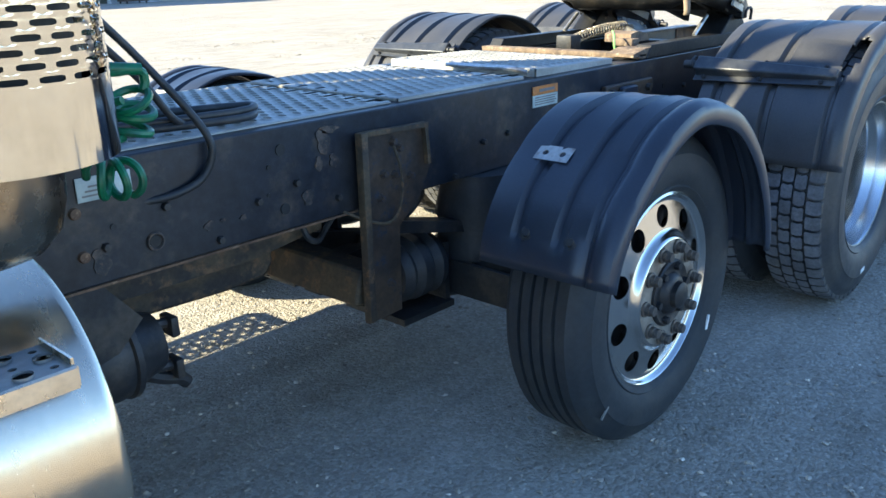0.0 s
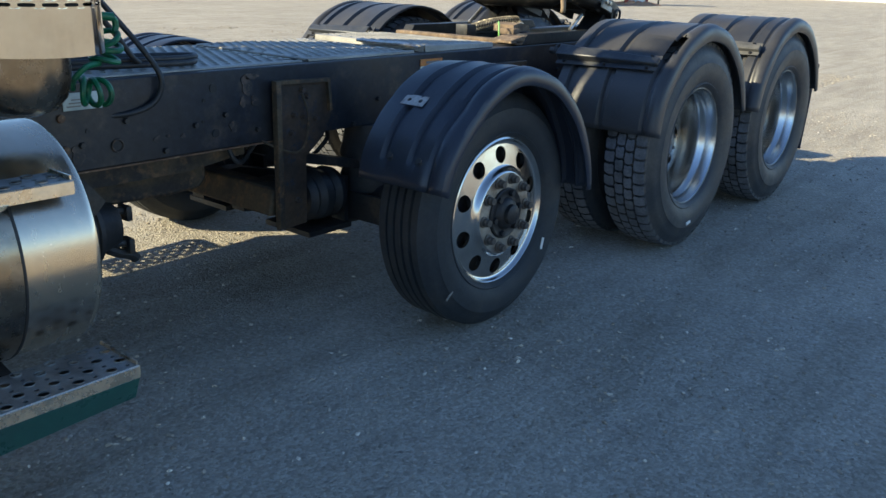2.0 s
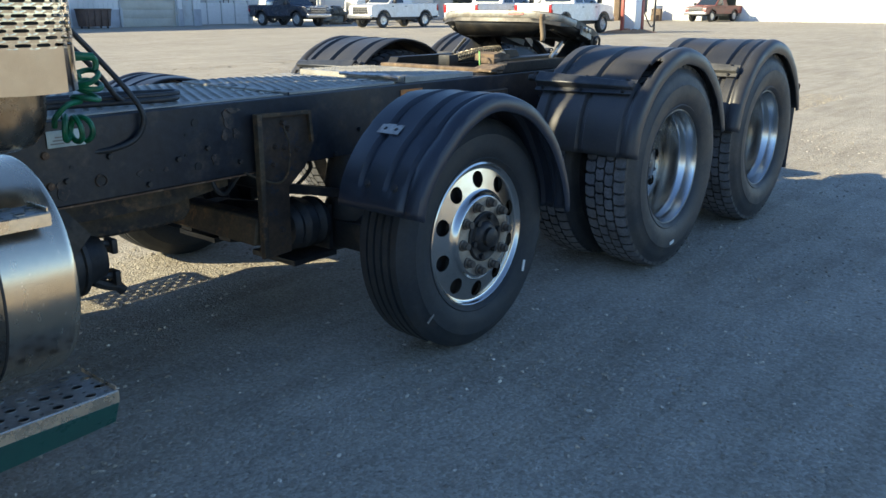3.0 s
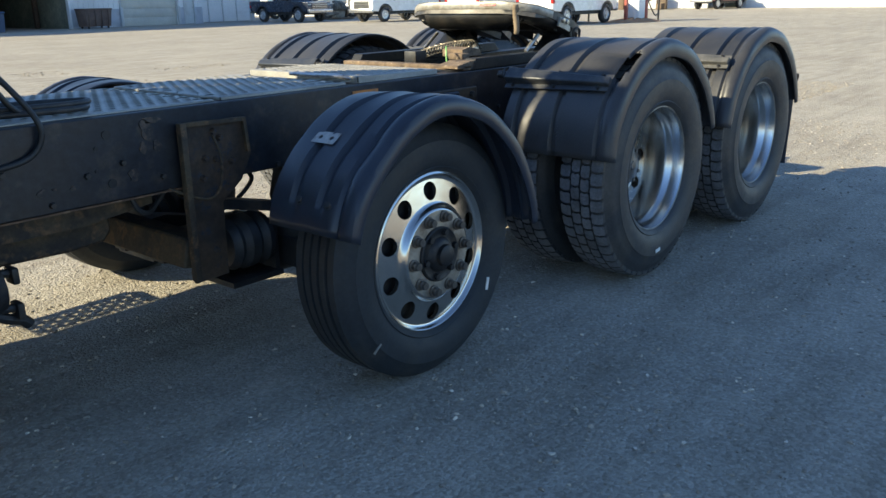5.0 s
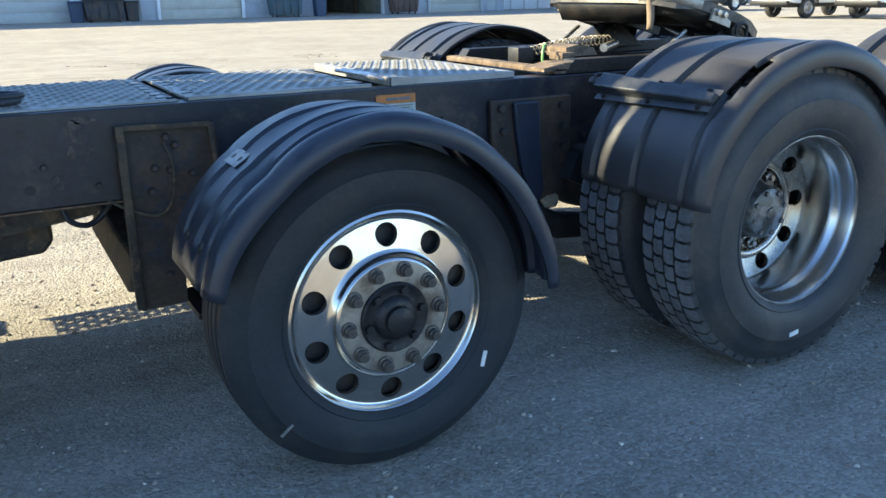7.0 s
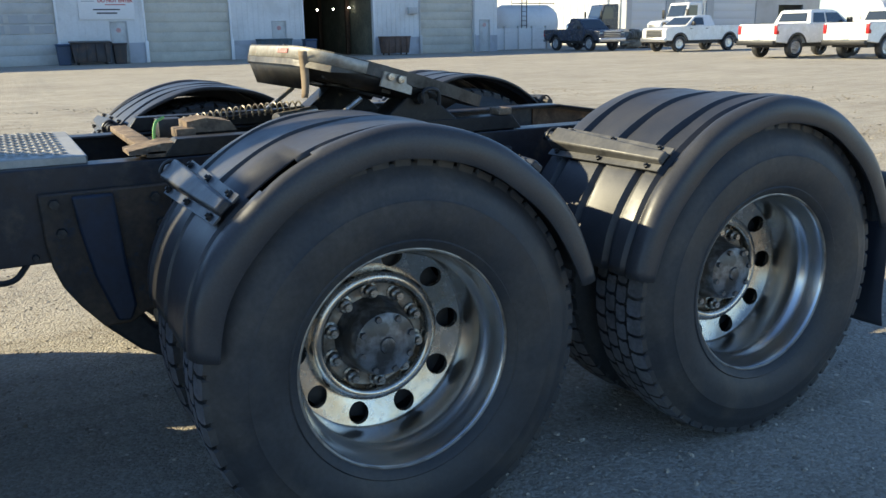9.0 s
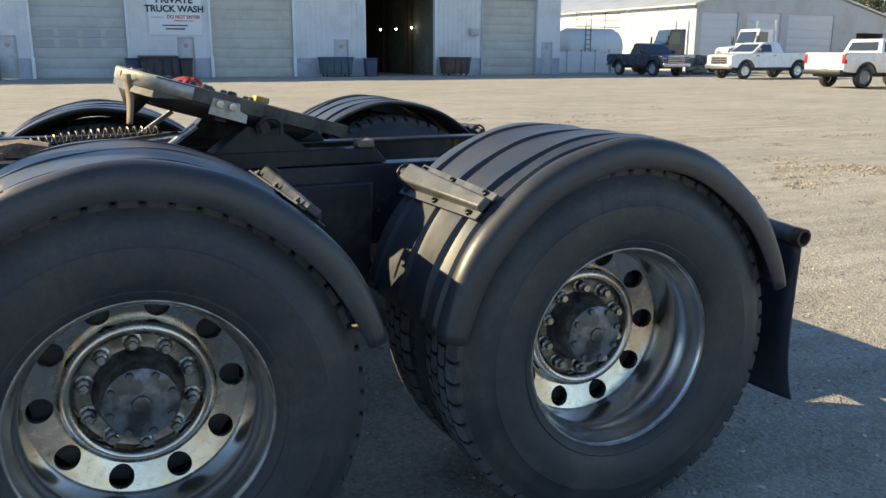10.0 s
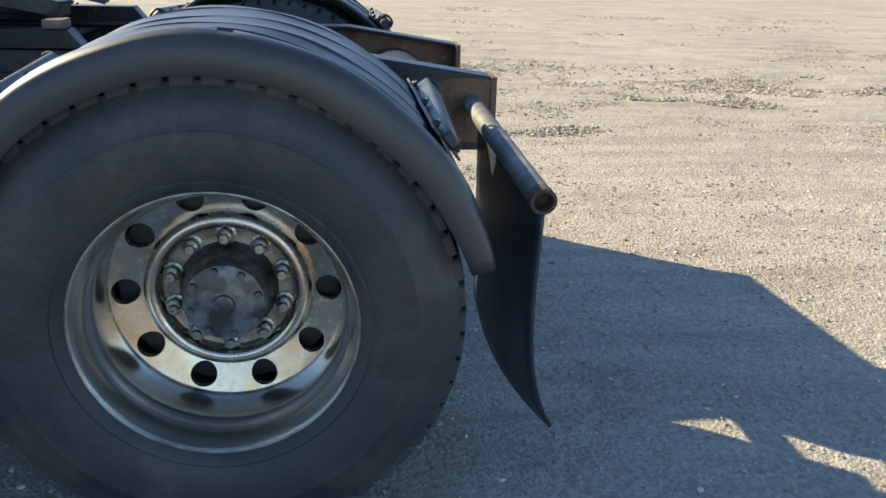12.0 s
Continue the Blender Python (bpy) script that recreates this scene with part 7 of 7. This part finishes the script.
def road_tractor(x, y, heading, paint, label_text):
    m = pose(x, y, 0, 0, 0, heading)
    t = thing("road_tractor", x, y, 0, label_text, "semi truck")
    bm = B()
    prism(bm, [(0.3, 0.95), (2.0, 0.95), (2.0, 1.7), (1.75, 2.0), (1.45, 2.95), (0.3, 2.98)], "y", -1.05, 1.05)
    for v in bm.verts:
        v.co = m @ v.co
    soften(part("cab", bm, paint, t), 0.08)
    bm = B()
    prism(bm, [(2.0, 0.85), (3.6, 0.85), (3.62, 1.55), (3.4, 1.72), (2.0, 1.85)], "y", -0.75, 0.75)
    for v in bm.verts:
        v.co = m @ v.co
    soften(part("hood", bm, paint, t), 0.10, 3)
    bm = B()
    box(bm, 3.6, 3.66, -0.5, 0.5, 0.9, 1.5, 0.02, m)
    part("grille", bm, GRILLE, t)
    bm = B()
    v = [bm.verts.new(m @ Vector(p)) for p in ((1.79, -0.92, 2.02), (1.79, 0.92, 2.02), (1.52, 0.88, 2.78), (1.52, -0.88, 2.78))]
    bm.faces.new(v)
    part("windshield", bm, CAR_GLASS, t)
    bm = B()
    v = [bm.verts.new(m @ Vector(p)) for p in ((0.288, -0.7, 2.1), (0.288, 0.7, 2.1), (0.288, 0.7, 2.75), (0.288, -0.7, 2.75))]
    bm.faces.new(v)
    part("rear_window", bm, LABEL_WHITE, t)
    for sy in (-1, 1):
        bm = B()
        v = [bm.verts.new(m @ Vector(p)) for p in ((0.75, sy * 1.062, 1.95), (1.62, sy * 1.062, 1.95), (1.42, sy * 1.062, 2.75), (0.75, sy * 1.062, 2.75))]
        bm.faces.new(v)
        part("side_window", bm, CAR_GLASS, t)
        bm = B()
        rod(bm, m @ Vector((0.1, sy * 0.95, 1.0)), m @ Vector((0.1, sy * 0.95, 3.55)), 0.075, 14)
        part("exhaust_stack", bm, GRILLE, t)
        bm = B()
        box(bm, 1.75, 1.85, sy * 1.3 - 0.1, sy * 1.3 + 0.1, 1.9, 2.5, 0.03, m)
        part("mirror", bm, BLACK_TRIM, t)
        bm = B()
        prism(bm, [(2.35, 0.5), (2.45, 0.95), (2.75, 1.22), (3.15, 1.22), (3.4, 0.95), (3.5, 0.6), (3.3, 0.6), (3.1, 1.02), (2.75, 1.02), (2.55, 0.5)], "y", sy * 0.74, sy * 1.12)
        for v in bm.verts:
            v.co = m @ v.co
        part("wing", bm, paint, t)
        for ax in (2.95, -2.0, -3.3):
            road_wheel(t, ax, sy * 0.92, 0.5, 0.3, m)
    bm = B()
    box(bm, -4.0, 3.3, -0.45, 0.45, 0.65, 0.95, 0.0, m)
    part("chassis", bm, BLACK_TRIM, t)
    bm = B()
    box(bm, -2.9, -1.9, -0.5, 0.5, 0.98, 1.2, 0.05, m)
    part("fifth_wheel", bm, BRIGHT_STEEL, t)
    bm = B()
    box(bm, -0.9, -0.1, -0.6, 0.6, 0.95, 1.25, 0.05, m)
    part("deck_box", bm, BRIGHT_STEEL, t)
    return t


road_tractor(38.6, 47.5, 168, CAR_DARK, "dark day cab road tractor parked by the warehouse")
road_tractor(42.6, 43.6, 175, CAR_WHITE, "white day cab road tractor with chrome stacks")

# salvaged engine on a pallet between the parked vehicles
def salvaged_engine(x, y):
    t = thing("salvaged_engine", x, y, 0, "pale dusty salvaged engine and axle parts on a pallet", "engine")
    for k in range(7):
        bm = B()
        box(bm, x - 1.2, x + 1.2, y - 0.60 + k * 0.19, y - 0.50 + k * 0.19, 0.10, 0.13, 0.004)
        part("pallet_board", bm, TAN_WOOD, t)
    for k in range(3):
        bm = B()
        box(bm, x - 1.15 + k * 1.06, x - 1.02 + k * 1.06, y - 0.60, y + 0.74, 0.0, 0.10, 0.004)
        part("pallet_bearer", bm, TAN_WOOD, t)
    bm = B()
    prism(bm, [(x - 0.75, 0.13), (x + 0.45, 0.13), (x + 0.60, 0.45), (x + 0.50, 1.0), (x - 0.55, 1.05), (x - 0.85, 0.55)], "y", y - 0.32, y + 0.34)
    soften(part("engine_block", bm, OLD_IRON, t), 0.05)
    for k in range(6):
        bm = B()
        pipe(bm, curve_points([(x - 0.6 + k * 0.2, y - 0.30, 0.62), (x - 0.58 + k * 0.2, y - 0.52, 0.72), (x - 0.5 + k * 0.16, y - 0.50, 0.98), (x - 0.3 + k * 0.1, y - 0.30, 1.18)], 5), 0.055, 8)
        part("manifold_pipe", bm, OLD_IRON, t)
    bm = B()
    lathe(bm, [(0, -0.16), (0.26, -0.14), (0.34, -0.02), (0.34, 0.08), (0.12, 0.14), (0, 0.15)], pose(x + 0.78, y - 0.15, 0.55, 0, 0, 70), 24)
    part("flywheel", bm, RUST_LIGHT, t)
    bm = B()
    rod(bm, (x - 1.3, y - 0.40, 0.36), (x - 0.3, y - 0.55, 0.42), 0.13, 16, 0.09)
    part("axle_stub", bm, OLD_IRON, t)
    bm = B()
    lathe(bm, [(0, -0.1), (0.20, -0.08), (0.22, 0.05), (0, 0.1)], pose(x - 0.05, y, 1.16, 90), 20)
    part("air_cleaner", bm, OLD_IRON, t)


OLD_IRON = mat("dusty_old_iron", (0.24, 0.235, 0.20), 0.7, 0.2, second=(0.12, 0.11, 0.09), second_at=0.52, coarse=3, vary=0.25, bump=0.2)
TAN_WOOD = mat("weathered_pallet_wood", (0.26, 0.20, 0.14), 0.85, second=(0.18, 0.14, 0.10), coarse=3, vary=0.2, stretch=(0.3, 3, 3))
salvaged_engine(35.2, 41.6)

# fuel pump on its island
pump = thing("fuel_pump", 33.6, 18.3, 0, "white and red yard fuel pump with a black hose", "fuel pump")
bm = B()
box(bm, 33.2, 33.85, 18.0, 18.6, 0.12, 1.75, 0.03)
part("cabinet", bm, SIGN_WHITE, pump)
bm = B()
box(bm, 33.86, 34.12, 17.98, 18.62, 0.12, 1.75, 0.02)
part("red_side", bm, PUMP_RED, pump, "faded red side panel")
bm = B()
box(bm, 32.35, 32.5, 18.2, 18.35, 0.05, 1.7, 0.01)
part("post", bm, PUMP_RED, pump, "faded red post")
bm = B()
box(bm, 34.15, 34.55, 18.05, 18.55, 0.95, 1.75, 0.03)
box(bm, 33.2, 33.8, 18.0, 18.4, 1.80, 2.15, 0.05)
part("meter", bm, BLACK_TRIM, pump)
bm = B()
pipe(bm, curve_points([(34.3, 18.1, 1.0), (34.6, 18.0, 0.5), (35.0, 18.0, 0.25), (35.5, 18.1, 0.4)], 8), 0.03, 8)
part("hose", bm, BLACK_HOSE, pump)
bm = B()
rod(bm, (35.5, 18.1, 0), (35.5, 18.1, 2.6), 0.05, 10)
rod(bm, (35.5, 18.1, 2.58), (36.3, 18.0, 2.6), 0.04, 8)
part("hose_post", bm, BLACK_TRIM, pump)
bm = B()
for x in (31.7, 32.9):
    rod(bm, (x, 20.6, 0), (x, 20.6, 1.6), 0.05, 8)
rod(bm, (31.7, 20.6, 1.55), (32.9, 20.6, 1.55), 0.04, 8)
part("guard_frame", bm, BLACK_TRIM, pump)
bm = B()
rows = []
for j in range(7):
    rr = j / 6
    rows.append([bm.verts.new((33.3 + 2.3 * rr * math.cos(a) * (1 + 0.12 * math.sin(3 * a)), 18.3 + 1.2 * rr * math.sin(a) * (1 + 0.1 * math.cos(4 * a)), 0.16 * (1 - rr * rr) * (1 + 0.3 * math.sin(7 * a + 5 * rr)) - 0.012 * rr)) for a in (2 * math.pi * k / 28 for k in range(28))])
for r0, r1 in zip(rows, rows[1:]):
    for k in range(28):
        bm.faces.new((r0[k], r0[(k + 1) % 28], r1[(k + 1) % 28], r1[k]))
bmesh.ops.remove_doubles(bm, verts=bm.verts, dist=0.001)
solid("dirt_mound", bm, DIRT, "low mound of orange dirt round the fuel pump", "dirt")

# shed across the yard with its sunlit end wall
shed = thing("machine_shed", 62, 30, 0, "white metal machine shed with a dark open bay", "building")
bm = B()
for y0, y1, z0 in ((28.6, 44.5, 0), (25.7, 28.6, 4.3), (12, 25.7, 0)):
    box(bm, 66.0, 66.25, y0, y1, z0, 6.0)
box(bm, 66.25, 90, 44.25, 44.5, 0, 6.0)
box(bm, 66.25, 90, 12, 12.25, 0, 6.0)
part("wall", bm, WALL_WHITE, shed, "white ribbed metal wall in the sun")
bm = B()
y = 12.2
while y < 44.4:
    if not 25.5 < y < 28.7:
        box(bm, 65.97, 66.0, y, y + 0.06, 0, 6.0)
    y += 0.45
part("wall_ribs", bm, WALL_WHITE, shed)["kind"] = "stuff"
bm = B()
prism(bm, [(11.7, 5.95), (28, 8.5), (44.8, 5.95), (44.8, 6.15), (28, 8.7), (11.7, 6.15)], "x", 65.6, 90.5)
part("roof", bm, ROOF, shed, "pale metal roof")
# dark sheets behind the open bay stand in for its shade
bm = B()
box(bm, 72, 72.2, 25.0, 29.5, 0, 4.3)
box(bm, 66.3, 72, 24.9, 25.0, 0, 4.3)
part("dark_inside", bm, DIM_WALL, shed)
for k in range(14):
    a, b_, h = 58 + (k * 37 % 11) * 0.35, 30.5 + (k * 53 % 17) * 0.32, 0.5 + (k * 29 % 7) * 0.25
    bm = B()
    box(bm, -0.35, 0.35, -0.25, 0.25, 0, h, 0.04, pose(a + 3, b_, 0, 0, 0, k * 31))
    solid("scrap_part", bm, (RUST_LIGHT, BRIGHT_STEEL, BIN_BROWN)[k % 3], "rusty scrap machine part standing by the shed", "scrap", "scrap along the shed")

# far white tank trailers and a tree beyond the warehouse
for k, (x, y) in enumerate(((70.0, 47.0), (76.0, 53.0), (60.0, 40.5))):
    t = thing("tank_trailer", x, y, 0, "white tank trailer parked far off", "trailer", "far trailers")
    bm = B()
    lathe(bm, [(0, -3.4), (0.9, -3.3), (1.15, -2.9), (1.15, 2.9), (0.9, 3.3), (0, 3.4)], Matrix.Translation((x, y, 2.2)) @ pose(0, 0, 0, 0, 0, -80), 28)
    part("vessel", bm, CAR_WHITE, t)
    bm = B()
    box(bm, x - 3, x + 3, y - 0.5, y + 0.5, 0.7, 1.1)
    part("chassis", bm, BLACK_TRIM, t)
    for ax in (-2.4, -1.2, 2.0):
        for sy in (-1, 1):
            road_wheel(t, ax, sy * 1.0, 0.5, 0.3, Matrix.Translation((x, y, 0)))


def tree(x, y, height, seed):
    rng = np.random.default_rng(seed)
    t = thing("tree", x, y, 0, "broad dusty green tree beyond the warehouse", "tree")
    bm = B()
    rod(bm, (x, y, 0), (x + 0.2, y, height * 0.45), 0.32, 10, 0.20)
    limbs = []
    for k in range(9):
        a = k * 2.4
        base = Vector((x + 0.1, y, height * (0.28 + 0.03 * k)))
        tip = base + Vector((math.cos(a), math.sin(a), 0.8)) * height * (0.22 + 0.03 * (k % 3))
        pipe(bm, curve_points([base, base.lerp(tip, 0.5) + Vector((0, 0, 0.3)), tip], 4), 0.09, 6)
        limbs.append(tip)
    part("trunk", bm, BARK, t)
    verts, faces = [], []
    for tip in limbs + [Vector((x, y, height * 0.8))]:
        for c in range(10):
            cc = np.array(tip) + rng.normal(0, 1, 3) * np.array([1.3, 1.3, 0.8]) * height * 0.075
            for l_ in range(55):
                p = cc + rng.normal(0, 1, 3) * 0.42
                u = rng.normal(0, 1, 3)
                u /= np.linalg.norm(u)
                w = np.cross(u, rng.normal(0, 1, 3))
                w /= np.linalg.norm(w) + 1e-9
                s_ = 0.16 + 0.1 * rng.random()
                b0 = len(verts)
                verts += [tuple(p - u * s_), tuple(p + w * s_ * 0.45), tuple(p + u * s_), tuple(p - w * s_ * 0.45)]
                faces.append((b0, b0 + 1, b0 + 2, b0 + 3))
    me_ = bpy.data.meshes.new("crown")
    me_.from_pydata(verts, [], faces)
    me_.materials.append(LEAF)
    o = new("crown", me_)
    o.parent = t
    o.matrix_parent_inverse = Matrix.Translation(-t.location)


tree(86.0, 75.0, 10.5, 7)
tree(96.0, 84.0, 9.0, 9)

# ---- ground: one sheet to the horizon, finer beside the truck ----
def ground_lines(lo, hi, step, far):
    inner_ = list(np.arange(lo, hi + step / 2, step))
    out, d = [], step
    x = hi
    while x < far:
        d *= 1.22
        x += d
        out.append(x)
    neg, d, x = [], step, lo
    while x > -far:
        d *= 1.22
        x -= d
        neg.append(x)
    return neg[::-1] + inner_ + out


gx, gy = ground_lines(-5.5, 6.0, 0.06, 900.0), ground_lines(-1.2, 9.0, 0.06, 900.0)
verts, faces = [], []
for y in gy:
    for x in gx:
        near = 1.0 if abs(x) < 60 and abs(y) < 60 else 0.0
        h = near * (0.011 * noise.noise((x * 0.9, y * 0.9, 0)) + 0.006 * noise.noise((x * 3.1, y * 3.1, 4)) + 0.004 * noise.noise((x * 9, y * 9, 8)))
        ruts = near * 0.012 * max(0.0, noise.noise((x * 0.35 + y * 0.5, y * 2.2 - x * 0.7, 2)))
        open_part = min(max((y - 2.6) / 3, 0), 1)
        verts.append((x, y, (h + ruts) * (0.45 + 1.3 * open_part) - 0.003))
w = len(gx)
for j in range(len(gy) - 1):
    for i in range(w - 1):
        k = j * w + i
        faces.append((k, k + 1, k + w + 1, k + w))
me = bpy.data.meshes.new("ground")
me.from_pydata(verts, [], faces)
me.materials.append(GRAVEL)
for p in me.polygons:
    p.use_smooth = True
tagged(new("ground", me), "pale tan packed gravel yard with tyre tracks", "ground", kind="structure")


def scatter_stones(name, count, x0, x1, y0, y1, smallest, largest, seed, label_text, material, bands=None):
    rng = np.random.default_rng(seed)
    ico = bmesh.new()
    bmesh.ops.create_icosphere(ico, subdivisions=1, radius=1.0)
    v0 = np.array([v.co[:] for v in ico.verts])
    f0 = np.array([[v.index for v in f.verts] for f in ico.faces])
    ico.free()
    size = smallest * (largest / smallest) ** (rng.random(count) ** 2.6)
    pos = np.stack([rng.uniform(x0, x1, count), rng.uniform(y0, y1, count), size * 0.1 - 0.002], 1)
    if bands:
        keep = np.array([noise.noise((x * 0.35 + 3, y * 0.75, seed)) + 0.5 * noise.noise((x * 1.3, y * 1.6, seed)) > bands for x, y, _ in pos])
        size, pos = size[keep], pos[keep]
        count = len(size)
    vs = np.repeat(v0[None], count, 0) * (1 + 0.35 * rng.standard_normal((count, len(v0), 1)).clip(-1, 1))
    vs *= (size[:, None] * np.stack([rng.uniform(0.8, 1.4, count), rng.uniform(0.6, 1.0, count), rng.uniform(0.35, 0.7, count)], 1))[:, None]
    a = rng.uniform(0, 2 * np.pi, count)
    c, s_ = np.cos(a)[:, None], np.sin(a)[:, None]
    vs = np.stack([vs[..., 0] * c - vs[..., 1] * s_, vs[..., 0] * s_ + vs[..., 1] * c, vs[..., 2]], 2) + pos[:, None]
    fs = (f0[None] + (np.arange(count) * len(v0))[:, None, None]).reshape(-1, 3)
    stones = bpy.data.meshes.new(name)
    stones.from_pydata(vs.reshape(-1, 3).tolist(), [], fs.tolist())
    stones.materials.append(material)
    return tagged(new(name, stones), label_text, "gravel", kind="stuff")


scatter_stones("gravel", 34000, -5.2, 4.5, -1.3, 4.5, 0.0022, 0.011, 3, "loose grey stones scattered on the packed ground", STONE)
scatter_stones("gravel", 60000, 0.6, 8.5, 1.6, 10.0, 0.003, 0.014, 11, "loose pale stones in bands on the sunlit ground", YARD_STONE, 0.08)
scatter_stones("gravel", 30000, -3.0, 14.0, 4.0, 16.0, 0.006, 0.022, 5, "loose pale stones in bands on the sunlit yard", YARD_STONE, 0.12)
scatter_stones("gravel", 46000, 1.4, 7.5, 4.1, 7.8, 0.005, 0.024, 21, "loose tan rubble raked into a low band", YARD_STONE, 0.12)
